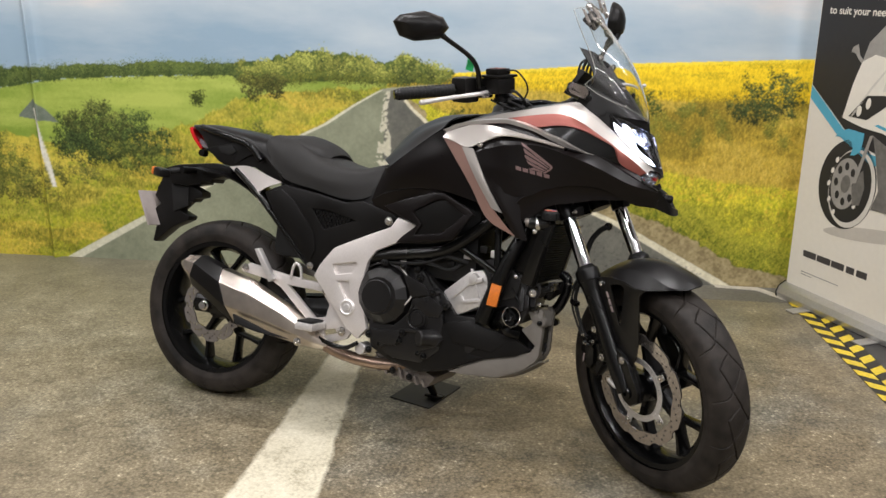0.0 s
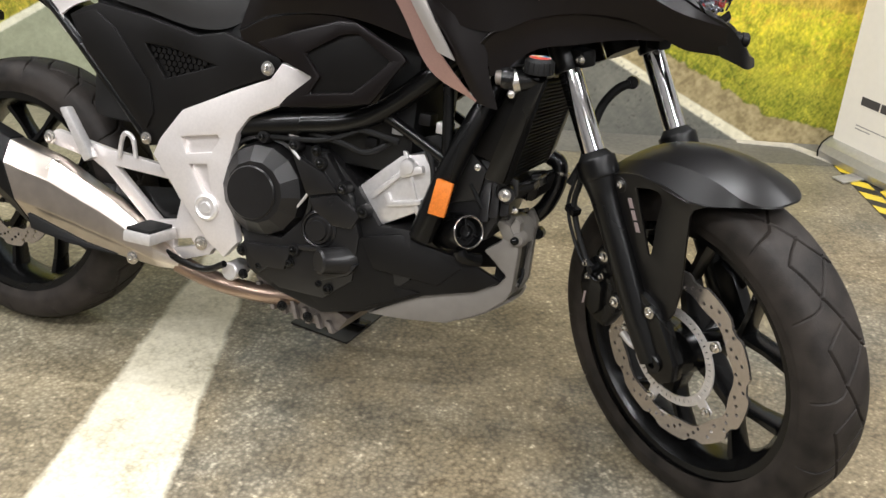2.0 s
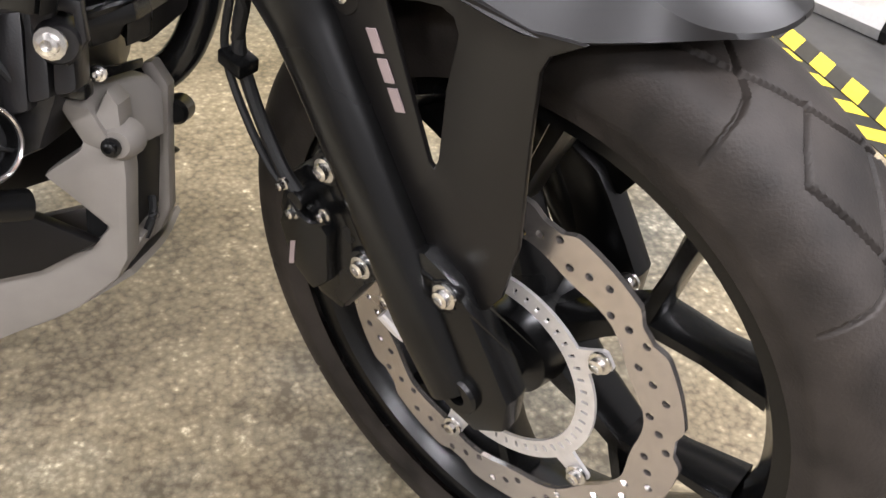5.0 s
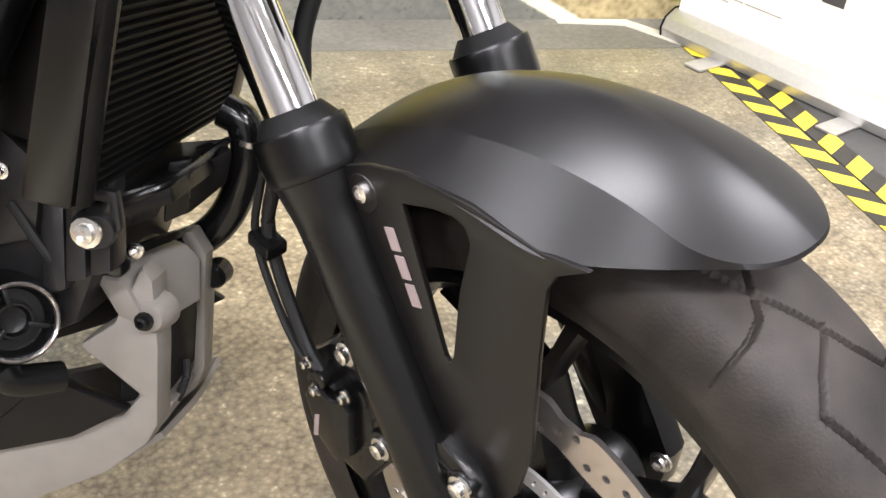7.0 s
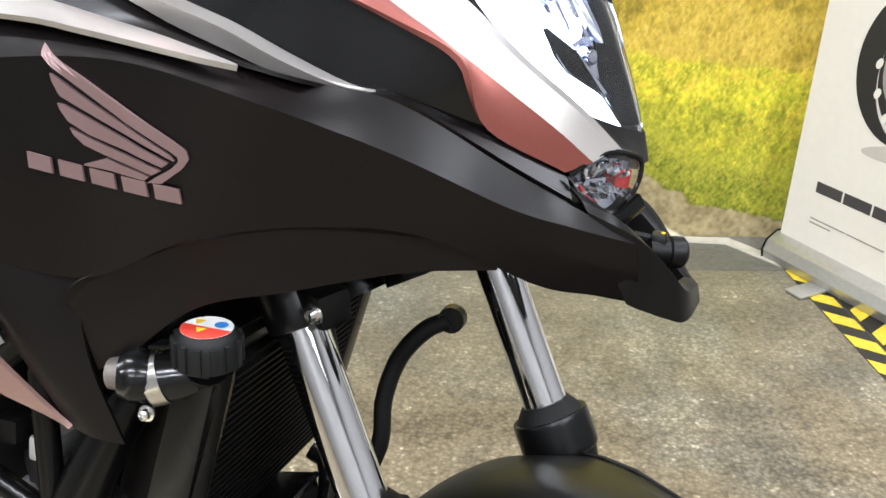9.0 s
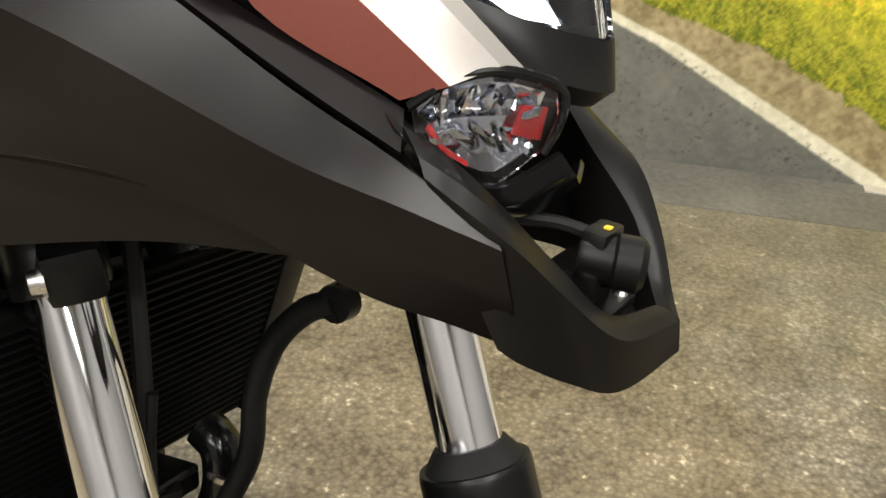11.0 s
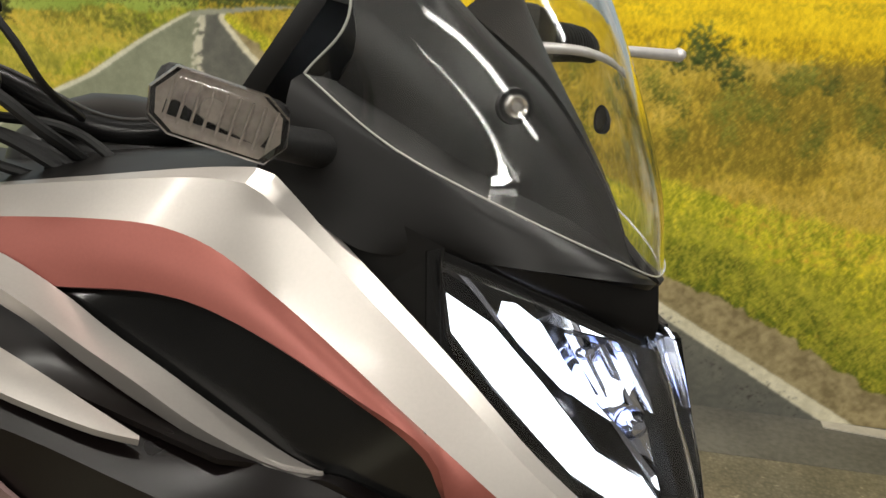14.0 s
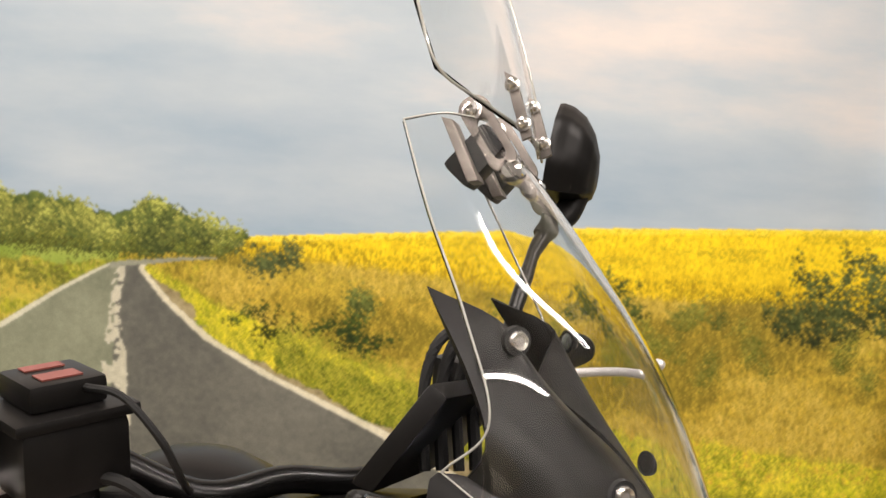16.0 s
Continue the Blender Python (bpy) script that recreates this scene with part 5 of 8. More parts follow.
# tank cover and its sides
tank = part("tank_cover", loft([[(0.690, -0.196, 0.856), (0.750, -0.202, 0.905), (0.803, -0.203, 0.947), (0.850, -0.205, 0.982)],
                                [(0.632, -0.120, 0.876), (0.690, -0.130, 0.924), (0.770, -0.135, 0.984), (0.880, -0.140, 1.028)],
                                [(0.592, 0, 0.871), (0.672, 0, 0.980), (0.736, 0, 1.020), (0.795, 0, 1.041), (0.900, 0, 1.052), (1.02, 0, 1.062)],
                                [(0.632, 0.120, 0.876), (0.690, 0.130, 0.924), (0.770, 0.135, 0.984), (0.880, 0.140, 1.028)],
                                [(0.690, 0.196, 0.856), (0.750, 0.202, 0.905), (0.803, 0.203, 0.947), (0.850, 0.205, 0.982)]], 30, 33, 0.005), PLASTIC, bike, "black storage lid in the place of a tank", crease=60)
part("cockpit_cover", loft([mirrored(U_EDGE[:5], -1), [(0.98, -0.07, 1.062), (1.08, -0.07, 1.082), (1.19, -0.07, 1.100)], [(0.98, 0.07, 1.062), (1.08, 0.07, 1.082), (1.19, 0.07, 1.100)], mirrored(U_EDGE[:5], 1)], 20, 12, 0.004), PLASTIC, bike)
both("tank_side", [[(0.660, 0.165, 0.852), (0.692, 0.196, 0.856), (0.803, 0.205, 0.946), (0.858, 0.213, 0.978)], [(0.640, 0.165, 0.800), (0.710, 0.196, 0.825), (0.830, 0.214, 0.880), (0.915, 0.219, 0.895)],
                   [(0.620, 0.160, 0.747), (0.713, 0.187, 0.787), (0.863, 0.203, 0.799), (1.000, 0.212, 0.775)]], COWL, 26, 12, 0.004, 0.003, "matte black side of the storage compartment")
both("side_pod", [[(0.620, 0.158, 0.745), (0.713, 0.183, 0.783), (0.863, 0.198, 0.795), (0.982, 0.196, 0.737)], [(0.640, 0.150, 0.69), (0.740, 0.158, 0.712), (0.860, 0.190, 0.722), (0.962, 0.192, 0.722)],
                  [(0.690, 0.140, 0.615), (0.740, 0.145, 0.622), (0.818, 0.158, 0.630), (0.917, 0.170, 0.655)]], COWL, 22, 10, 0.004)
POD = [(0.686, 0.733), (0.760, 0.762), (0.846, 0.791), (0.879, 0.793), (0.971, 0.752), (0.981, 0.740), (0.921, 0.656), (0.800, 0.632), (0.738, 0.624), (0.756, 0.646), (0.802, 0.686), (0.745, 0.706)]
for s in (-1, 1):
    pod = part("pod_panel", plate([POD, [(0.786, 0.727), (0.854, 0.767), (0.884, 0.773), (0.950, 0.735), (0.946, 0.726), (0.885, 0.672), (0.800, 0.657), (0.820, 0.690)]], s * 0.196, s * 0.207, 0.005), COWL, bike, "folded matte black panel under the storage lid")
    part("pod_floor", plate([[(0.765, 0.722), (0.854, 0.771), (0.886, 0.777), (0.956, 0.738), (0.950, 0.722), (0.887, 0.666), (0.790, 0.650), (0.810, 0.690)]], s * 0.192, s * 0.199, 0.001), PLASTIC, pod)
    part("pod_step", slab([(0.952, s * 0.208, 0.735), (0.972, s * 0.208, 0.738), (0.920, s * 0.208, 0.664), (0.886, s * 0.203, 0.668)], (0, -s * 0.006, 0), 0.002), COWL, pod)

# nose: lamp, chin, inner shell
HOUSING = [[(1.312, 0.102, 1.050), (1.358, 0.082, 0.995), (1.402, 0.055, 0.948), (1.445, 0.026, 0.922)], [(1.326, 0.076, 1.056), (1.372, 0.052, 1.000), (1.420, 0.028, 0.952), (1.452, 0.012, 0.926)]]
headlight = part("headlight", loft([mirrored(HOUSING[0], -1), mirrored(HOUSING[1], -1), [(1.350, 0, 1.02), (1.395, 0, 0.985), (1.430, 0, 0.95), (1.460, 0, 0.925)], mirrored(HOUSING[1], 1), mirrored(HOUSING[0], 1)], 20, 17, 0.004),
                 PLASTIC_GLOSS, bike, "lit twin headlight with white daytime strips", crease=60)
OUT = Vector((0.622, 0.777, 0.094))


def lamp_plate(name, corners, mat, back, thick, label="", bevel=0.0):
    """A flat piece of the lamp on both sides, set back from the lens."""
    for s in (-1, 1):
        off = Vector((OUT.x, s * OUT.y, OUT.z))
        part(name, slab([Vector((x, s * w, z)) - off * back for x, w, z in corners], -off * thick, bevel), mat, headlight, label, smooth=False)


lamp_plate("bezel", [(1.336, 0.109, 1.031), (1.344, 0.104, 1.022), (1.371, 0.086, 0.991), (1.402, 0.065, 0.959), (1.419, 0.053, 0.945), (1.450, 0.032, 0.926), (1.447, 0.032, 0.937), (1.436, 0.040, 0.944), (1.412, 0.057, 0.958), (1.396, 0.069, 0.975), (1.369, 0.087, 1.003), (1.347, 0.101, 1.029),
                     (1.341, 0.103, 1.051), (1.336, 0.105, 1.064), (1.383, 0.070, 1.049), (1.430, 0.035, 1.030), (1.430, 0.034, 1.036), (1.381, 0.070, 1.056), (1.334, 0.106, 1.073), (1.330, 0.110, 1.071)], PLASTIC_GLOSS, 0.0035, 0.012, "black lamp surround")
lamp_plate("cheek", [(1.262, 0.121, 1.088), (1.300, 0.113, 1.086), (1.337, 0.104, 1.074), (1.339, 0.105, 1.026), (1.305, 0.111, 1.044)], PLASTIC, 0.003, 0.004)
lamp_plate("daylight_strip", [(1.341, 0.103, 1.051), (1.347, 0.101, 1.031), (1.369, 0.087, 1.005), (1.396, 0.069, 0.976), (1.412, 0.057, 0.959), (1.436, 0.040, 0.944), (1.447, 0.032, 0.937), (1.463, 0.019, 0.936), (1.447, 0.030, 0.957), (1.421, 0.048, 0.972), (1.414, 0.053, 0.980), (1.390, 0.069, 1.008), (1.363, 0.087, 1.037)], DAYLIGHT, 0.0048, 0.004, "glowing white light strip")
lamp_plate("upper_strip", [(1.366, 0.085, 1.041), (1.378, 0.077, 1.027), (1.400, 0.061, 1.005), (1.425, 0.043, 0.990), (1.414, 0.051, 1.001), (1.402, 0.059, 1.015), (1.384, 0.070, 1.040), (1.372, 0.079, 1.049), (1.366, 0.083, 1.049)], BEAM, 0.0048, 0.004)
lamp_plate("chrome_line", [(1.343, 0.100, 1.063), (1.355, 0.092, 1.050), (1.367, 0.084, 1.036), (1.3685, 0.083, 1.037), (1.356, 0.091, 1.0525), (1.345, 0.098, 1.064)], REFLECTOR, 0.0042, 0.003)
lamp_plate("web", [(1.403, 0.059, 1.004), (1.425, 0.043, 0.989), (1.447, 0.029, 0.960), (1.462, 0.020, 0.938), (1.446, 0.030, 0.960), (1.421, 0.048, 0.974), (1.414, 0.053, 0.983)], SATIN, 0.0040, 0.006)
both("bowl", [[(1.378, 0.064, 1.041), (1.398, 0.050, 1.013), (1.423, 0.035, 0.988), (1.447, 0.018, 0.960)], [(1.392, 0.042, 1.034), (1.405, 0.030, 1.005), (1.425, 0.020, 0.980), (1.446, 0.010, 0.956)], [(1.420, 0.028, 1.031), (1.430, 0.020, 1.012), (1.440, 0.014, 0.988), (1.450, 0.008, 0.958)]], REFLECTOR, 16, 9, 0.003, parent=headlight)
for s in (-1, 1):
    for u, w, zz, r in ((1.418, 0.032, 1.006, 0.012), (1.431, 0.022, 0.985, 0.009), (1.402, 0.046, 1.026, 0.006)):
        part("projector", lathe([(0, -0.006), (r * 0.5, -0.005), (r * 0.9, 0.0), (r, 0.006), (r * 1.1, 0.006), (r * 1.1, 0.012), (0, 0.012)], 18, Matrix.Translation((u, s * w, zz)) @ pose(0, 0, 0, 0, 0, 45 if s < 0 else 135)), BEAM if r > 0.010 else REFLECTOR, headlight)
    for k in range(4):
        u, w, zz = 1.396 + 0.012 * k, 0.052 - 0.008 * k, 1.034 - 0.003 * k
        part("fin", slab([(u, s * w, zz), (u + 0.003, s * (w - 0.002), zz), (u + 0.022, s * (w - 0.014), zz - 0.032), (u + 0.020, s * (w - 0.012), zz - 0.032)], (-0.006, 0, 0), 0.0), REFLECTOR, headlight, smooth=False)
    part("pillar", slab([(1.434, s * 0.030, 1.032), (1.438, s * 0.026, 1.030), (1.474, s * 0.010, 0.938), (1.466, s * 0.014, 0.936), (1.448, s * 0.022, 0.985)], (-0.01, 0, 0), 0.0), PLASTIC_GLOSS, headlight, smooth=False)
both("lens", [[(1.336, 0.107, 1.068), (1.341, 0.105, 1.046), (1.348, 0.102, 1.022), (1.371, 0.088, 0.995), (1.407, 0.064, 0.957), (1.442, 0.039, 0.931)], [(1.362, 0.090, 1.060), (1.375, 0.081, 1.040), (1.390, 0.071, 1.019), (1.405, 0.062, 1.000), (1.420, 0.052, 0.980), (1.459, 0.026, 0.933)],
              [(1.434, 0.034, 1.033), (1.444, 0.029, 1.013), (1.452, 0.024, 0.993), (1.460, 0.020, 0.975), (1.467, 0.016, 0.958), (1.476, 0.010, 0.933)], [(1.420, 0.002, 1.036), (1.436, 0.002, 1.014), (1.448, 0.002, 0.993), (1.458, 0.002, 0.975), (1.466, 0.002, 0.958), (1.476, 0.002, 0.933)]], CLEAR, 22, 12, 0.002, 0.0, "clear headlight lens", parent=headlight)
part("chin", loft([[(1.436, -0.066, 0.946), (1.460, -0.042, 0.938), (1.479, -0.002, 0.932), (1.466, 0.018, 0.938), (1.432, 0.045, 0.946)], [(1.466, -0.058, 0.9215), (1.478, -0.034, 0.915), (1.485, -0.002, 0.911), (1.473, 0.017, 0.917), (1.446, 0.036, 0.922)],
                   [(1.460, -0.052, 0.914), (1.472, -0.03, 0.907), (1.477, -0.002, 0.903), (1.467, 0.016, 0.908), (1.442, 0.034, 0.916)], [(1.41, -0.05, 0.905), (1.43, -0.025, 0.90), (1.44, 0, 0.90), (1.43, 0.02, 0.90), (1.41, 0.04, 0.905)]], 27, 13, 0.004, fold_v=True), PLASTIC, bike, "black plastic chin under the headlight", crease=28)
for s in (-1,):
    g = 1.0
    fog = part("position_lamp", loft([mirrored(c, s * g) for c in ([(1.430, 0.082, 0.901), (1.444, 0.076, 0.912), (1.460, 0.061, 0.917), (1.474, 0.042, 0.914)], [(1.434, 0.074, 0.896), (1.444, 0.066, 0.898), (1.456, 0.054, 0.899), (1.470, 0.040, 0.902)], [(1.444, 0.076, 0.888), (1.452, 0.069, 0.884), (1.462, 0.058, 0.882), (1.472, 0.044, 0.892)])], 8, 6, 0.003), REFLECTOR, bike, "clear faceted lamp under the cowl", smooth=False)
    part("lens", loft([mirrored(c, s * g) for c in ([(1.432, 0.092, 0.904), (1.446, 0.085, 0.915), (1.464, 0.069, 0.921), (1.482, 0.047, 0.917)], [(1.437, 0.0935, 0.896), (1.452, 0.087, 0.900), (1.471, 0.071, 0.902), (1.485, 0.046, 0.906)], [(1.447, 0.087, 0.886), (1.456, 0.079, 0.881), (1.468, 0.067, 0.879), (1.481, 0.049, 0.893)])], 16, 9, 0.002), CLEAR, fog)
    for k in range(10):
        u, v = (k % 5) / 4, k // 5
        bm = bmesh.new()
        bmesh.ops.create_icosphere(bm, subdivisions=1, radius=0.0052)
        bm.transform(Matrix.Translation((1.441 + 0.031 * u, s * (0.080 - 0.031 * u), 0.906 - 0.013 * v + 0.003 * math.sin(3 * u))) @ pose(0, 0, 0, 30 * k, 17 * k, 40) @ Matrix.Diagonal((0.5, 1.0, 1.6, 1)))
        part("facet", bm, CHROME, fog, smooth=False)
    part("facet", slab([(1.470, s * 0.052, 0.909), (1.478, s * 0.044, 0.909), (1.477, s * 0.045, 0.896), (1.468, s * 0.054, 0.897)], (-0.003, 0, 0), 0.0005), RED_LENS, fog, smooth=False)
    part("facet", slab([(1.4395, s * 0.0865, 0.897), (1.446, s * 0.082, 0.889), (1.455, s * 0.073, 0.8845), (1.4545, s * 0.073, 0.8865), (1.446, s * 0.0815, 0.8915), (1.440, s * 0.086, 0.899)], (-0.002, 0, 0), 0), RED_LENS, fog, smooth=False)
    part("housing", loft([mirrored(c, s * g) for c in ([(1.428, 0.0955, 0.901), (1.437, 0.0965, 0.894), (1.448, 0.089, 0.8835), (1.458, 0.0805, 0.878), (1.470, 0.067, 0.876), (1.484, 0.046, 0.890)],
                                                    [(1.430, 0.094, 0.892), (1.440, 0.090, 0.880), (1.452, 0.080, 0.870), (1.464, 0.068, 0.865), (1.475, 0.054, 0.866), (1.488, 0.036, 0.880)],
                                                    [(1.428, 0.070, 0.882), (1.440, 0.066, 0.868), (1.452, 0.056, 0.861), (1.464, 0.044, 0.858), (1.474, 0.032, 0.859), (1.484, 0.018, 0.872)],
                                                    [(1.420, 0.03, 0.884), (1.436, 0.026, 0.874), (1.448, 0.018, 0.868), (1.460, 0.010, 0.866), (1.470, 0.004, 0.868), (1.478, 0.0, 0.876)]) ], 20, 16, 0.003), PLASTIC_GLOSS, fog)
    part("rim", tube([(x, s * g * w, z) for x, w, z in ((1.431, 0.0935, 0.905), (1.446, 0.0865, 0.9165), (1.464, 0.070, 0.9225), (1.484, 0.047, 0.918), (1.4865, 0.0455, 0.906), (1.482, 0.049, 0.892))], 0.0022, 24, 8), PLASTIC_GLOSS, fog)
    part("mark", box((-0.006, -0.0006, -0.0012), (0.006, 0.0006, 0.0012), 0, Matrix.Translation((1.466, s * g * 0.0655, 0.868)) @ pose(0, 0, 0, 0, 0, 45 * -s)), LABEL_WHITE, fog, smooth=False)
    slim = Matrix.Translation((1.459, -0.069, 0.898)) @ Matrix.Diagonal((0.84, 0.84, 1.04, 1)) @ Matrix.Translation((-1.459, 0.069, -0.900))
    for piece in fog.children:
        if not piece.name.startswith(("housing", "mark")):
            piece.data.transform(slim)
    fog.data.transform(slim)
# small camera on the beak
cam_unit = part("action_camera", lathe([(0, -0.020), (0.013, -0.020), (0.0145, -0.017), (0.0145, 0.0), (0.017, 0.002), (0.017, 0.016), (0.013, 0.020), (0, 0.020)], 24, Matrix.Translation((1.507, -0.030, 0.855)) @ pose(0, 0, 0, 0, 0, -70) @ Matrix.Scale(0.72, 4)), PLASTIC, bike, "small round black camera on the beak")
part("clamp", box((1.494, -0.040, 0.836), (1.506, -0.016, 0.868), 0.003), PLASTIC, cam_unit)
part("foot", box((1.478, -0.046, 0.8265), (1.514, -0.004, 0.831), 0.0015, Matrix.Translation((0, 0, 0.003))), PLASTIC, cam_unit)
part("stalk", tube([(1.500, -0.028, 0.832), (1.503, -0.029, 0.845)], 0.007, 4, 12), PLASTIC, cam_unit)
for x, y in ((1.500, -0.042), (1.508, -0.010)):
    part("screw", lathe([(0, 0), (0.004, 0), (0.003, 0.002), (0, 0.0025)], 10, Matrix.Translation((x, y, 0.834)) @ pose(0, 0, 0, 90)), BOLT, cam_unit)
part("cable", tube([(1.496, -0.026, 0.862), (1.480, -0.03, 0.864), (1.46, -0.04, 0.864), (1.43, -0.05, 0.868)], 0.0032, 16, 8), SOFT, cam_unit)
part("mark", box((1.501, -0.032, 0.8682), (1.504, -0.028, 0.8690)), LABEL_YELLOW, cam_unit)
for piece in (cam_unit, *cam_unit.children):
    piece.data.transform(Matrix.Translation((0.002, 0, -0.008)))
# emblem on both sides: a plain wing and a bar
WING = [([(1.1064, 0.9724), (1.1198, 0.9655), (1.1582, 0.9411), (1.1929, 0.9181), (1.2004, 0.9125), (1.2018, 0.9070), (1.1977, 0.9006), (1.1844, 0.8895)], [(1.1111, 0.9646), (1.1197, 0.9577), (1.1400, 0.9446), (1.1644, 0.9281), (1.1908, 0.9112), (1.1950, 0.9079), (1.1952, 0.9049), (1.1901, 0.8992), (1.1759, 0.8895)]),
        ([(1.1178, 0.9540), (1.1235, 0.9511), (1.1396, 0.9406), (1.1642, 0.9259), (1.1906, 0.9089), (1.1932, 0.9054)], [(1.1190, 0.9489), (1.1235, 0.9404), (1.1389, 0.9327), (1.1638, 0.9204), (1.1891, 0.9066), (1.1924, 0.9050)]),
        ([(1.1216, 0.9356), (1.1261, 0.9349), (1.1422, 0.9276), (1.1635, 0.9171), (1.1893, 0.9036)], [(1.1232, 0.9314), (1.1279, 0.9247), (1.1414, 0.9173), (1.1629, 0.9100), (1.1854, 0.9002)]),
        ([(1.1287, 0.9207), (1.1412, 0.9151), (1.1627, 0.9070), (1.1845, 0.8979)], [(1.1310, 0.9162), (1.1372, 0.9106), (1.1515, 0.9047), (1.1622, 0.9010), (1.1789, 0.8947)]),
        ([(1.1363, 0.8975), (1.1514, 0.9032), (1.1602, 0.8993), (1.1775, 0.8935)], [(1.1370, 0.8972), (1.1544, 0.8949), (1.1739, 0.8905)])]
for s in (-1, 1):
    def on_cowl(x, z):
        rows = np.array(COWL_STATIONS)
        at_z = np.array([[np.interp(-z, -r[:, 2], r[:, 0]), np.interp(-z, -r[:, 2], r[:, 1])] for r in rows])
        return (x, s * (np.interp(x, at_z[:, 0], at_z[:, 1]) + 0.0052), z)

    for feather in WING:
        upper, lower = [polyline([(x + 0.003, z - 0.009) for x, z in e], 25) for e in feather]
        upper, lower = [np.array([[np.interp(k / 24, np.linspace(0, 1, len(e)), e[:, i]) for i in (0, 1)] for k in range(25)]) for e in (upper, lower)]
        rows = [[on_cowl(*(p + (q - p) * f)) for p, q in zip(upper, lower)] for f in (0, 0.34, 0.67, 1)]
        part("wing_mark", loft(rows, 25, 4, 0.003, fold_u=True, fold_v=True), LOGO, side_cowl[0 if s < 0 else 1], "pale wing-shaped emblem", smooth=False)
    for k in range(5):
        xa = 1.103 + 0.0198 * k
        za = 0.8935 - 0.0033 * k
        pts = [on_cowl(xa, za), on_cowl(xa + 0.0150, za - 0.0026), on_cowl(xa + 0.0160, za - 0.0130), on_cowl(xa + 0.001, za - 0.0104)]
        part("lettering_bar", slab(pts, (0, -s * 0.002, 0), 0), LOGO, side_cowl[0 if s < 0 else 1], smooth=False)
    bolt(0.985, s * 0.225, 0.945, 0.007, side_cowl[0 if s < 0 else 1], s=s)

# windscreen, its black carrier and the add-on deflector
SCR = [[(1.246, 0.118, 1.150), (1.300, 0.110, 1.120), (1.362, 0.090, 1.098), (1.410, 0.045, 1.078), (1.424, 0, 1.068)],
       [(1.274, 0.126, 1.185), (1.315, 0.105, 1.165), (1.365, 0.075, 1.142), (1.400, 0.038, 1.128), (1.410, 0, 1.122)],
       [(1.250, 0.122, 1.245), (1.288, 0.098, 1.240), (1.330, 0.065, 1.228), (1.355, 0.032, 1.222), (1.362, 0, 1.220)],
       [(1.212, 0.108, 1.310), (1.240, 0.085, 1.312), (1.268, 0.055, 1.312), (1.284, 0.028, 1.312), (1.290, 0, 1.312)],
       [(1.178, 0.086, 1.372), (1.196, 0.066, 1.382), (1.208, 0.044, 1.386), (1.216, 0.022, 1.388), (1.219, 0, 1.389)]]
SCR_FULL = [mirrored(c, -1) + mirrored(c[:-1], 1)[::-1] for c in SCR]
screen = part("windscreen", loft(SCR_FULL, 44, 36, 0.0035), SCREEN, bike, "clear acrylic windscreen", crease=60)
screen.visible_shadow = False
both("screen_carrier", [[(1.209, 0.084, 1.262), (1.250, 0.104, 1.212), (1.270, 0.110, 1.170), (1.255, 0.105, 1.140)], [(1.262, 0.085, 1.245), (1.300, 0.080, 1.190), (1.330, 0.078, 1.140), (1.335, 0.078, 1.105)], [(1.268, 0.050, 1.225), (1.325, 0.045, 1.175), (1.370, 0.040, 1.120), (1.392, 0.035, 1.080)], [(1.268, 0.014, 1.205), (1.335, 0.008, 1.165), (1.385, 0.004, 1.110), (1.408, 0.002, 1.068)]], PLASTIC, 20, 14, 0.004, label="black plastic screen carrier")
for s in (-1, 1):
    for x, w, z in ((1.270, 0.092, 1.232), (1.345, 0.080, 1.148)):
        head = Matrix.Translation((x + 0.006, s * w, z + 0.002)) @ pose(0, 0, 0, 0, 0, 42 if s < 0 else 138) @ Matrix.Scale(0.72, 4)
        part("screen_bolt", lathe([(0, -0.006), (0.0035, -0.006), (0.004, -0.0035), (0.0075, -0.0075), (0.0095, -0.004), (0.0095, 0.004), (0, 0.004)], 18, head), BOLT, screen)
        part("washer", lathe([(0.0095, -0.002), (0.013, -0.002), (0.0135, 0.004), (0.0095, 0.004)], 20, head, closed=True), SOFT, screen)
both("nose_shell", [[(1.230, 0.128, 1.097), (1.290, 0.118, 1.066), (1.326, 0.098, 1.068)], [(1.240, 0.124, 1.130), (1.310, 0.105, 1.105), (1.372, 0.078, 1.068)], [(1.246, 0.116, 1.150), (1.330, 0.092, 1.108), (1.420, 0.030, 1.066)], [(1.300, 0.08, 1.14), (1.37, 0.05, 1.10), (1.424, 0.004, 1.064)]], PLASTIC, 18, 12, 0.004, label="black nose shell below the screen")
both("nose_brow", [[(1.318, 0.101, 1.076), (1.370, 0.078, 1.069), (1.402, 0.046, 1.065), (1.424, 0.003, 1.062)], [(1.322, 0.098, 1.070), (1.372, 0.072, 1.058), (1.406, 0.040, 1.044), (1.428, 0.003, 1.032)], [(1.318, 0.092, 1.066), (1.362, 0.064, 1.052), (1.394, 0.034, 1.036), (1.412, 0.003, 1.024)]], PLASTIC, 18, 7, 0.004)
edge_r = [mirrored(c, -1)[0] for c in SCR]
# added thin rods: the highlight on the screen's edges, put into pale colour
for s in (-1, 1):
    part("polished_edge", tube([(x, -s * y, z) for x, y, z in edge_r], 0.0008, 40, 8), EDGE_GLINT, screen, "thin pale rod standing in for the highlight on the screen edge")
part("polished_edge", tube(SCR_FULL[-1], 0.0007, 40, 8), EDGE_GLINT, screen)
part("polished_edge", tube(SCR_FULL[0], 0.0006, 40, 8), EDGE_GLINT, screen)
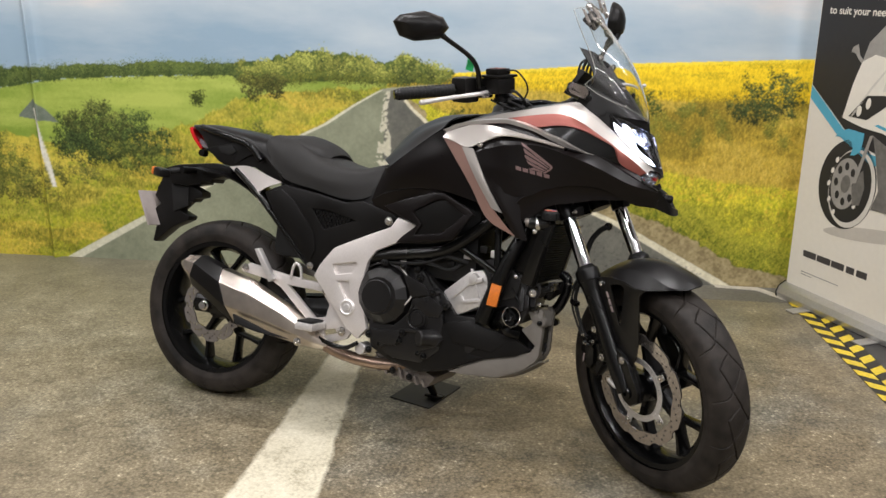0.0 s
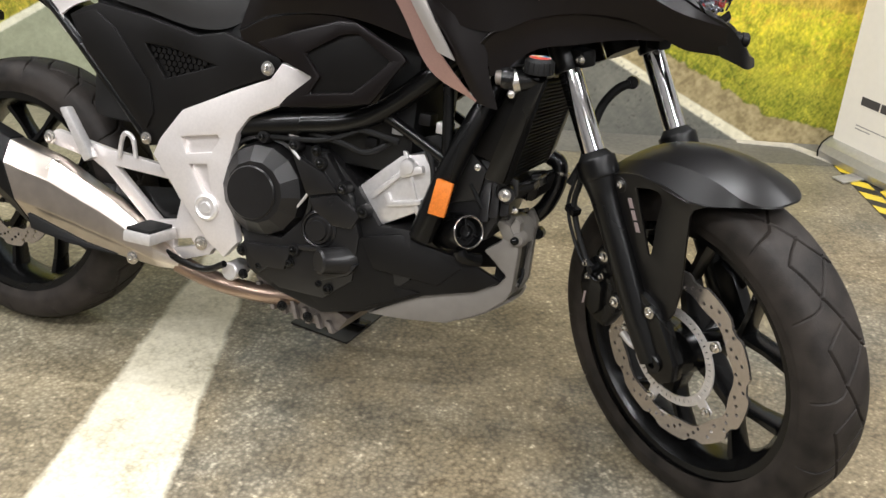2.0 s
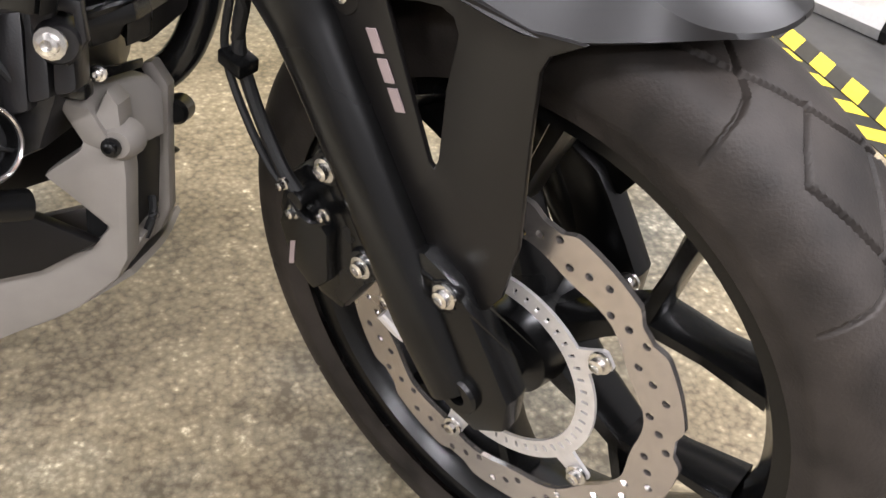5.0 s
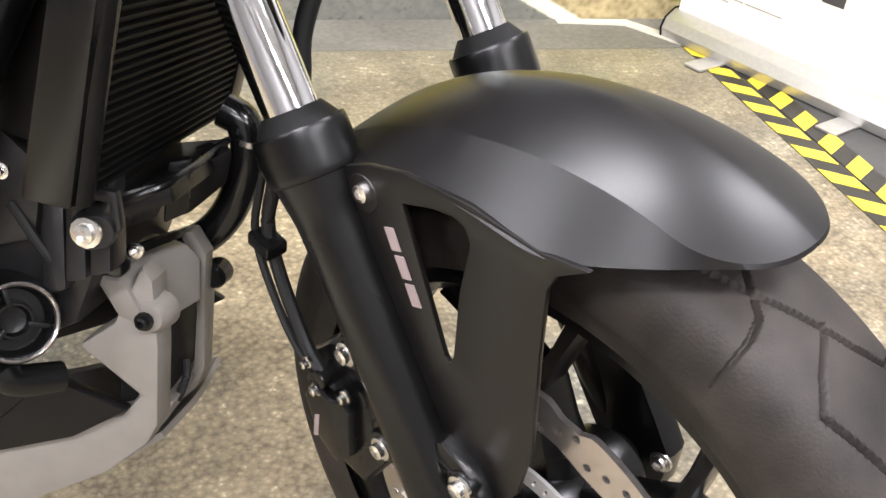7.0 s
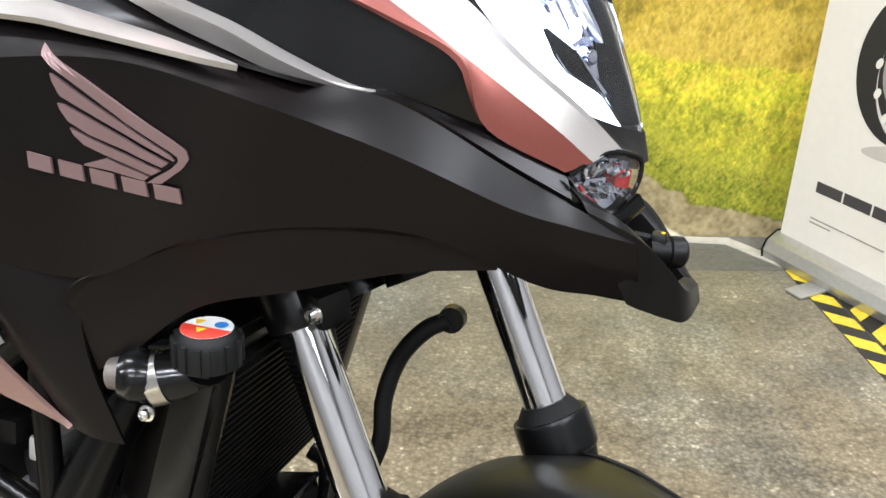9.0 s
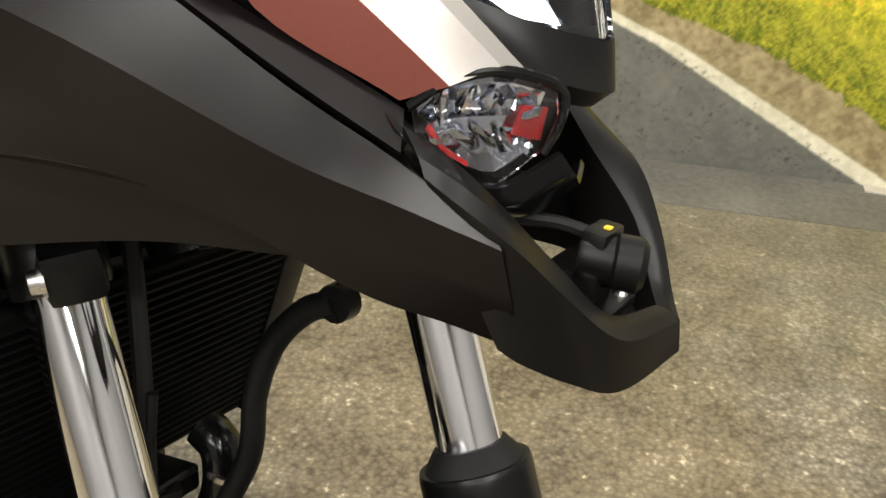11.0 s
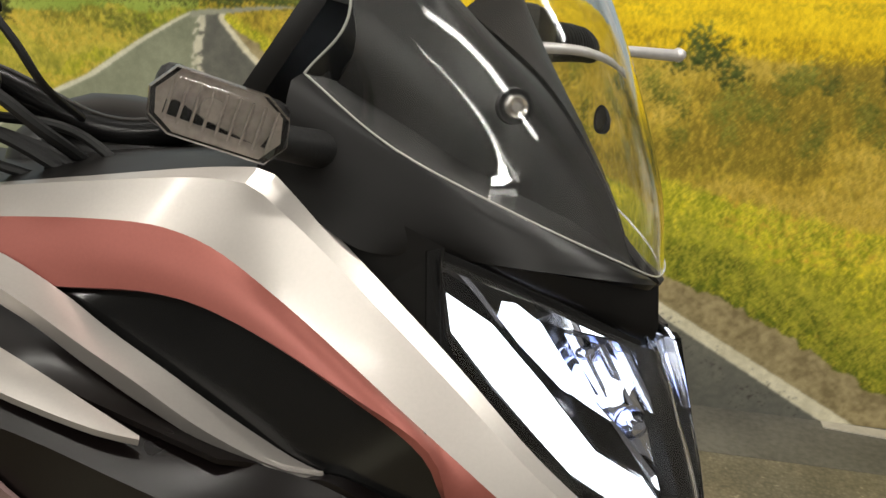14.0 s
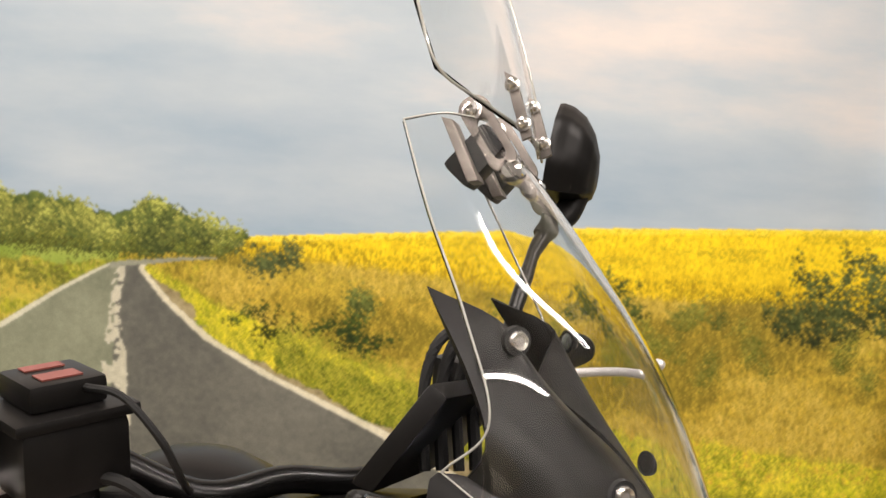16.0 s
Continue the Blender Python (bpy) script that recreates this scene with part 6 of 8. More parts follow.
deflector = part("screen_deflector", loft([[(1.199, -0.090, 1.408), (1.222, -0.045, 1.395), (1.238, 0, 1.388), (1.242, 0.04, 1.384), (1.237, 0.080, 1.380)], [(1.176, -0.090, 1.458), (1.198, -0.045, 1.452), (1.214, 0, 1.448), (1.222, 0.04, 1.443), (1.222, 0.080, 1.440)],
                                           [(1.145, -0.085, 1.53), (1.165, -0.042, 1.535), (1.178, 0, 1.537), (1.186, 0.04, 1.532), (1.188, 0.080, 1.525)]], 26, 14, 0.0035), SCREEN, bike, "clear add-on wind deflector on steel arms")
deflector.visible_shadow = False
# added pale rod that imitates light caught by the deflector's edge
part("polished_edge", tube([(1.145, -0.085, 1.53), (1.176, -0.090, 1.458), (1.199, -0.090, 1.408), (1.222, -0.045, 1.395), (1.238, 0, 1.388), (1.242, 0.04, 1.384), (1.237, 0.080, 1.380), (1.222, 0.080, 1.440), (1.188, 0.080, 1.525)], 0.0011, 60, 8), EDGE_GLINT, deflector, "thin pale rod standing in for the highlight on the deflector edge")


def slot_ring(xa, za, xb, zb, r, n=8):
    """The outline of a bar with round ends."""
    a = math.atan2(zb - za, xb - xa)
    return [(xb + r * math.cos(a + q), zb + r * math.sin(a + q)) for q in np.linspace(-math.pi / 2, math.pi / 2, n)] + [(xa + r * math.cos(a + q), za + r * math.sin(a + q)) for q in np.linspace(math.pi / 2, 1.5 * math.pi, n)]


for y in (-0.030, 0.040):
    part("arm", plate([slot_ring(1.209, 1.392, 1.234, 1.360, 0.0115), slot_ring(1.217, 1.382, 1.232, 1.3625, 0.0052)], y - 0.003, y + 0.001, 0.0008), SUMP, deflector, "slotted grey metal arm")
    bolt(1.209, y - 0.003, 1.392, 0.006, deflector)
    part("block", box((-0.013, -0.011, -0.024), (0.013, 0.014, 0.018), 0.004, Matrix.Translation((1.215, y + 0.008, 1.362)) @ pose(0, 0, 0, 0, 38, 0)), SOFT, deflector)
    part("clip", slab([(1.188, y - 0.012, 1.384), (1.197, y - 0.012, 1.382), (1.222, y - 0.012, 1.340), (1.214, y - 0.012, 1.338)], (0, 0.018, 0), 0.0012), SUMP, deflector)
    part("strap", plate([[(1.226, 1.424), (1.236, 1.420), (1.253, 1.378), (1.246, 1.374)]], y + 0.004, y + 0.008, 0.0008), SUMP, deflector)
    part("knob", lathe([(0, -0.010), (0.006, -0.010), (0.009, -0.006), (0.009, 0.006), (0, 0.008)], 14, Matrix.Translation((1.242, y + 0.002, 1.350))), BOLT, deflector)
    for x, z in ((1.234, 1.414), (1.246, 1.386)):
        bolt(x, y + 0.004, z, 0.0045, deflector)

# indicators
def rounded_box(lx, ly, lz, at, bevel):
    bm = box((-lx, -ly, -lz), (lx, ly, lz))
    bmesh.ops.bevel(bm, geom=list(bm.edges), offset=bevel, segments=3, affect="EDGES", profile=0.55)
    bm.transform(at)
    return bm


for s, rear in ((-1, 0), (1, 0), (-1, 1), (1, 1)):
    if rear:
        stalk = tube([(-0.165, s * 0.060, 0.768), (-0.185, s * 0.090, 0.764), (-0.205, s * 0.112, 0.758)], [0.014, 0.011, 0.012], 12, 14)
    else:
        stalk = tube([(1.235, s * 0.172, 1.121), (1.246, s * 0.158, 1.117), (1.258, s * 0.138, 1.114), (1.262, s * 0.112, 1.112)], [0.010, 0.009, 0.0095, 0.0105], 16, 14)
    ind = part("indicator", stalk, SOFT, bike, "clear front indicator lamp on a rubber stalk" if not rear else "rear indicator lamp on a rubber stalk")
    if rear:
        hold = Matrix.Translation((-0.222, s * 0.130, 0.752)) @ pose(0, 0, 0, 0, 6, 24 * s)
        part("body", rounded_box(0.030, 0.020, 0.015, hold, 0.008), PLASTIC, ind)
        part("lens", rounded_box(0.008, 0.022, 0.014, hold @ Matrix.Translation((-0.032, 0, 0)), 0.006), AMBER_BACK, ind, "amber rear lens")
        continue
    hold = Matrix.Translation((1.246, s * 0.181, 1.1255)) @ pose(0, 0, 0, 0, 0, 48 * s) @ pose(0, 0, 0, 12 * s)
    part("body", rounded_box(0.009, 0.0325, 0.0155, hold @ Matrix.Translation((-0.008, 0, 0)), 0.008), PLASTIC, ind)
    part("lens", plate([[(-0.034, 0.002), (-0.025, 0.0155), (0.018, 0.0165), (0.031, 0.009), (0.034, -0.004), (0.026, -0.0155), (-0.020, -0.0165), (-0.031, -0.010)]], -0.012, 0.006, 0.005, hold @ pose(0, 0, 0, 0, 0, 90)), CLEAR, ind, "clear six-sided lens")
    part("glow_back", plate([[(0.88 * u, 0.86 * v) for u, v in ((-0.034, 0.002), (-0.025, 0.0155), (0.018, 0.0165), (0.031, 0.009), (0.034, -0.004), (0.026, -0.0155), (-0.020, -0.0165), (-0.031, -0.010))]], -0.001, 0.001, 0, hold @ pose(0, 0, 0, 0, 0, 90)), LAMP_SILVER, ind, "dull silver reflector", smooth=False)
    part("bulb", plate([circle2(-0.004, 0.001, 0.0055, 12)], -0.004, -0.001, 0, hold @ pose(0, 0, 0, 0, 0, 90)), LAMP_SILVER, ind, "small clear bulb", smooth=False)
    for k in range(9):
        part("reflector_rib", box((0.0015, -0.024 + 0.006 * k, -0.010), (0.0042, -0.0225 + 0.006 * k, 0.010), 0.0005, hold), LAMP_SILVER, ind)

# ---- handlebar group ----
STEER = BAR_STEER
BACK = STEER.inverted()
LEFT_BAR = [tuple(BACK @ Vector(p)) for p in ((1.140, 0.055, 1.105), (1.195, 0.12, 1.160), (1.222, 0.25, 1.208), (1.240, 0.385, 1.225))]
bars = part("handlebar", tube([(0.905, -0.400, 1.150), (0.975, -0.270, 1.156), (1.030, -0.150, 1.150), (1.075, -0.070, 1.105), (1.085, 0, 1.100)] + LEFT_BAR, 0.0112, 60, 16), SATIN, bike, "black handlebar turned to the right", steer=True)
for s in (-1, 1):
    ends = [Vector(p) for p in ([(0.900, -0.408, 1.150), (0.978, -0.262, 1.156)] if s < 0 else [BACK @ Vector((1.241, 0.392, 1.226)), BACK @ Vector((1.224, 0.265, 1.210))])]
    along_grip = (ends[1] - ends[0]).normalized()
    part("grip", tube([tuple(ends[0]), tuple((ends[0] + ends[1]) / 2), tuple(ends[1])], [0.0175, 0.0165, 0.0165, 0.0175], 30, 16), SOFT, bars, "ribbed black rubber grip", steer=True)
    for k in range(14):
        u = k / 13
        p = ends[0].lerp(ends[1], 0.05 + 0.88 * u)
        part("rib", tube([p, p + along_grip * 0.006], 0.0186, 3, 16), SOFT, bars, steer=True)
    part("bar_weight", tube([tuple(ends[0] - along_grip * 0.016), tuple(ends[0])], [0.014, 0.018], 4, 16), SATIN, bars, steer=True)
    part("switch_block", box((0.965, s * 0.235 - 0.028, 1.118), (1.030, s * 0.235 + 0.028, 1.192), 0.009, None) if s < 0 else box((-0.026, -0.026, -0.035), (0.026, 0.026, 0.035), 0.009, BACK @ Matrix.Translation((1.222, 0.225, 1.200))), PLASTIC, bars, "black switch housing", steer=True)
    part("lever_clamp", box((1.015, s * 0.195 - 0.02, 1.13), (1.058, s * 0.195 + 0.02, 1.165), 0.007, None if s < 0 else Matrix.Translation((0.05, 0.0, 0.0))), SATIN, bars, steer=True)
    part("lever", tube([(1.058, s * 0.190, 1.147), (1.066, s * 0.25, 1.146), (1.046, s * 0.33, 1.142), (1.032, s * 0.425, 1.136)] if s < 0 else [(1.085, 0.190, 1.147), (1.125, 0.25, 1.144), (1.142, 0.33, 1.137), (1.146, 0.425, 1.124)], [0.0085, 0.0065, 0.006, 0.0065, 0.008] if s < 0 else [0.0065, 0.0052, 0.0046, 0.0046, 0.0055], 30, 12), ALLOY, bars, "silver brake or clutch lever", steer=True)
    part("lever_ball", lathe([(0, -0.009), (0.006, -0.007), (0.0085, 0), (0.006, 0.007), (0, 0.009)], 14, Matrix.Translation((1.031, -0.430, 1.136) if s < 0 else (1.146, 0.430, 1.124)) @ Matrix.Scale(1.0 if s < 0 else 0.8, 4)), ALLOY, bars, steer=True)
    # mirrors
    if s > 0:
        break
    mirror = part("mirror", tube([(1.040, s * 0.215, 1.160), (1.046, s * 0.228, 1.215), (1.050, s * 0.262, 1.255), (1.040, s * 0.335, 1.305), (1.035, s * 0.352, 1.318)], [0.009, 0.0075, 0.007, 0.007, 0.009], 30, 12), SATIN, bike, "black rear-view mirror on a stem", steer=True)
    face = [(0.318, 1.338), (0.338, 1.368), (0.395, 1.386), (0.470, 1.378), (0.492, 1.362), (0.474, 1.322), (0.430, 1.306), (0.350, 1.308)]
    shell = bmesh.new()
    rings = []
    for grow, dx in ((1.0, 0.0), (1.03, 0.008), (0.97, 0.022), (0.75, 0.040), (0.35, 0.052)):
        cy, cz = 0.405, 1.345
        rings.append([shell.verts.new((1.000 + dx + 0.10 * (0.405 - y) * 1.0, s * (cy + (y - cy) * grow), cz + (z - cz) * grow)) for y, z in face])
    for r0, r1 in zip(rings, rings[1:]):
        for k in range(8):
            shell.faces.new((r0[k], r0[(k + 1) % 8], r1[(k + 1) % 8], r1[k]))
    shell.faces.new(rings[-1])
    bmesh.ops.subdivide_edges(shell, edges=list(shell.edges), cuts=2, smooth=0.6, use_grid_fill=True)
    part("housing", shell, PLASTIC, mirror, steer=True, crease=50)
    glass = bmesh.new()
    gv = [glass.verts.new((0.9985 + 0.10 * (0.405 - y), s * (0.405 + (y - 0.405) * 0.95), 1.345 + (z - 1.345) * 0.93)) for y, z in face]
    glass.faces.new(gv)
    part("glass", glass, MIRROR_GLASS, mirror, steer=True, smooth=False)
# the left mirror, seen nearly edge-on
mirror = part("mirror", tube([(1.205, 0.165, 1.195), (1.200, 0.200, 1.240), (1.200, 0.235, 1.285), (1.203, 0.262, 1.318), (1.214, 0.292, 1.352)], [0.009, 0.0075, 0.0075, 0.0075, 0.010], 30, 12), SATIN, bike, "black rear-view mirror on a stem")
part("ball_joint", tube([(1.206, 0.280, 1.338), (1.219, 0.300, 1.362), (1.226, 0.310, 1.384)], [0.0105, 0.0145, 0.0135], 10, 16), PLASTIC, mirror)
SIDE_ON = Matrix.Translation((1.199, 0.315, 1.426)) @ pose(0, 0, 0, 0, 4, 9)
face = [(-0.062, -0.046), (-0.072, -0.014), (-0.060, 0.026), (-0.026, 0.050), (0.024, 0.056), (0.062, 0.044), (0.074, 0.008), (0.060, -0.036), (0.010, -0.052)]
shell, rings = bmesh.new(), []
for grow, dx, low in ((1.0, -0.006, 0.0), (1.025, -0.001, 0.0), (1.0, 0.010, -0.001), (0.90, 0.024, -0.004), (0.72, 0.036, -0.010), (0.45, 0.0445, -0.017), (0.16, 0.047, -0.021)):
    rings.append([shell.verts.new((dx, y * grow, z * grow + low)) for y, z in face])
for r0, r1 in zip(rings, rings[1:]):
    for k in range(9):
        shell.faces.new((r0[k], r0[(k + 1) % 9], r1[(k + 1) % 9], r1[k]))
shell.faces.new(rings[-1])
bmesh.ops.subdivide_edges(shell, edges=list(shell.edges), cuts=2, smooth=0.6, use_grid_fill=True)
shell.transform(SIDE_ON)
part("housing", shell, PLASTIC, mirror, crease=50)
glass = bmesh.new()
glass.faces.new([glass.verts.new((-0.0035, y * 0.95, z * 0.95)) for y, z in face])
glass.transform(SIDE_ON)
part("glass", glass, MIRROR_GLASS, mirror, smooth=False)
part("green_tag", box((-0.012, -0.001, -0.02), (0.012, 0.001, 0.02), 0, Matrix.Translation((1.035, -0.245, 1.232)) @ pose(0, 0, 0, 0, 15, 20)), GREEN_TAG, bars, "small green tag", steer=True)
reservoir = part("brake_reservoir", box((1.035, -0.205, 1.1430), (1.110, -0.135, 1.1900), 0.007), PLASTIC, bike, "black brake fluid reservoir", steer=True)
part("cap", box((1.030, -0.210, 1.1900), (1.115, -0.130, 1.1980), 0.003), PLASTIC, reservoir, steer=True)
part("remote", box((1.045, -0.195, 1.1980), (1.100, -0.145, 1.2160), 0.004), PLASTIC, reservoir, steer=True)
part("button", box((1.052, -0.184, 1.2162), (1.064, -0.158, 1.2172)), RED, reservoir, steer=True)
part("button", box((1.076, -0.184, 1.2162), (1.092, -0.158, 1.2172)), RED, reservoir, steer=True)
part("lead", tube([(1.100, -0.160, 1.210), (1.130, -0.150, 1.208), (1.150, -0.135, 1.180), (1.145, -0.120, 1.150), (1.10, -0.09, 1.12)], 0.0026, 30, 8), SOFT, reservoir, steer=True)
for k in range(4):
    part("cable", tube([(1.060, -0.19 + 0.012 * k, 1.125), (1.090 + 0.006 * k, -0.16 + 0.02 * k, 1.105 + 0.010 * (k % 2)), (1.12 + 0.01 * k, -0.11 + 0.014 * k, 1.082), (1.16, -0.06 + 0.012 * k, 1.062)], 0.0035 + 0.0008 * (k % 3), 24, 8), SOFT, bars, steer=True)
part("cable", tube([(1.070, -0.170, 1.140), (1.115, -0.150, 1.150), (1.130, -0.120, 1.120), (1.110, -0.085, 1.085)], 0.0042, 24, 8), SOFT, bars, steer=True)
part("joint", box((1.068, -0.182, 1.118), (1.094, -0.150, 1.142), 0.005), SATIN, bars, steer=True)
part("pinch_bolt", lathe([(0, 0), (0.006, 0), (0.006, 0.02), (0, 0.02)], 12, Matrix.Translation((1.075, -0.215, 1.140)) @ pose(0, 0, 0, 0, 0, 180)), BOLT, bars, steer=True)
part("dash_unit", slab([(1.175, -0.09, 1.126), (1.222, -0.09, 1.200), (1.236, -0.09, 1.192), (1.192, -0.09, 1.122)], (0, 0.18, 0), 0.004), PLASTIC, bike, "slim black dashboard behind the screen")
for k in range(4):
    u = 0.008 * k
    part("loom", tube([(1.212 + u, -0.045 + 0.015 * k, 1.135), (1.202 + u, -0.040 + 0.015 * k, 1.185), (1.205 + u, -0.034 + 0.014 * k, 1.222), (1.222 + 0.5 * u, -0.025 + 0.012 * k, 1.236), (1.240 + 0.2 * u, -0.020 + 0.012 * k, 1.218), (1.246, -0.018 + 0.012 * k, 1.180)], 0.0042 + 0.0008 * (k % 2), 30, 8), SOFT, bike)
hump = lathe([(0, 0.055), (0.030, 0.052), (0.058, 0.040), (0.078, 0.016), (0.088, -0.03), (0, -0.03)], 36, Matrix.Translation((1.012, 0, 1.058)) @ pose(0, 0, 0, 90, 0, 0) @ Matrix.Diagonal((0.95, 1.0, 1.1, 1)))
part("key_cover", hump, PLASTIC, bike, "rounded black cover behind the handlebar", crease=60)

# ---- seat and tail ----
seat = part("seat", loft([[(0.200, -0.140, 0.878), (0.276, -0.146, 0.785), (0.408, -0.150, 0.756), (0.525, -0.142, 0.737), (0.600, -0.120, 0.760), (0.662, -0.100, 0.850)],
                          [(0.205, -0.128, 0.905), (0.290, -0.142, 0.855), (0.410, -0.150, 0.805), (0.530, -0.138, 0.797), (0.610, -0.105, 0.820), (0.660, -0.088, 0.866)],
                          [(0.210, -0.090, 0.921), (0.300, -0.108, 0.905), (0.410, -0.118, 0.853), (0.530, -0.110, 0.836), (0.610, -0.082, 0.856), (0.655, -0.070, 0.874)],
                          [(0.215, 0, 0.925), (0.310, 0, 0.920), (0.415, 0, 0.866), (0.530, 0, 0.842), (0.610, 0, 0.862), (0.650, 0, 0.878)],
                          [(0.210, 0.090, 0.921), (0.300, 0.108, 0.905), (0.410, 0.118, 0.853), (0.530, 0.110, 0.836), (0.610, 0.082, 0.856), (0.655, 0.070, 0.874)],
                          [(0.205, 0.128, 0.905), (0.290, 0.142, 0.855), (0.410, 0.150, 0.805), (0.530, 0.138, 0.797), (0.610, 0.105, 0.820), (0.660, 0.088, 0.866)],
                          [(0.200, 0.140, 0.878), (0.276, 0.146, 0.785), (0.408, 0.150, 0.756), (0.525, 0.142, 0.737), (0.600, 0.120, 0.760), (0.662, 0.100, 0.850)]], 36, 37, 0.01), VINYL, bike, "black vinyl rider seat", crease=60)
part("pillion_pad", loft([[(0.215, -0.10, 0.880), (0.300, -0.118, 0.862), (0.385, -0.11, 0.842), (0.415, -0.08, 0.852)], [(0.212, -0.088, 0.910), (0.300, -0.102, 0.908), (0.380, -0.092, 0.888), (0.416, -0.068, 0.868)], [(0.212, 0, 0.928), (0.300, 0, 0.932), (0.375, 0, 0.912), (0.418, 0, 0.878)],
                          [(0.212, 0.088, 0.910), (0.300, 0.102, 0.908), (0.380, 0.092, 0.888), (0.416, 0.068, 0.868)], [(0.215, 0.10, 0.880), (0.300, 0.118, 0.862), (0.385, 0.11, 0.842), (0.415, 0.08, 0.852)]], 22, 25, 0.008), VINYL, seat)
tail = part("tail_cowl", loft([[(-0.120, -0.062, 0.900), (-0.050, -0.090, 0.838), (0.044, -0.118, 0.802), (0.170, -0.135, 0.850), (0.285, -0.148, 0.770)],
                               [(-0.150, -0.060, 0.918), (-0.060, -0.088, 0.890), (0.040, -0.112, 0.872), (0.150, -0.130, 0.878), (0.270, -0.146, 0.800)],
                               [(-0.168, -0.045, 0.930), (-0.070, -0.068, 0.930), (0.026, -0.088, 0.922), (0.120, -0.100, 0.912), (0.215, -0.118, 0.892)],
                               [(-0.175, 0, 0.934), (-0.070, 0, 0.938), (0.026, 0, 0.932), (0.120, 0, 0.922), (0.220, 0, 0.905)],
                               [(-0.168, 0.045, 0.930), (-0.070, 0.068, 0.930), (0.026, 0.088, 0.922), (0.120, 0.100, 0.912), (0.215, 0.118, 0.892)],
                               [(-0.150, 0.060, 0.918), (-0.060, 0.088, 0.890), (0.040, 0.112, 0.872), (0.150, 0.130, 0.878), (0.270, 0.146, 0.800)],
                               [(-0.120, 0.062, 0.900), (-0.050, 0.090, 0.838), (0.044, 0.118, 0.802), (0.170, 0.135, 0.850), (0.285, 0.148, 0.770)]], 36, 31, 0.005), PLASTIC, bike, "black plastic tail cowl with a grab rail", crease=60)
for s in (-1, 1):
    part("grab_rail", tube([(-0.11, s * 0.072, 0.925), (-0.03, s * 0.108, 0.912), (0.06, s * 0.128, 0.895), (0.14, s * 0.140, 0.875), (0.185, s * 0.138, 0.83)], [0.010, 0.012, 0.012, 0.010], 24, 12), SATIN, tail)
for s in (-1, 1):
    part("tail_side", plate([[(-0.060, 0.850), (0.060, 0.880), (0.150, 0.885), (0.225, 0.850), (0.290, 0.790), (0.300, 0.758), (0.215, 0.778), (0.150, 0.806), (0.085, 0.798), (0.050, 0.800)]], s * 0.108, s * 0.122, 0.005), PLASTIC, tail)
    part("tail_recess", plate([[(0.000, 0.862), (0.055, 0.872), (0.078, 0.852), (0.052, 0.836), (0.012, 0.842)]], s * 0.120, s * 0.126, 0.003), SOFT, tail)
part("tail_light", loft([[(-0.178, -0.045, 0.924), (-0.182, 0, 0.926), (-0.178, 0.045, 0.924)], [(-0.155, -0.050, 0.892), (-0.162, 0, 0.892), (-0.155, 0.050, 0.892)], [(-0.122, -0.048, 0.856), (-0.130, 0, 0.855), (-0.122, 0.048, 0.856)]], 14, 8, 0.012), RED_LENS, tail, "red tail light")
both("grey_side_strip", [[(0.054, 0.124, 0.799), (0.133, 0.130, 0.807), (0.205, 0.136, 0.786), (0.276, 0.142, 0.766)], [(0.100, 0.126, 0.765), (0.150, 0.132, 0.758), (0.190, 0.136, 0.745), (0.225, 0.140, 0.748)], [(0.150, 0.128, 0.731), (0.165, 0.132, 0.726), (0.178, 0.135, 0.724), (0.190, 0.138, 0.727)]], SILVER, 16, 8, 0.004, label="silver strip below the tail")
both("grey_side_tip", [[(0.150, 0.130, 0.733), (0.185, 0.138, 0.727)], [(0.194, 0.134, 0.690), (0.214, 0.138, 0.687)]], SILVER, 6, 5, 0.004)
hanger = part("plate_hanger", plate([[(-0.300, 0.764), (-0.221, 0.786), (-0.075, 0.804), (0.010, 0.796), (0.002, 0.767), (-0.073, 0.747), (-0.079, 0.732), (-0.118, 0.736), (-0.122, 0.724), (-0.176, 0.712), (-0.249, 0.715), (-0.262, 0.741), (-0.300, 0.744)]], -0.040, 0.040, 0.006), PLASTIC, bike, "ragged black plastic hanger for the number plate")
part("lower_hanger", plate([[(-0.320, 0.694), (-0.300, 0.735), (-0.249, 0.740), (-0.180, 0.740), (-0.176, 0.714), (-0.121, 0.696), (-0.119, 0.677), (-0.150, 0.668), (-0.158, 0.656), (-0.182, 0.654), (-0.216, 0.622), (-0.168, 0.604), (-0.174, 0.589), (-0.241, 0.556), (-0.309, 0.496), (-0.320, 0.498), (-0.309, 0.563), (-0.348, 0.594), (-0.301, 0.637), (-0.328, 0.663)]], -0.026, 0.026, 0.005), PLASTIC, hanger)
part("flap", slab([(-0.258, -0.030, 0.712), (-0.180, -0.030, 0.710), (-0.172, -0.034, 0.640), (-0.236, -0.034, 0.612)], (0, 0.020, 0), 0.006), SOFT, hanger)
part("arm", tube([(-0.16, -0.10, 0.768), (-0.15, 0, 0.770), (-0.16, 0.10, 0.768)], 0.012, 8, 12), PLASTIC, hanger)
part("number_plate", box((-0.006, -0.088, -0.066), (0.0, 0.088, 0.066), 0.001, Matrix.Translation((-0.322, 0, 0.618)) @ pose(0, 0, 0, 0, -26, 0)), PLATE_PALE, hanger, "blank pale plate")
part("plate_lamp", lathe([(0, -0.012), (0.012, -0.012), (0.014, 0.012), (0, 0.014)], 14, Matrix.Translation((-0.13, -0.03, 0.835))), PLASTIC, hanger)

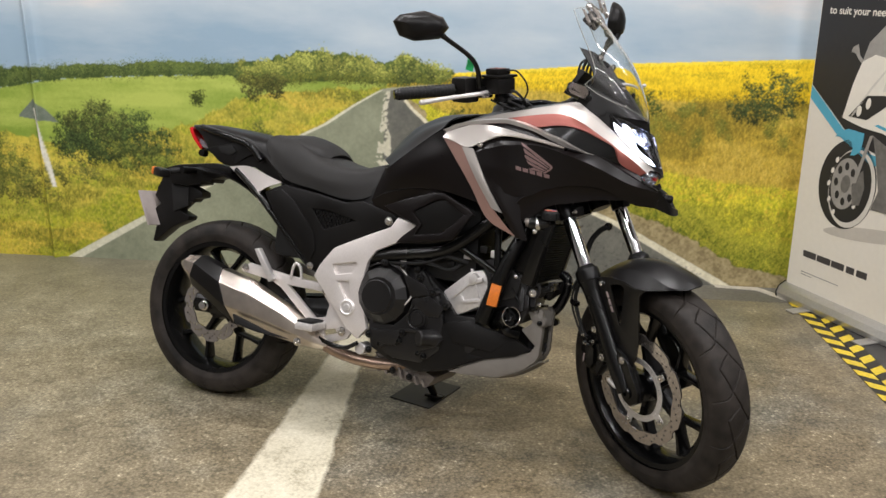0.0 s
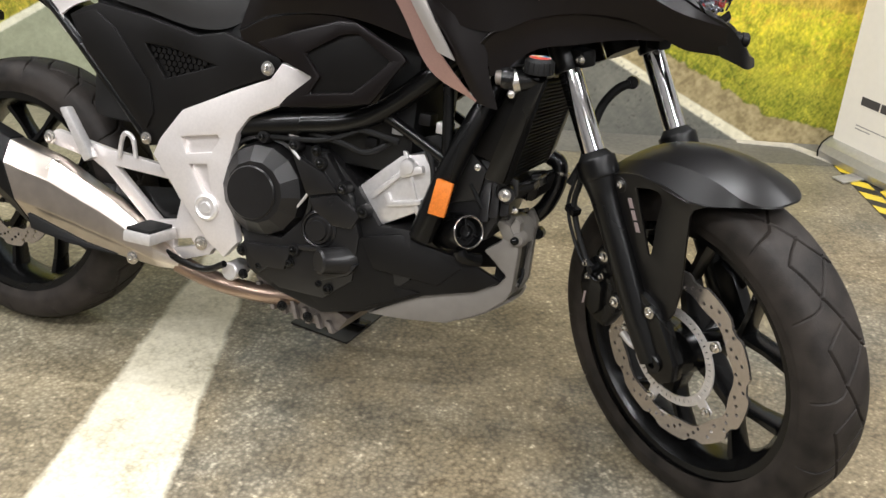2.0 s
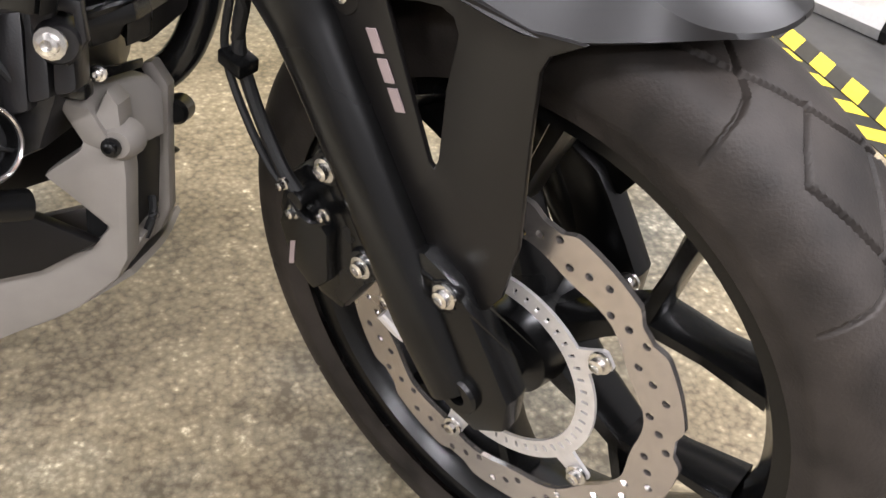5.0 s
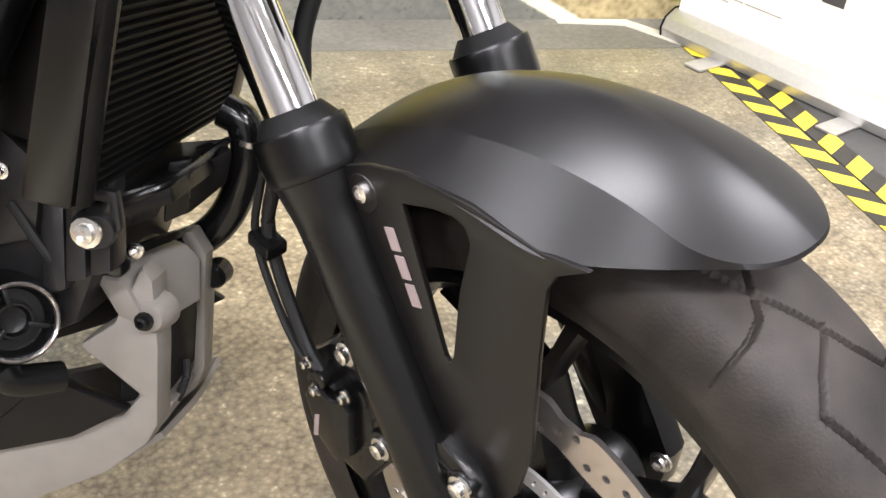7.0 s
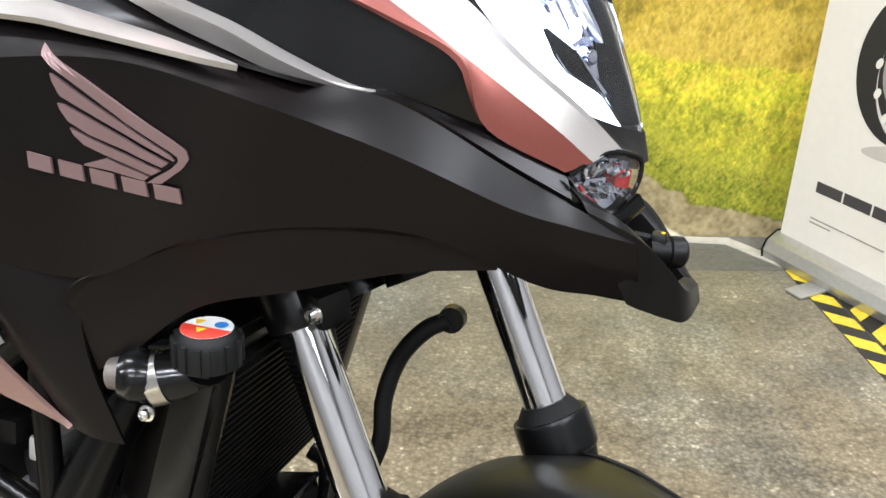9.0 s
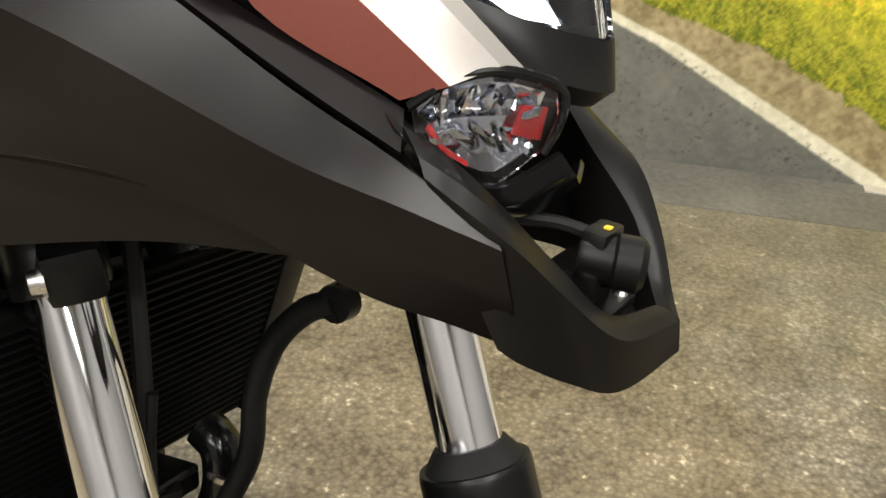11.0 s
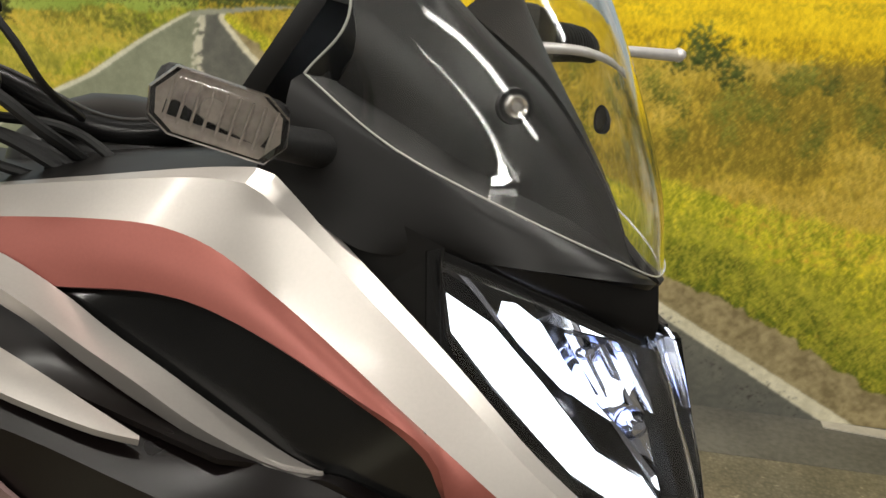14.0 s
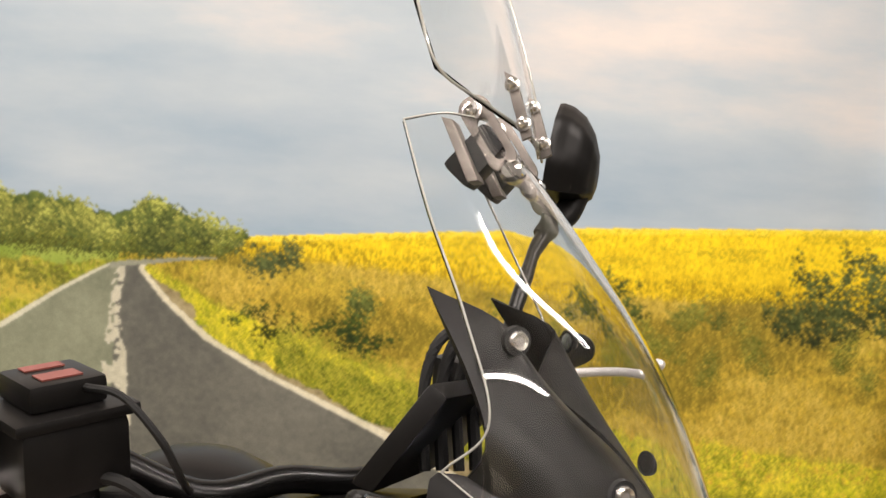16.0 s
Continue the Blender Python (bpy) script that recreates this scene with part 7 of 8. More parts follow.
# ---- side panels and frame plates ----
SIDE = [(0.298, 0.760), (0.423, 0.745), (0.529, 0.726), (0.588, 0.739), (0.710, 0.706), (0.722, 0.687), (0.693, 0.670), (0.601, 0.630), (0.525, 0.584), (0.492, 0.560), (0.451, 0.499), (0.430, 0.494), (0.408, 0.525), (0.269, 0.662), (0.226, 0.728), (0.262, 0.748)]
MESH = [(0.405, 0.698), (0.472, 0.698), (0.583, 0.674), (0.458, 0.628)]
for s in (-1, 1):
    panel = part("side_panel", plate([SIDE, [(0.411, 0.695), (0.472, 0.694), (0.572, 0.673), (0.460, 0.633)]], s * 0.146, s * 0.160, 0.004), PLASTIC, bike, "black side panel with a honeycomb grille")
    part("grille_back", plate([MESH], s * 0.144, s * 0.149), PLASTIC, panel, smooth=False)
    for i in range(14):
        for j in range(7):
            hx, hz = 0.402 + 0.0125 * i + (0.00625 if j % 2 else 0), 0.642 + 0.0108 * j
            inside = all((MESH[(k + 1) % 4][0] - MESH[k][0]) * (hz - MESH[k][1]) - (MESH[(k + 1) % 4][1] - MESH[k][1]) * (hx - MESH[k][0]) < -0.0006 for k in range(4))
            if inside:
                part("cell", plate([[(hx + 0.0055 * math.cos(a), hz + 0.0055 * math.sin(a)) for a in np.arange(6) * math.pi / 3 + 0.52]], s * 0.149, s * 0.155, 0), PLASTIC, panel, smooth=False)
    part("edge_fold", plate([[(0.240, 0.728), (0.290, 0.746), (0.340, 0.716), (0.426, 0.622), (0.438, 0.560), (0.424, 0.528), (0.350, 0.598), (0.276, 0.668)]], s * 0.158, s * 0.164, 0.003), PLASTIC, panel)
    frame_plate = part("frame_plate", plate([[(0.722, 0.700), (0.757, 0.694), (0.791, 0.684), (0.751, 0.634), (0.662, 0.590), (0.636, 0.553), (0.622, 0.489), (0.635, 0.41), (0.654, 0.340), (0.624, 0.303), (0.584, 0.330), (0.520, 0.401), (0.448, 0.482), (0.463, 0.517), (0.511, 0.580), (0.623, 0.634), (0.700, 0.668)],
                                             [(0.512, 0.527), (0.592, 0.544), (0.600, 0.537), (0.582, 0.508), (0.525, 0.496)], [(0.532, 0.476), (0.574, 0.482), (0.594, 0.392), (0.555, 0.443)]], s * 0.150, s * 0.172, 0.004), SILVER, bike, "silver cast frame plate")
    part("inset", plate([[(0.505, 0.532), (0.60, 0.552), (0.608, 0.535), (0.600, 0.385), (0.52, 0.47)]], s * 0.146, s * 0.160), SILVER, frame_plate)
    part("pivot_cap", lathe([(0, 0), (0.027, 0), (0.027, 0.006), (0.022, 0.009), (0.018, 0.006), (0.012, 0.006), (0.010, 0.010), (0, 0.010)], 24, Matrix.Translation((0.580, s * 0.170, 0.398)) @ pose(0, 0, 0, 0, 0, 180 if s < 0 else 0)), ALLOY, frame_plate)
    bolt(0.694, s * 0.172, 0.686, 0.011, panel, s=s)
    bolt(0.428, s * 0.166, 0.510, 0.010, panel, s=s)
    # foot rest bracket: flat cast bars
    bracket = part("footrest_bracket", plate([[(0.158, 0.470), (0.185, 0.486), (0.330, 0.466), (0.470, 0.456), (0.498, 0.446), (0.530, 0.395), (0.588, 0.312), (0.575, 0.292), (0.468, 0.252), (0.455, 0.270), (0.462, 0.300), (0.400, 0.350), (0.316, 0.420), (0.280, 0.438), (0.165, 0.455)],
                                              [(0.340, 0.434), (0.470, 0.430), (0.500, 0.392), (0.492, 0.350), (0.452, 0.342)], [(0.490, 0.290), (0.540, 0.305), (0.530, 0.318), (0.488, 0.308)]], s * 0.128, s * 0.146, 0.004), SILVER, bike, "silver cast footrest bracket")
    part("passenger_peg", slab([(0.214, s * 0.150, 0.538), (0.232, s * 0.150, 0.543), (0.300, s * 0.150, 0.448), (0.280, s * 0.150, 0.436)], (0, s * 0.022, 0), 0.004), ALLOY, bracket, "folded silver footpeg")
    part("rider_peg", box((0.435, min(s * 0.15, s * 0.24), 0.312), (0.50, max(s * 0.15, s * 0.24), 0.336), 0.006), ALLOY, bracket)
    part("peg_rubber", box((0.44, min(s * 0.16, s * 0.235), 0.335), (0.495, max(s * 0.16, s * 0.235), 0.343), 0.002), SOFT, bracket)
    part("pedal", tube([(0.420, s * 0.150, 0.310), (0.50, s * 0.158, 0.275), (0.58, s * 0.165, 0.268), (0.63, s * 0.175, 0.292)], 0.007, 16, 10), SATIN, bracket)
    part("hook", tube([(0.350, s * 0.150, 0.455), (0.362, s * 0.152, 0.505), (0.384, s * 0.152, 0.500), (0.392, s * 0.150, 0.460)], 0.005, 16, 8), ALLOY, bracket)
    for x, z in ((0.486, 0.436), (0.556, 0.314), (0.172, 0.468)):
        bolt(x, s * 0.147, z, 0.012, bracket, s=s)
    part("swingarm", loft([mirrored(c, s) for c in ([(-0.05, 0.098, 0.345), (0.20, 0.105, 0.372), (0.42, 0.110, 0.400), (0.58, 0.110, 0.42)], [(-0.05, 0.116, 0.315), (0.20, 0.124, 0.330), (0.42, 0.128, 0.350), (0.58, 0.128, 0.38)], [(-0.05, 0.098, 0.285), (0.20, 0.105, 0.288), (0.42, 0.110, 0.300), (0.58, 0.110, 0.33)])], 16, 8, 0.02), SATIN, bike, "black swingarm beside the rear wheel")
    part("axle_nut", lathe([(0, 0), (0.018, 0), (0.018, 0.006), (0.013, 0.008), (0.013, 0.018), (0, 0.019)], 12, Matrix.Translation((0.0, s * 0.116, 0.312)) @ pose(0, 0, 0, 0, 0, 180 if s < 0 else 0)), BOLT, rear_wheel)
    part("axle_plate", box((-0.04, s * 0.118 - 0.003, 0.29), (0.02, s * 0.118 + 0.003, 0.335), 0.003), SATIN, rear_wheel)
    part("subframe_tube", tube([(0.080, s * 0.118, 0.792), (0.150, s * 0.124, 0.742), (0.218, s * 0.130, 0.686), (0.314, s * 0.134, 0.597), (0.412, s * 0.138, 0.505)], 0.012, 20, 12), SATIN, bike)
    # main frame tubes
    part("frame_tube", tube([(0.58, s * 0.135, 0.553), (0.66, s * 0.145, 0.572), (0.76, s * 0.150, 0.592), (0.868, s * 0.150, 0.615), (0.945, s * 0.148, 0.660), (1.03, s * 0.138, 0.74), (1.10, s * 0.10, 0.84)], 0.0205, 36, 16), SATIN, bike, "black steel frame tube")
    part("down_tube", tube([(1.020, s * 0.135, 0.42), (1.040, s * 0.140, 0.48), (1.068, s * 0.138, 0.575), (1.105, s * 0.128, 0.668), (1.15, s * 0.09, 0.78)], [0.024, 0.024, 0.021, 0.019], 28, 16), SATIN, bike)
    part("brace_tube", tube([(0.915, s * 0.148, 0.640), (0.985, s * 0.146, 0.607), (1.060, s * 0.140, 0.568)], 0.0105, 10, 12), SATIN, bike)
    part("brace_tube", tube([(1.054, s * 0.140, 0.570), (1.046, s * 0.142, 0.66), (1.035, s * 0.142, 0.76)], 0.0105, 10, 12), SATIN, bike)
part("rear_caliper", box((0.02, -0.110, 0.335), (0.095, -0.06, 0.405), 0.012), ENGINE, rear_wheel)
part("inner_body", box((0.25, -0.12, 0.52), (0.98, 0.12, 0.80), 0.03), SOFT, bike)
part("mudguard_inner", loft([[(-0.13, y, 0.79 - g), (0.05, y, 0.765 - g), (0.20, y, 0.680 - g), (0.31, y, 0.580 - g), (0.42, y, 0.480 - g)] for y, g in ((-0.080, 0.010), (0, 0), (0.080, 0.010))], 22, 7, 0.006), PLASTIC, bike)

# ---- engine ----
engine = part("engine", plate([[(0.640, 0.352), (0.655, 0.280), (0.720, 0.248), (0.810, 0.226), (0.920, 0.250), (1.010, 0.330), (1.000, 0.430), (0.935, 0.425), (0.885, 0.488), (0.812, 0.552), (0.66, 0.55), (0.62, 0.45)]], -0.135, 0.135, 0.012), ENGINE, bike, "black parallel-twin engine with an alloy cylinder block")
part("clutch_cover", lathe([(0, -0.030), (0.060, -0.030), (0.064, -0.027), (0.088, -0.006), (0.094, 0.012), (0.096, 0.03), (0.096, 0.05)], 14, Matrix.Translation((0.692, -0.158, 0.452))), ENGINE, engine, "faceted black clutch cover", crease=12)
part("cover_disc", lathe([(0, -0.004), (0.050, -0.004), (0.0525, -0.001), (0.0525, 0.006)], 40, Matrix.Translation((0.686, -0.189, 0.450))), ENGINE, engine)
part("cover_rim", lathe([(0.099, -0.002), (0.106, 0.0), (0.107, 0.02), (0.099, 0.02)], 40, Matrix.Translation((0.692, -0.150, 0.452)), closed=True), ENGINE, engine)
for name, loop, y0, y1 in (("case_pad", [(0.754, 0.536), (0.823, 0.510), (0.856, 0.478), (0.792, 0.460), (0.777, 0.490)], -0.166, -0.15), ("case_pad", [(0.795, 0.456), (0.854, 0.474), (0.905, 0.442), (0.890, 0.413), (0.851, 0.411), (0.813, 0.431)], -0.163, -0.15),
                           ("case_pad", [(0.671, 0.342), (0.771, 0.352), (0.757, 0.305), (0.706, 0.300), (0.679, 0.320)], -0.166, -0.15), ("case_pad", [(0.818, 0.319), (0.912, 0.348), (0.896, 0.324), (0.838, 0.300)], -0.165, -0.15),
                           ("case_pad", [(0.780, 0.360), (0.880, 0.372), (0.874, 0.362), (0.784, 0.350)], -0.164, -0.15)):
    part(name, plate([loop], y0, y1, 0.004), ENGINE, engine)
part("case_seam", tube([(0.748, -0.163, 0.548), (0.800, -0.163, 0.494), (0.792, -0.163, 0.462), (0.770, -0.163, 0.430)], 0.003, 16, 8), ALLOY, engine)
part("pump_rim", lathe([(0.030, -0.004), (0.033, -0.006), (0.037, -0.002), (0.037, 0.012), (0.030, 0.012)], 28, Matrix.Translation((0.820, -0.156, 0.398)), closed=True), ENGINE, engine)
part("block_web", plate([[(0.935, 0.483), (0.944, 0.462), (1.010, 0.478), (1.010, 0.488), (0.952, 0.474), (0.943, 0.490)]], -0.130, -0.118, 0.002), ALLOY, engine)
part("block_web", plate([[(0.962, 0.572), (0.970, 0.572), (1.010, 0.460), (1.002, 0.456)]], -0.128, -0.118, 0.002), ALLOY, engine)
for x, z in ((0.689, 0.556), (0.756, 0.551), (0.814, 0.526), (0.864, 0.486), (0.909, 0.450), (0.660, 0.325), (0.773, 0.347)):
    part("bolt_boss", lathe([(0, -0.010), (0.011, -0.010), (0.013, -0.006), (0.014, 0.012)], 14, Matrix.Translation((x, -0.155, z))), ENGINE, engine)
    bolt(x, -0.164, z, 0.0065, engine, mat=SATIN)
part("pump_cover", lathe([(0, -0.022), (0.019, -0.022), (0.021, -0.018), (0.026, -0.018), (0.030, -0.012), (0.036, 0.0), (0.038, 0.02)], 28, Matrix.Translation((0.822, -0.148, 0.398))), ENGINE, engine)
part("case_cover", plate([[(0.650, 0.372), (0.668, 0.300), (0.745, 0.262), (0.84, 0.262), (0.90, 0.31), (0.905, 0.40), (0.880, 0.470), (0.822, 0.545), (0.79, 0.54), (0.80, 0.43), (0.74, 0.365)]], -0.156, -0.132, 0.006), ENGINE, engine)
part("case_rib", plate([[(0.66, 0.345), (0.70, 0.345), (0.72, 0.30), (0.70, 0.285), (0.672, 0.30)]], -0.163, -0.15, 0.004), ENGINE, engine)
part("oil_filter", lathe([(0, -0.05), (0.020, -0.05), (0.024, -0.046), (0.026, -0.01), (0.032, 0.0), (0.032, 0.02)], 24, Matrix.Translation((0.87, -0.15, 0.345)) @ pose(0, 0, 0, 0, 0, -35)), ENGINE, engine)
block = part("cylinder_block", plate([[(0.869, 0.480), (0.956, 0.561), (1.003, 0.574), (1.030, 0.533), (1.000, 0.459), (0.930, 0.420)]], -0.122, 0.11, 0.008), ALLOY, engine, "bare alloy cylinder block")
part("rib", plate([[(0.905, 0.478), (0.965, 0.538), (0.972, 0.531), (0.912, 0.470)]], -0.130, -0.118, 0.003), ALLOY, engine)
part("rib", plate([[(0.960, 0.540), (1.006, 0.552), (1.010, 0.538), (0.968, 0.522)]], -0.136, -0.118, 0.004), ALLOY, engine)
part("boss", lathe([(0, -0.012), (0.013, -0.010), (0.016, 0), (0.016, 0.01)], 18, Matrix.Translation((0.978, -0.130, 0.545)) @ pose(0, 0, 0, 0, 0, 0)), ALLOY, engine)
part("gasket_edge", tube([(0.866, -0.124, 0.484), (0.90, -0.124, 0.452), (0.931, -0.124, 0.420)], 0.004, 8, 8), BOLT, engine)
part("cylinder_head", plate([[(0.985, 0.60), (1.05, 0.62), (1.12, 0.56), (1.11, 0.50), (1.04, 0.48), (1.00, 0.55)]], -0.10, 0.10, 0.01), ENGINE, engine)
part("sump", plate([[(0.66, 0.262), (0.70, 0.215), (0.78, 0.188), (0.86, 0.185), (0.88, 0.215), (0.82, 0.24)]], -0.11, 0.11, 0.006), SUMP, engine, "grey finned sump")
for k in range(7):
    part("fin", plate([[(0.672 + 0.027 * k, 0.252 - 0.008 * k), (0.682 + 0.027 * k, 0.252 - 0.008 * k), (0.694 + 0.027 * k, 0.205 - 0.004 * k), (0.684 + 0.027 * k, 0.205 - 0.004 * k)]], -0.122, 0.11, 0.002), SUMP, engine)
for x, y, z in ((0.846, -0.140, 0.480), (0.885, -0.140, 0.434), (0.802, -0.158, 0.548), (0.735, -0.150, 0.575), (0.765, -0.158, 0.32), (0.700, -0.158, 0.30), (0.852, -0.158, 0.285), (0.665, -0.158, 0.275), (0.742, -0.130, 0.218), (0.80, -0.128, 0.207)):
    bolt(x, y, z, 0.0085, engine, mat=SATIN)
part("drain_boss", lathe([(0, -0.03), (0.016, -0.03), (0.019, -0.026), (0.019, 0.02)], 18, Matrix.Translation((0.632, -0.130, 0.272))), ALLOY, engine)
for k, pts in enumerate(([(0.665, -0.15, 0.555), (0.75, -0.158, 0.562), (0.83, -0.158, 0.575), (0.92, -0.145, 0.62)], [(0.77, -0.15, 0.58), (0.85, -0.155, 0.57), (0.90, -0.15, 0.56), (0.94, -0.13, 0.585)],
                         [(0.96, -0.14, 0.62), (1.02, -0.148, 0.58), (1.035, -0.145, 0.52), (1.02, -0.14, 0.47)], [(0.82, -0.14, 0.585), (0.88, -0.15, 0.60), (0.96, -0.148, 0.59)])):
    part("hose", tube(pts, 0.005 + 0.001 * (k % 2), 24, 8), SOFT, engine)
part("wire_clip", box((0.742, -0.160, 0.556), (0.764, -0.150, 0.570), 0.002), BOLT, engine)
for x, z in ((0.86, 0.60), (0.90, 0.575), (0.95, 0.61), (1.0, 0.635), (0.83, 0.585), (1.035, 0.625)):
    part("fitting", box((x - 0.012, -0.135, z - 0.010), (x + 0.012, -0.095, z + 0.012), 0.004), ALLOY if x in (0.95, 1.035) else PLASTIC, engine)
part("reflector", plate([[(1.052, 0.543), (1.084, 0.538), (1.074, 0.474), (1.042, 0.477)]], -0.178, -0.168, 0.002), AMBER_BACK, bike, "amber side reflector")
PUMP = Matrix.Translation((1.108, -0.130, 0.446)) @ pose(0, 0, 0, 0, 0, 46) @ pose(0, 0, 0, -14, 0, 0)
pump = part("water_pump", lathe([(0, 0.012), (0.010, 0.010), (0.012, 0.003), (0.014, 0.003), (0.016, 0.012), (0.024, 0.012), (0.0275, 0.004), (0.0275, -0.003), (0.0315, -0.004), (0.0335, 0.002), (0.036, 0.03), (0.036, 0.09)], 32, PUMP), SATIN, bike, "round black water pump with a bright rim")
part("rim", lathe([(0.0285, -0.0045), (0.0298, -0.0060), (0.0312, -0.0045), (0.0318, 0.001), (0.0285, 0.001)], 40, PUMP, closed=True), STEEL, pump, "bright machined rim")
for a in (20, 140, 260):
    part("web", box((0.010, 0.002, -0.0018), (0.027, 0.010, 0.0018), 0.0006, PUMP @ Matrix.Rotation(radians(a), 4, "Y")), SATIN, pump)
part("outlet", tube([(1.100, -0.142, 0.412), (1.108, -0.138, 0.400), (1.130, -0.110, 0.392)], 0.013, 10, 14), SATIN, pump)
front_case = part("front_case", plate([[(1.060, 0.575), (1.150, 0.580), (1.162, 0.520), (1.150, 0.470), (1.135, 0.430), (1.080, 0.400), (1.020, 0.40), (1.020, 0.56)]], -0.092, 0.075, 0.008), ENGINE, bike, "black cast front of the engine")
for x, z, w in ((1.122, 0.500, 0.009), (1.140, 0.512, 0.008), (1.160, 0.520, 0.008)):
    part("cast_rib", slab([(x - w, -0.094, z + 0.034), (x + w, -0.094, z + 0.038), (x + w + 0.006, -0.108, z - 0.034), (x - w + 0.004, -0.108, z - 0.040)], (0, 0.03, 0), 0.005), ENGINE, front_case)
part("bolt_boss", lathe([(0, -0.008), (0.013, -0.008), (0.0155, -0.004), (0.018, 0.03)], 20, Matrix.Translation((1.168, -0.118, 0.525)) @ pose(0, 0, 0, 0, 0, 24)), ENGINE, front_case)
part("gusset", plate([[(1.146, 0.545), (1.164, 0.556), (1.184, 0.555), (1.187, 0.527), (1.172, 0.506), (1.150, 0.522)], [(1.166, 0.546), (1.178, 0.545), (1.179, 0.530), (1.172, 0.522), (1.160, 0.531)]], -0.116, -0.106, 0.003), ENGINE, front_case)
bolt(1.168, -0.130, 0.527, 0.0095, front_case)
bolt(1.172, -0.060, 0.488, 0.0055, front_case)
part("plug", box((1.150, -0.080, 0.470), (1.168, -0.060, 0.486), 0.003), PLASTIC_GLOSS, front_case)
part("loom", tube([(1.092, -0.100, 0.53), (1.128, -0.098, 0.482), (1.160, -0.070, 0.474)], 0.004, 16, 8), SOFT, front_case)
# belly cowl: dark sides, grey wrap; both draw in and down towards the front
def tuck(bm):
    for v in bm.verts:
        f = min(1.1, max(0.0, (v.co.x - 0.93) / 0.22))
        far = max(0.0, v.co.y + 0.10)
        v.co += Vector((-0.002 - 0.08 * far, 0.066, -0.030 - 0.10 * far)) * f
    return bm


for s in (-1, 1):
    belly = part("belly_cowl", tuck(plate([[(0.801, 0.417), (0.90, 0.395), (0.980, 0.425), (1.025, 0.414), (1.112, 0.406), (1.172, 0.382), (1.129, 0.351), (1.036, 0.317), (0.930, 0.255), (0.84, 0.232), (0.721, 0.261), (0.76, 0.33)]], s * 0.138, s * 0.152, 0.004)), PLASTIC, bike, "black belly cowl")
    part("belly_facet", tuck(slab([(0.905, s * 0.153, 0.398), (0.980, s * 0.153, 0.424), (1.100, s * 0.153, 0.390), (1.060, s * 0.158, 0.345), (0.940, s * 0.158, 0.345)], (0, -s * 0.008, 0), 0.003)), PLASTIC, belly)
    part("belly_facet", tuck(slab([(0.770, s * 0.153, 0.285), (0.830, s * 0.157, 0.330), (1.030, s * 0.157, 0.322), (0.930, s * 0.153, 0.262), (0.842, s * 0.153, 0.240)], (0, -s * 0.008, 0), 0.003)), PLASTIC, belly)
    bolt(0.83, s * 0.155, 0.29, 0.006, belly, s=s, mat=SATIN)
WRAP = [(0.928, 0.249), (1.00, 0.256), (1.079, 0.270), (1.150, 0.312), (1.184, 0.345), (1.194, 0.366), (1.196, 0.44), (1.192, 0.500), (1.182, 0.512), (1.159, 0.458), (1.131, 0.433), (1.148, 0.419), (1.178, 0.393), (1.163, 0.372), (1.092, 0.341), (1.02, 0.310)]
grey = part("belly_wrap", tuck(plate([WRAP], -0.143, -0.112, 0.006)), GREY_COWL, bike, "grey plastic belly wrap")
part("far_side", tuck(plate([WRAP], 0.0, 0.018, 0.006)), GREY_COWL, grey)
part("front_box", slab([(1.156, -0.064, 0.470), (1.186, 0.010, 0.470), (1.199, 0.010, 0.458), (1.202, 0.002, 0.421), (1.191, -0.078, 0.428), (1.170, -0.076, 0.462)], (-0.030, 0.006, 0.004), 0.003), GREY_COWL, grey, "grey brow over the front vent")
part("far_frame", plate([[(1.174, 0.474), (1.186, 0.479), (1.200, 0.458), (1.199, 0.424), (1.199, 0.342), (1.189, 0.318), (1.146, 0.272), (1.141, 0.284), (1.182, 0.330), (1.187, 0.342), (1.190, 0.400), (1.190, 0.446)]], 0.020, 0.040, 0.004), GREY_COWL, grey)
part("far_boss", lathe([(0, -0.010), (0.009, -0.010), (0.012, -0.006), (0.013, 0.012)], 16, Matrix.Translation((1.200, 0.044, 0.429))), SATIN, grey)
part("brow_slot", slab([(1.160, -0.062, 0.477), (1.184, 0.006, 0.477), (1.176, 0.008, 0.474), (1.150, -0.058, 0.474)], (0, 0, 0.008), 0.001), PLASTIC_GLOSS, grey)
part("front_lip", tuck(slab([(1.197, -0.114, 0.374), (1.186, -0.114, 0.348), (1.146, -0.114, 0.312), (1.140, -0.114, 0.325), (1.180, -0.114, 0.374)], (0, 0.112, 0), 0.003)), GREY_COWL, grey)
part("vent", tuck(box((1.150, -0.113, 0.366), (1.186, 0.001, 0.442), 0.002)), SOFT, grey, "dark front vent")
part("vent_hose", tuck(tube([(1.192, -0.095, 0.365), (1.198, -0.088, 0.385), (1.196, -0.080, 0.40)], 0.004, 10, 8)), SOFT, grey)
part("boss", tuck(lathe([(0, -0.012), (0.011, -0.012), (0.015, -0.006), (0.017, 0.012)], 18, Matrix.Translation((1.190, -0.135, 0.468)))), GREY_COWL, grey)
bolt(1.185, -0.076, 0.434, 0.0065, grey, mat=SATIN)
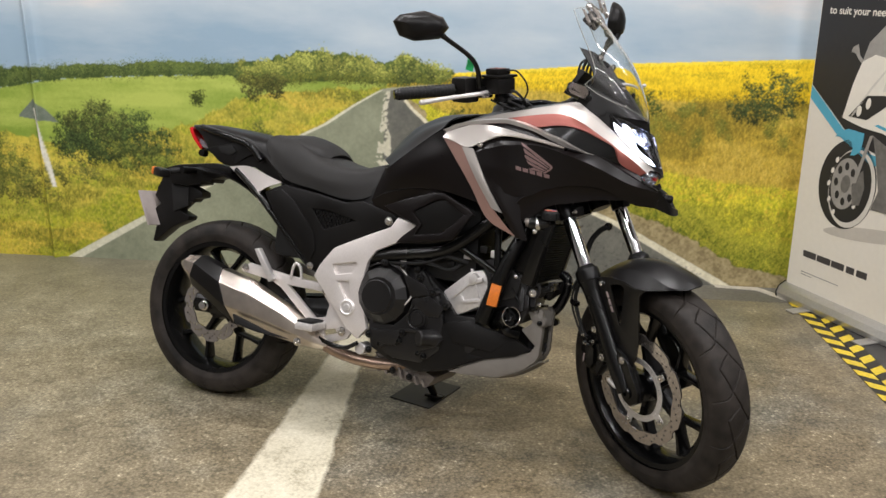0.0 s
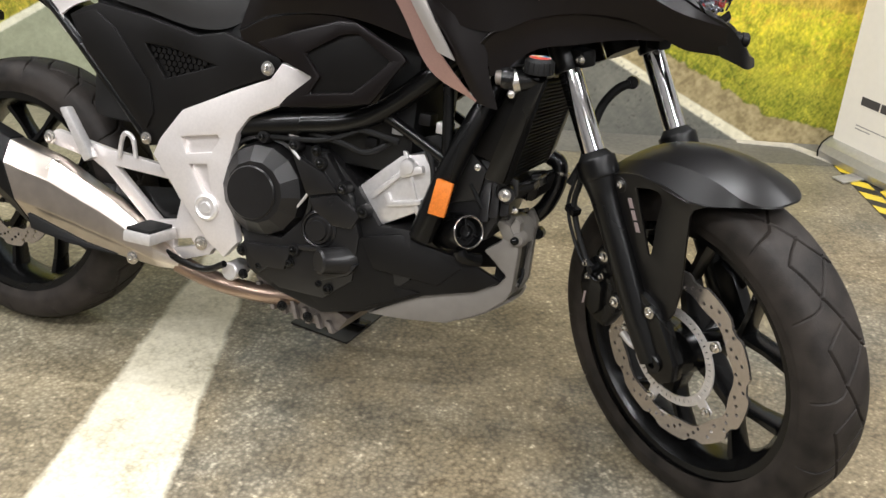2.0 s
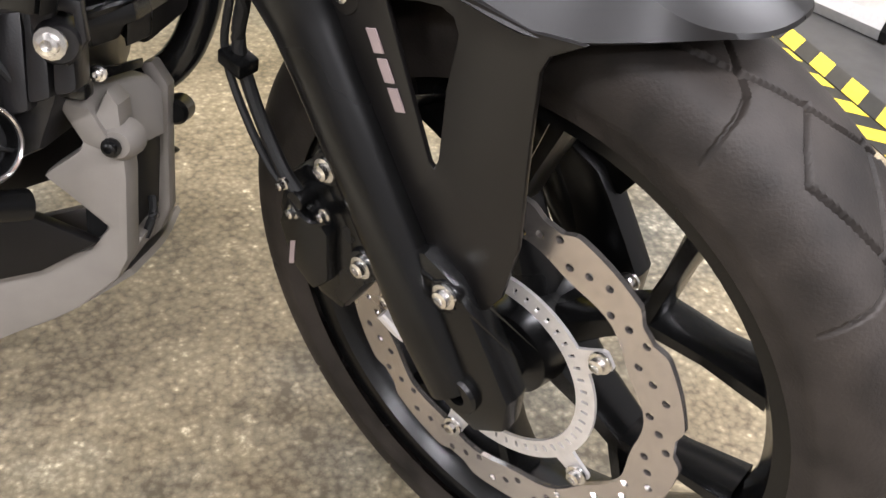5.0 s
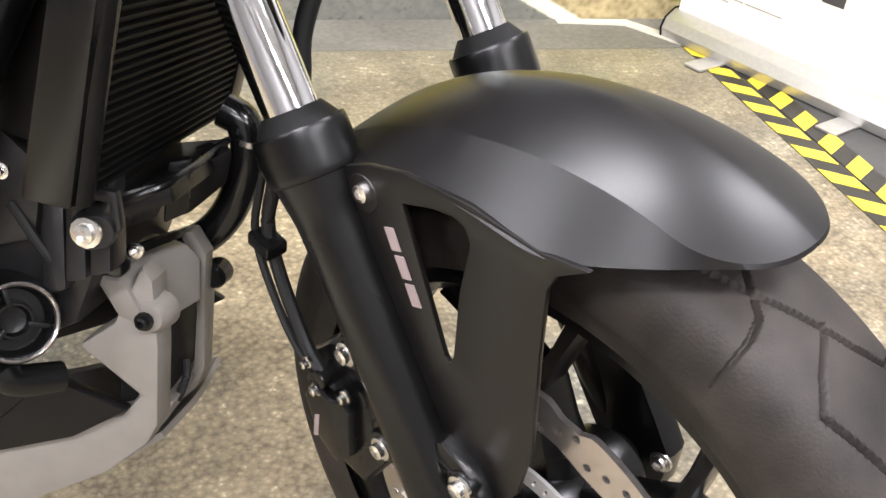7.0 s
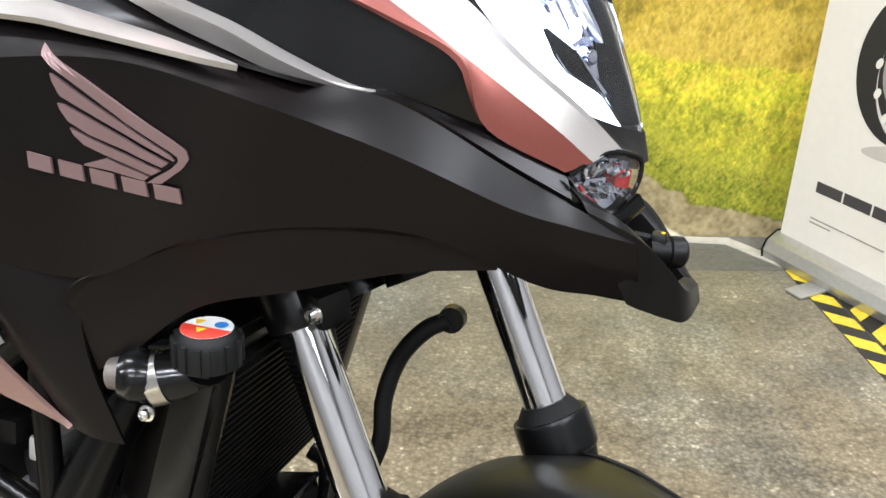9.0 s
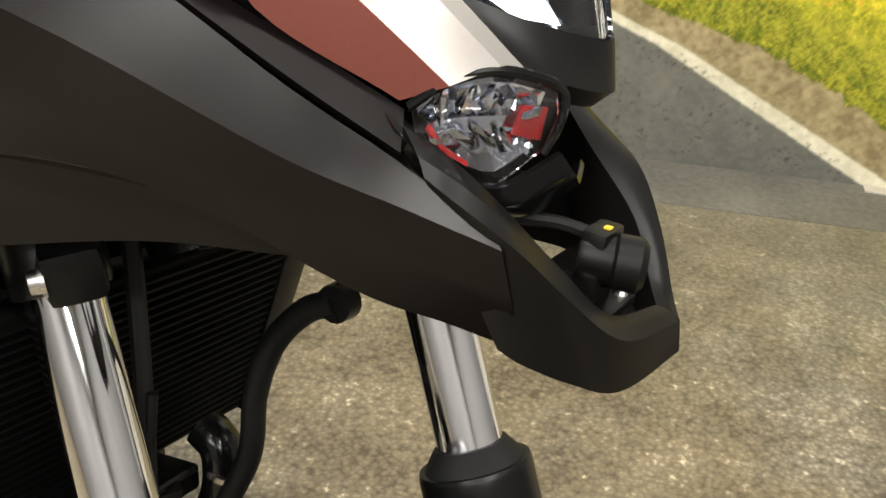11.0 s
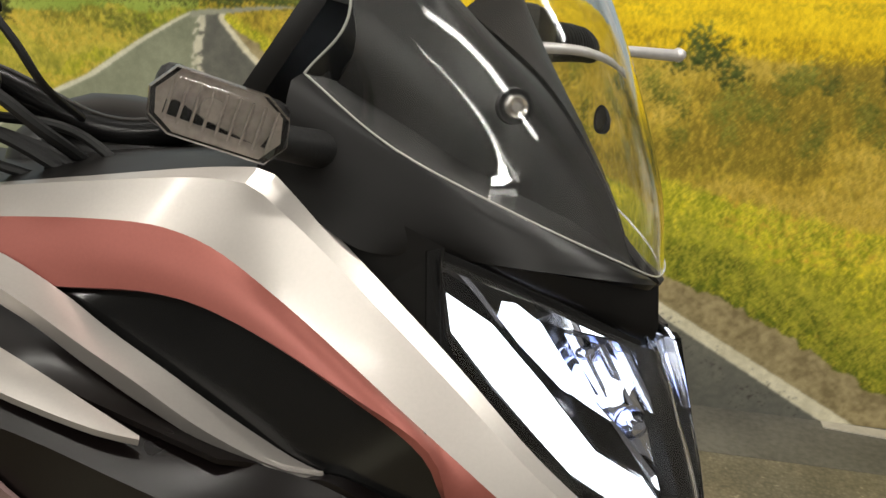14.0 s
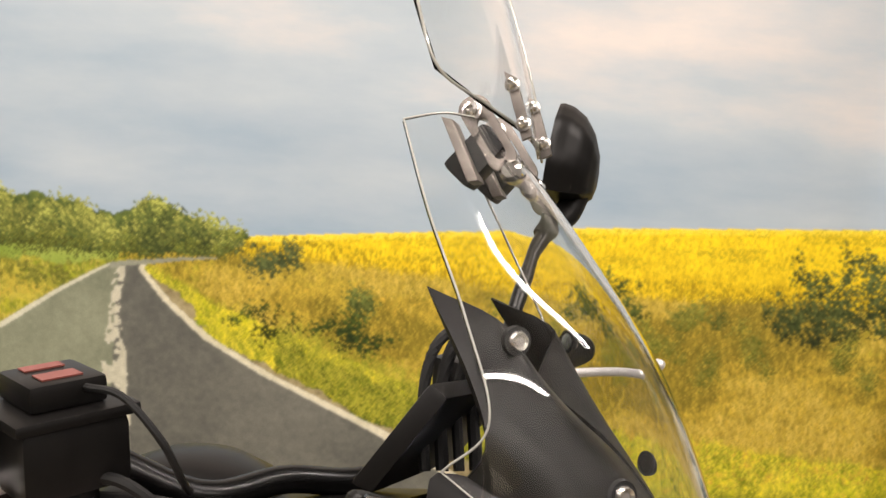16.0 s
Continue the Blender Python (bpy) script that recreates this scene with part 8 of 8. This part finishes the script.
part("belly_floor", tuck(loft([[(0.93, -0.138, 0.253), (1.04, -0.135, 0.262), (1.12, -0.13, 0.290), (1.19, -0.12, 0.340)], [(0.93, -0.03, 0.238), (1.04, -0.03, 0.246), (1.12, -0.03, 0.278), (1.195, -0.03, 0.338)], [(0.93, 0.065, 0.253), (1.04, 0.065, 0.262), (1.12, 0.065, 0.290), (1.19, 0.06, 0.340)]], 22, 9, 0.006)), GREY_COWL, grey)
# radiator
RAD = Matrix.Translation((1.176, 0.005, 0.646)) @ pose(0, 0, 0, 0, 13, 0)
radiator = part("radiator", box((-0.016, -0.150, -0.092), (0.012, 0.140, 0.092), 0.003, RAD), CORE, bike, "black finned radiator")
for k in range(24):
    part("fin", box((0.012, -0.146, -0.088 + 0.0075 * k), (0.017, 0.136, -0.0855 + 0.0075 * k), 0, RAD), CORE, radiator, smooth=False)
part("side_tank", box((-0.028, 0.134, -0.092), (0.020, 0.164, 0.092), 0.005, RAD), SATIN, radiator)
part("side_tank", slab([(1.187, -0.186, 0.744), (1.217, -0.186, 0.738), (1.166, -0.148, 0.548), (1.128, -0.148, 0.552)], (0.004, 0.030, 0), 0.005), SATIN, radiator, "black radiator side tank")
part("tank_seam", slab([(1.216, -0.180, 0.740), (1.224, -0.170, 0.742), (1.176, -0.136, 0.550), (1.168, -0.146, 0.548)], (-0.004, 0.012, 0), 0.0015), SATIN, radiator)
part("top_rail", tube([(1.196, -0.165, 0.746), (1.200, -0.05, 0.745), (1.200, 0.13, 0.745)], 0.008, 8, 10), SATIN, radiator)
bolt(1.114, -0.142, 0.570, 0.005, radiator)
part("shroud", box((-0.075, -0.11, -0.08), (-0.02, 0.11, 0.08), 0.01, RAD), PLASTIC, radiator)
part("filler_neck", tube([(1.192, -0.156, 0.722), (1.206, -0.176, 0.748)], 0.017, 4, 16), SATIN, radiator)
CAP = Matrix.Translation((1.208, -0.180, 0.763)) @ pose(0, 0, 0, 90 + 8, 0, 0)
cap = lathe([(0, 0.014), (0.019, 0.014), (0.0215, 0.011), (0.0235, 0.006), (0.0235, -0.012), (0, -0.012)], 28, CAP)
part("filler_cap", cap, SOFT, radiator, "ribbed cap with a warning label")
for k in range(14):
    a = 2 * math.pi * k / 14
    part("rib", box((0.022, -0.011, -0.0022), (0.0255, 0.009, 0.0022), 0.0006, CAP @ Matrix.Rotation(a, 4, "Y")), SOFT, radiator)
for nm, mt, lo, hi in (("label_disc", LABEL_WHITE, 0, 360), ("label_red", LABEL_RED, 0, 180)):
    bm = bmesh.new()
    yy = 0.0146 if nm == "label_disc" else 0.0151
    vs = [bm.verts.new((0.0185 * math.cos(radians(a)), yy, 0.0185 * math.sin(radians(a)))) for a in np.linspace(lo, hi, 30)[: 29 if hi == 360 else 30]]
    bm.faces.new(vs)
    bm.transform(CAP)
    part(nm, bm, mt, radiator, smooth=False)
for dx, dz, mt in ((-0.002, 0.006, LABEL_YELLOW), (-0.009, -0.006, LABEL_YELLOW), (0.008, -0.006, LABEL_BLUE)):
    bm = bmesh.new()
    bm.faces.new([bm.verts.new((dx + 0.005 * math.cos(a), 0.0156, dz + 0.005 * math.sin(a))) for a in (np.arange(3) * 2.0944 + 1.57 if mt is LABEL_YELLOW else np.arange(10) * 0.6283)])
    bm.transform(CAP)
    part("label_mark", bm, mt, radiator, smooth=False)
part("clamp", tube([(1.166, -0.183, 0.731), (1.176, -0.180, 0.735)], 0.0205, 4, 26), BOLT, radiator, "bright hose clamp")
bolt(1.171, -0.194, 0.711, 0.005, radiator)
part("pipe_stub", tube([(1.141, -0.194, 0.735), (1.150, -0.193, 0.736), (1.156, -0.190, 0.735)], [0.0115, 0.0125, 0.0120], 5, 20), SUMP, radiator, "grey pipe end")
part("hose", tube([(1.148, -0.193, 0.735), (1.156, -0.190, 0.735), (1.166, -0.184, 0.733), (1.185, -0.176, 0.736), (1.205, -0.168, 0.742)], [0.0165, 0.0200, 0.0195, 0.0185, 0.0165], 22, 18), PLASTIC_GLOSS, radiator)
part("neck_tab", slab([(1.168, -0.192, 0.757), (1.200, -0.188, 0.762), (1.200, -0.170, 0.762), (1.168, -0.174, 0.757)], (0, 0, 0.003), 0.001), SATIN, radiator)
part("coolant_hose", tube([(1.196, 0.073, 0.578), (1.214, 0.073, 0.568), (1.219, 0.073, 0.540), (1.213, 0.073, 0.510), (1.199, 0.073, 0.477), (1.178, 0.070, 0.453), (1.150, 0.062, 0.440)], 0.0165, 28, 16), PLASTIC_GLOSS, radiator, "glossy black coolant hose")
part("hose_band", tube([(1.222, 0.073, 0.555), (1.221, 0.073, 0.550)], 0.0172, 3, 20), STEEL, radiator)
part("lower_tray", slab([(1.153, -0.085, 0.536), (1.200, -0.060, 0.551), (1.205, 0.060, 0.556), (1.150, 0.060, 0.545)], (0.004, 0, -0.020), 0.004), SATIN, radiator, "black tray under the radiator")
part("tray_lip", tube([(1.158, -0.088, 0.529), (1.201, -0.060, 0.549), (1.206, 0.055, 0.555)], 0.0035, 12, 8), SATIN, radiator)
part("tray_web", slab([(1.160, -0.070, 0.530), (1.199, -0.060, 0.536), (1.186, -0.050, 0.514), (1.166, -0.060, 0.506)], (-0.012, 0.012, 0), 0.003), SATIN, radiator)
part("tray_lug", slab([(1.188, -0.034, 0.556), (1.206, -0.028, 0.560), (1.203, -0.026, 0.512), (1.184, -0.034, 0.502)], (-0.006, 0.014, 0), 0.004), SATIN, radiator)
part("tray_block", slab([(1.192, 0.010, 0.540), (1.222, 0.030, 0.557), (1.216, 0.030, 0.523), (1.186, 0.010, 0.494)], (-0.030, 0.012, 0), 0.005), PLASTIC, radiator)
part("horn_hose", tube([(1.332, 0.03, 0.745), (1.310, 0.03, 0.731), (1.288, 0.03, 0.700), (1.277, 0.03, 0.658), (1.276, 0.03, 0.61), (1.25, 0.03, 0.54)], 0.0085, 30, 12), SOFT, bike)
part("hose_end", lathe([(0, -0.006), (0.012, -0.006), (0.0125, 0.006), (0, 0.006)], 16, Matrix.Translation((1.334, 0.03, 0.746))), SATIN, bike)
part("fork_inner_panel", slab([(1.12, -0.09, 0.80), (1.24, -0.10, 0.82), (1.38, -0.09, 0.85), (1.42, 0, 0.86), (1.38, 0.09, 0.85), (1.24, 0.10, 0.82), (1.12, 0.09, 0.80)], (0, 0, 0.02), 0.004), PLASTIC, bike)
part("head_tube", tube([tuple(PIVOT + RAKE * 0.86), tuple(PIVOT + RAKE * 1.20)], 0.034, 4, 20), SATIN, bike)
part("nose_filler", box((1.15, -0.10, 0.90), (1.36, 0.10, 1.03), 0.03), SOFT, bike)

# ---- exhaust ----
RINGS = [((-0.038, 0.474), (-0.040, 0.444)), ((-0.018, 0.488), (-0.022, 0.415)), ((0.032, 0.492), (0.002, 0.385)), ((0.120, 0.461), (0.195, 0.276)), ((0.223, 0.434), (0.270, 0.266)), ((0.361, 0.370), (0.375, 0.253)), ((0.464, 0.303), (0.466, 0.243)), ((0.512, 0.272), (0.515, 0.246))]
HALF = [0.030, 0.040, 0.048, 0.056, 0.054, 0.044, 0.030, 0.020]


def muffler_part(i0, i1, swell=0.0):
    """One length of the faceted muffler between two rings."""
    bm, rings = bmesh.new(), []
    for i in range(i0, i1 + 1):
        (xt, zt), (xb, zb) = RINGS[i]
        mid, half = -0.186 + 0.05 * max(0, i - 3) / 4, HALF[i] + swell
        ring = []
        for u, w in ((0.0, -0.35), (0.0, 0.35), (0.22, 1.0), (0.62, 1.0), (0.95, 0.4), (1.0, 0.0), (0.95, -0.4), (0.62, -1.0), (0.22, -1.0)):
            u = (u - 0.5) * (1 + swell * 12) + 0.5
            ring.append(bm.verts.new((xt + (xb - xt) * u, mid + half * w, zt + (zb - zt) * u)))
        rings.append(ring)
    for r0, r1 in zip(rings, rings[1:]):
        for k in range(9):
            bm.faces.new((r0[k], r0[(k + 1) % 9], r1[(k + 1) % 9], r1[k]))
    bm.faces.new(rings[0])
    bm.faces.new(rings[-1][::-1])
    bmesh.ops.recalc_face_normals(bm, faces=bm.faces)
    bmesh.ops.bevel(bm, geom=list(bm.edges), offset=0.003, segments=2, affect="EDGES", profile=0.6)
    return bm


muffler = part("exhaust_muffler", muffler_part(3, 7), STAINLESS, bike, "faceted stainless muffler with a black heat shield", crease=25)
part("heat_shield", muffler_part(2, 3, 0.002), PLASTIC, muffler, crease=25)
part("end_cap", muffler_part(0, 2), STAINLESS, muffler, crease=25)
part("slot", slab([(0.205, -0.246, 0.325), (0.330, -0.222, 0.283), (0.395, -0.205, 0.268), (0.300, -0.232, 0.277), (0.215, -0.246, 0.295)], (0, 0.01, 0), 0.001), SOFT, muffler)
part("front_pipe", tube([(0.500, -0.140, 0.258), (0.560, -0.128, 0.238), (0.640, -0.120, 0.228), (0.740, -0.105, 0.232), (0.84, -0.06, 0.262), (0.90, 0, 0.30)], 0.0195, 36, 16), EXHAUST_PIPE, muffler, "heat-tinted exhaust pipe")
bolt(0.420, -0.185, 0.262, 0.011, muffler)
bolt(0.004, -0.170, 0.405, 0.012, muffler)
# side stand and the rubber pad under it
stand = part("side_stand", tube([(0.68, 0.09, 0.26), (0.715, 0.17, 0.18), (0.742, 0.247, 0.078)], 0.013, 14, 12), SATIN, bike, "black side stand, folded out")
part("foot", box((0.712, 0.230, 0.067), (0.775, 0.270, 0.077), 0.004, None), SATIN, stand)
part("centre_lug", tube([(0.80, -0.03, 0.22), (0.83, -0.02, 0.195), (0.85, -0.03, 0.185)], 0.011, 10, 10), SATIN, stand)

# ---- side stand pad, hazard tape, roll-up banner ----
PAD = material("pad_rubber", (0.016, 0.015, 0.0125), 0.55, vary=0.25, scale=90, bump=0.1)
pad = tagged(part("stand_pad", box((-0.083, -0.107, 0), (0.083, 0.107, 0.005), 0.0015), PAD, None), "flat black rubber pad under the side stand", "pad")
pad.matrix_basis = pose(0.947, -0.176, 0.0, 0, 0, -27)
TAPE_Y = material("yellow_tape", (0.66, 0.50, 0.025), 0.42, vary=0.18, scale=60)
TAPE_B = material("black_tape", (0.016, 0.015, 0.013), 0.4, vary=0.3, scale=60)
BLACK_PRINT = material("banner_black_print", (0.018, 0.017, 0.018), 0.5, vary=0.1)
BANNER_WHITE = material("banner_white_print", (0.72, 0.68, 0.60), 0.55, vary=0.03, coarse=2)
BANNER_BLUE = material("banner_blue_print", (0.09, 0.36, 0.50), 0.55, vary=0.05)
PRINT_GREY = material("banner_grey_print", (0.30, 0.285, 0.26), 0.55, vary=0.12, coarse=14)
PRINT_PALE = material("banner_pale_print", (0.60, 0.57, 0.51), 0.55, vary=0.06, coarse=9)
PRINT_MID = material("banner_mid_print", (0.14, 0.132, 0.12), 0.55, vary=0.2, coarse=20)
PRINT_SHADE = material("banner_shadow_print", (0.49, 0.455, 0.40), 0.55, vary=0.06, coarse=6)
PRINT_TEXT = material("banner_text_print", (0.05, 0.045, 0.045), 0.55, vary=0.05)
CASE = material("brushed_aluminium", (0.50, 0.49, 0.47), 0.38, metal=0.75, vary=0.08, scale=80)

setting("floor_mat", box((2.60, -1.8, 0.0), (4.6, 1.2, 0.0012)), material("dark_vinyl_floor", (0.05, 0.048, 0.046), 0.5, vary=0.2, scale=30), "dark grey vinyl floor beside the printed asphalt")


def tape_strip(name, foot, head, width, slant, z, label):
    """A strip of hazard tape with slanted bars, each a piece of its own."""
    a, b = Vector(foot), Vector(head)
    run = (b - a).length
    strip = tagged(part(name, box((0, -width / 2, 0), (run, width / 2, 0.0006)), TAPE_B, None, smooth=False), label, "tape")
    d = (b - a) / run
    strip.matrix_basis = pose(a.x, a.y, z, 0, 0, math.degrees(math.atan2(d.y, d.x)))
    pitch, k = 0.112, 0
    while (k + 1) * pitch + abs(slant) < run:
        u0 = k * pitch + max(0, -slant) + 0.004
        w = pitch * 0.5
        half = width / 2 - 0.0006
        lo = [(u0 + (slant if slant > 0 else 0), half), (u0 + w + (slant if slant > 0 else 0), half), (u0 + w - (slant if slant < 0 else 0) * 0, -half), (u0, -half)]
        if slant < 0:
            lo = [(u0, half), (u0 + w, half), (u0 + w - slant, -half), (u0 - slant, -half)]
        bm = bmesh.new()
        vs = [bm.verts.new((x, y, 0.0006)) for x, y in lo]
        made = bmesh.ops.extrude_face_region(bm, geom=[bm.faces.new(vs)])
        bmesh.ops.translate(bm, vec=(0, 0, 0.0006), verts=[g for g in made["geom"] if isinstance(g, bmesh.types.BMVert)])
        part("stripe", bm, TAPE_Y, strip, "yellow stripe" if k == 0 else "", smooth=False)
        k += 1
    return strip


tape_strip("hazard_tape", (2.665, -0.75), (2.570, 1.14), 0.062, 0.045, 0.0016, "yellow and black hazard tape stuck along the floor edge")
tape_strip("hazard_tape", (2.722, -0.75), (2.648, 1.05), 0.062, -0.045, 0.003, "yellow and black hazard tape laid beside a first strip")
tape_strip("hazard_tape", (-1.55, -0.55), (-1.50, 0.62), 0.06, 0.045, 0.0016, "yellow and black hazard tape at the floor's far edge")

banner = tagged(new("roll_up_banner"), "roll-up banner with a printed sports motorcycle in an aluminium case", "banner")
banner.matrix_basis = Matrix(((0.431, 0.902, 0, 2.547), (-0.902, 0.431, 0, 1.12), (0, 0, 1, 0), (0, 0, 0, 1)))
sheet = part("sheet", box((0.006, 0.0, 0.072), (0.85, 0.0012, 2.06)), BANNER_WHITE, banner, "white printed lower sheet", smooth=False)
case = part("case", plate([[(-0.055, 0.004), (0.050, 0.004), (0.056, 0.030), (0.044, 0.058), (0.012, 0.078), (-0.012, 0.078), (-0.044, 0.058), (-0.062, 0.030)]], -0.006, 0.866, 0.002,
                        pose(0, 0.012, 0.0, 0, 0, -90) @ pose(0, 0, 0)), CASE, banner, "brushed aluminium base case")
for u in (0.0, 0.862):
    part("end_cap", plate([[(-0.058, 0.002), (0.053, 0.002), (0.059, 0.030), (0.047, 0.060), (0.012, 0.081), (-0.012, 0.081), (-0.047, 0.060), (-0.065, 0.030)]], u - 0.010, u - 0.0062 if u == 0 else u + 0.008, 0.001,
                          pose(0, 0.012, 0, 0, 0, -90)), SATIN, case, "black plastic end cap")
for u in (0.195, 0.60):
    part("foot", box((u - 0.028, -0.135, 0.001), (u + 0.028, 0.12, 0.0072), 0.002, Matrix.Translation((0, 0, 0.0022))), CASE, banner, "flat grey metal foot")
part("top_rail", box((0.0, -0.008, 2.055), (0.856, 0.010, 2.085), 0.003), CASE, banner)
part("pole", tube([(0.43, 0.03, 0.07), (0.43, 0.03, 2.07)], 0.010, 4, 10), CASE, banner)


def printed(name, loops, layer, mat, parent, label=""):
    """A flat printed shape on the sheet, a hair proud of what lies under it."""
    return part(name, plate(loops, -0.0006 * layer, -0.0006 * (layer - 1) - 0.0001, 0), mat, parent, label, smooth=False)


def ring2(cx, cz, rx, rz, tilt, n=40):
    t = radians(tilt)
    return [(cx + rx * math.cos(a) * math.cos(t) - rz * math.sin(a) * math.sin(t), cz + rx * math.cos(a) * math.sin(t) + rz * math.sin(a) * math.cos(t)) for a in np.arange(n) * 2 * math.pi / n]


printed("black_field", [[(0.008, 1.015), (0.25, 0.835), (0.40, 0.775), (0.58, 0.75), (0.848, 0.76), (0.848, 2.054), (0.008, 2.054)]], 1, BLACK_PRINT, sheet, "black printed upper field")
printed("blue_stripe", [[(0.008, 1.012), (0.245, 0.834), (0.40, 0.765), (0.60, 0.735), (0.60, 0.70), (0.40, 0.725), (0.187, 0.824), (0.008, 0.955)]], 2, BANNER_BLUE, sheet, "blue printed stripe")
printed("printed_shadow", [ring2(0.46, 0.425, 0.27, 0.030, 9)], 1, PRINT_SHADE, sheet, "soft grey printed shadow")
# the printed motorcycle, as flat shapes
printed("printed_tyre", [ring2(0.292, 0.612, 0.163, 0.198, -8)], 2, BLACK_PRINT, sheet, "black printed tyre")
printed("printed_tyre_rim", [ring2(0.322, 0.600, 0.128, 0.176, -10), ring2(0.312, 0.605, 0.117, 0.160, -10)], 3, PRINT_PALE, sheet, "pale printed rim edge")
printed("printed_disc", [ring2(0.283, 0.614, 0.078, 0.115, -8)] + [[(0.283 + 0.052 * math.cos(a) + 0.013 * math.cos(b), 0.614 + 0.078 * math.sin(a) + 0.019 * math.sin(b)) for b in np.arange(8) * math.pi / 4] for a in np.arange(8) * math.pi / 4],
        4, PRINT_GREY, sheet, "grey printed brake disc")
printed("printed_hub", [ring2(0.287, 0.614, 0.026, 0.040, -8)], 5, PRINT_MID, sheet)
for u, z in ((0.190, 0.60), (0.203, 0.66), (0.222, 0.71), (0.203, 0.53), (0.350, 0.53), (0.238, 0.478)):
    printed("printed_gap", [ring2(u, z, 0.009, 0.014, -20, 10)], 4, BANNER_WHITE, sheet)
printed("printed_caliper", [[(0.33, 0.66), (0.375, 0.69), (0.395, 0.62), (0.38, 0.54), (0.34, 0.53), (0.325, 0.60)]], 5, PRINT_MID, sheet)
printed("printed_belly", [[(0.40, 0.845), (0.476, 0.811), (0.60, 0.80), (0.82, 0.72), (0.80, 0.50), (0.56, 0.54), (0.444, 0.535), (0.47, 0.62), (0.43, 0.76)]], 5, PRINT_MID, sheet)
printed("printed_mudguard", [[(0.190, 0.808), (0.225, 0.838), (0.262, 0.852), (0.353, 0.846), (0.350, 0.80), (0.343, 0.764), (0.315, 0.745), (0.292, 0.742), (0.300, 0.775), (0.291, 0.799), (0.245, 0.815)]], 6, BANNER_BLUE, sheet, "blue printed mudguard")
printed("printed_fork", [[(0.385, 0.84), (0.402, 0.845), (0.345, 0.63), (0.325, 0.626)]], 7, PRINT_GREY, sheet)
printed("printed_screen", [[(0.287, 1.142), (0.311, 1.22), (0.382, 1.290), (0.50, 1.33), (0.56, 1.25), (0.46, 1.15), (0.352, 1.166)]], 6, PRINT_GREY, sheet)
printed("printed_fairing", [[(0.287, 1.140), (0.251, 1.04), (0.228, 0.94), (0.217, 0.895), (0.266, 0.883), (0.341, 0.868), (0.451, 0.86), (0.62, 0.81), (0.82, 0.85), (0.80, 1.08), (0.56, 1.20), (0.44, 1.16), (0.352, 1.172)]], 7, BANNER_WHITE, sheet, "white printed fairing")
printed("printed_lamp_field", [[(0.251, 0.905), (0.338, 1.002), (0.436, 1.014), (0.47, 0.985), (0.354, 0.902)]], 8, BLACK_PRINT, sheet)
for u, z in ((0.307, 0.934), (0.353, 0.971)):
    printed("printed_lamp", [ring2(u, z, 0.013, 0.024, -10, 14)], 9, BANNER_WHITE, sheet)
printed("printed_stripe", [[(0.40, 0.885), (0.62, 0.84), (0.80, 0.86), (0.80, 0.875), (0.62, 0.853), (0.42, 0.893)]], 8, BANNER_BLUE, sheet)
printed("printed_mirror", [[(0.216, 1.176), (0.225, 1.196), (0.252, 1.208), (0.258, 1.19), (0.268, 1.163), (0.288, 1.148), (0.285, 1.130), (0.262, 1.146), (0.245, 1.168)]], 6, PRINT_GREY, sheet)
printed("printed_seam", [[(0.27, 0.90), (0.36, 1.03), (0.43, 1.12), (0.425, 1.125), (0.35, 1.035), (0.262, 0.905)]], 8, PRINT_PALE, sheet)
printed("printed_panel_shade", [[(0.42, 1.03), (0.56, 1.01), (0.80, 1.0), (0.80, 1.06), (0.60, 1.10), (0.47, 1.13), (0.43, 1.09)]], 8, PRINT_PALE, sheet)

lettering = bpy.data.curves.new("lettering", "FONT")
lettering.body, lettering.size, lettering.extrude, lettering.shear = "to suit your needs", 0.046, 0.0004, 0.0
lettering.offset = 0.0006
words = new("lettering", lettering)
bpy.context.view_layer.update()
words_mesh = bpy.data.meshes.new_from_object(words)
bpy.data.objects.remove(words)
bm = bmesh.new()
bm.from_mesh(words_mesh)
wide = max(v.co.x for v in bm.verts)
bm.transform(pose(0.058, -0.0012, 1.327, 90, 0, 0) @ Matrix.Diagonal((0.355 / wide, 1.0, 1.0, 1.0)))
part("lettering", bm, BANNER_WHITE, sheet, "white printed words", smooth=False)
for u0, u1, z0, z1 in ((0.058, 0.30, 1.392, 1.427), (0.312, 0.40, 1.392, 1.427)):
    printed("print_bar", [[(u0, z0), (u1, z0), (u1, z1), (u0, z1)]], 2, BANNER_WHITE, sheet)
for u0, u1 in ((0.090, 0.172), (0.178, 0.262), (0.268, 0.345), (0.358, 0.405), (0.418, 0.478)):
    printed("print_bar", [[(u0, 0.232), (u1, 0.232), (u1, 0.262), (u0, 0.262)]], 1, PRINT_TEXT, sheet, "dark printed bar")
for u0, u1, z in ((0.092, 0.205, 0.157), (0.210, 0.325, 0.157), (0.092, 0.16, 0.145)):
    printed("print_bar", [[(u0, z), (u1, z), (u1, z + 0.004), (u0, z + 0.004)]], 1, PRINT_GREY, sheet)
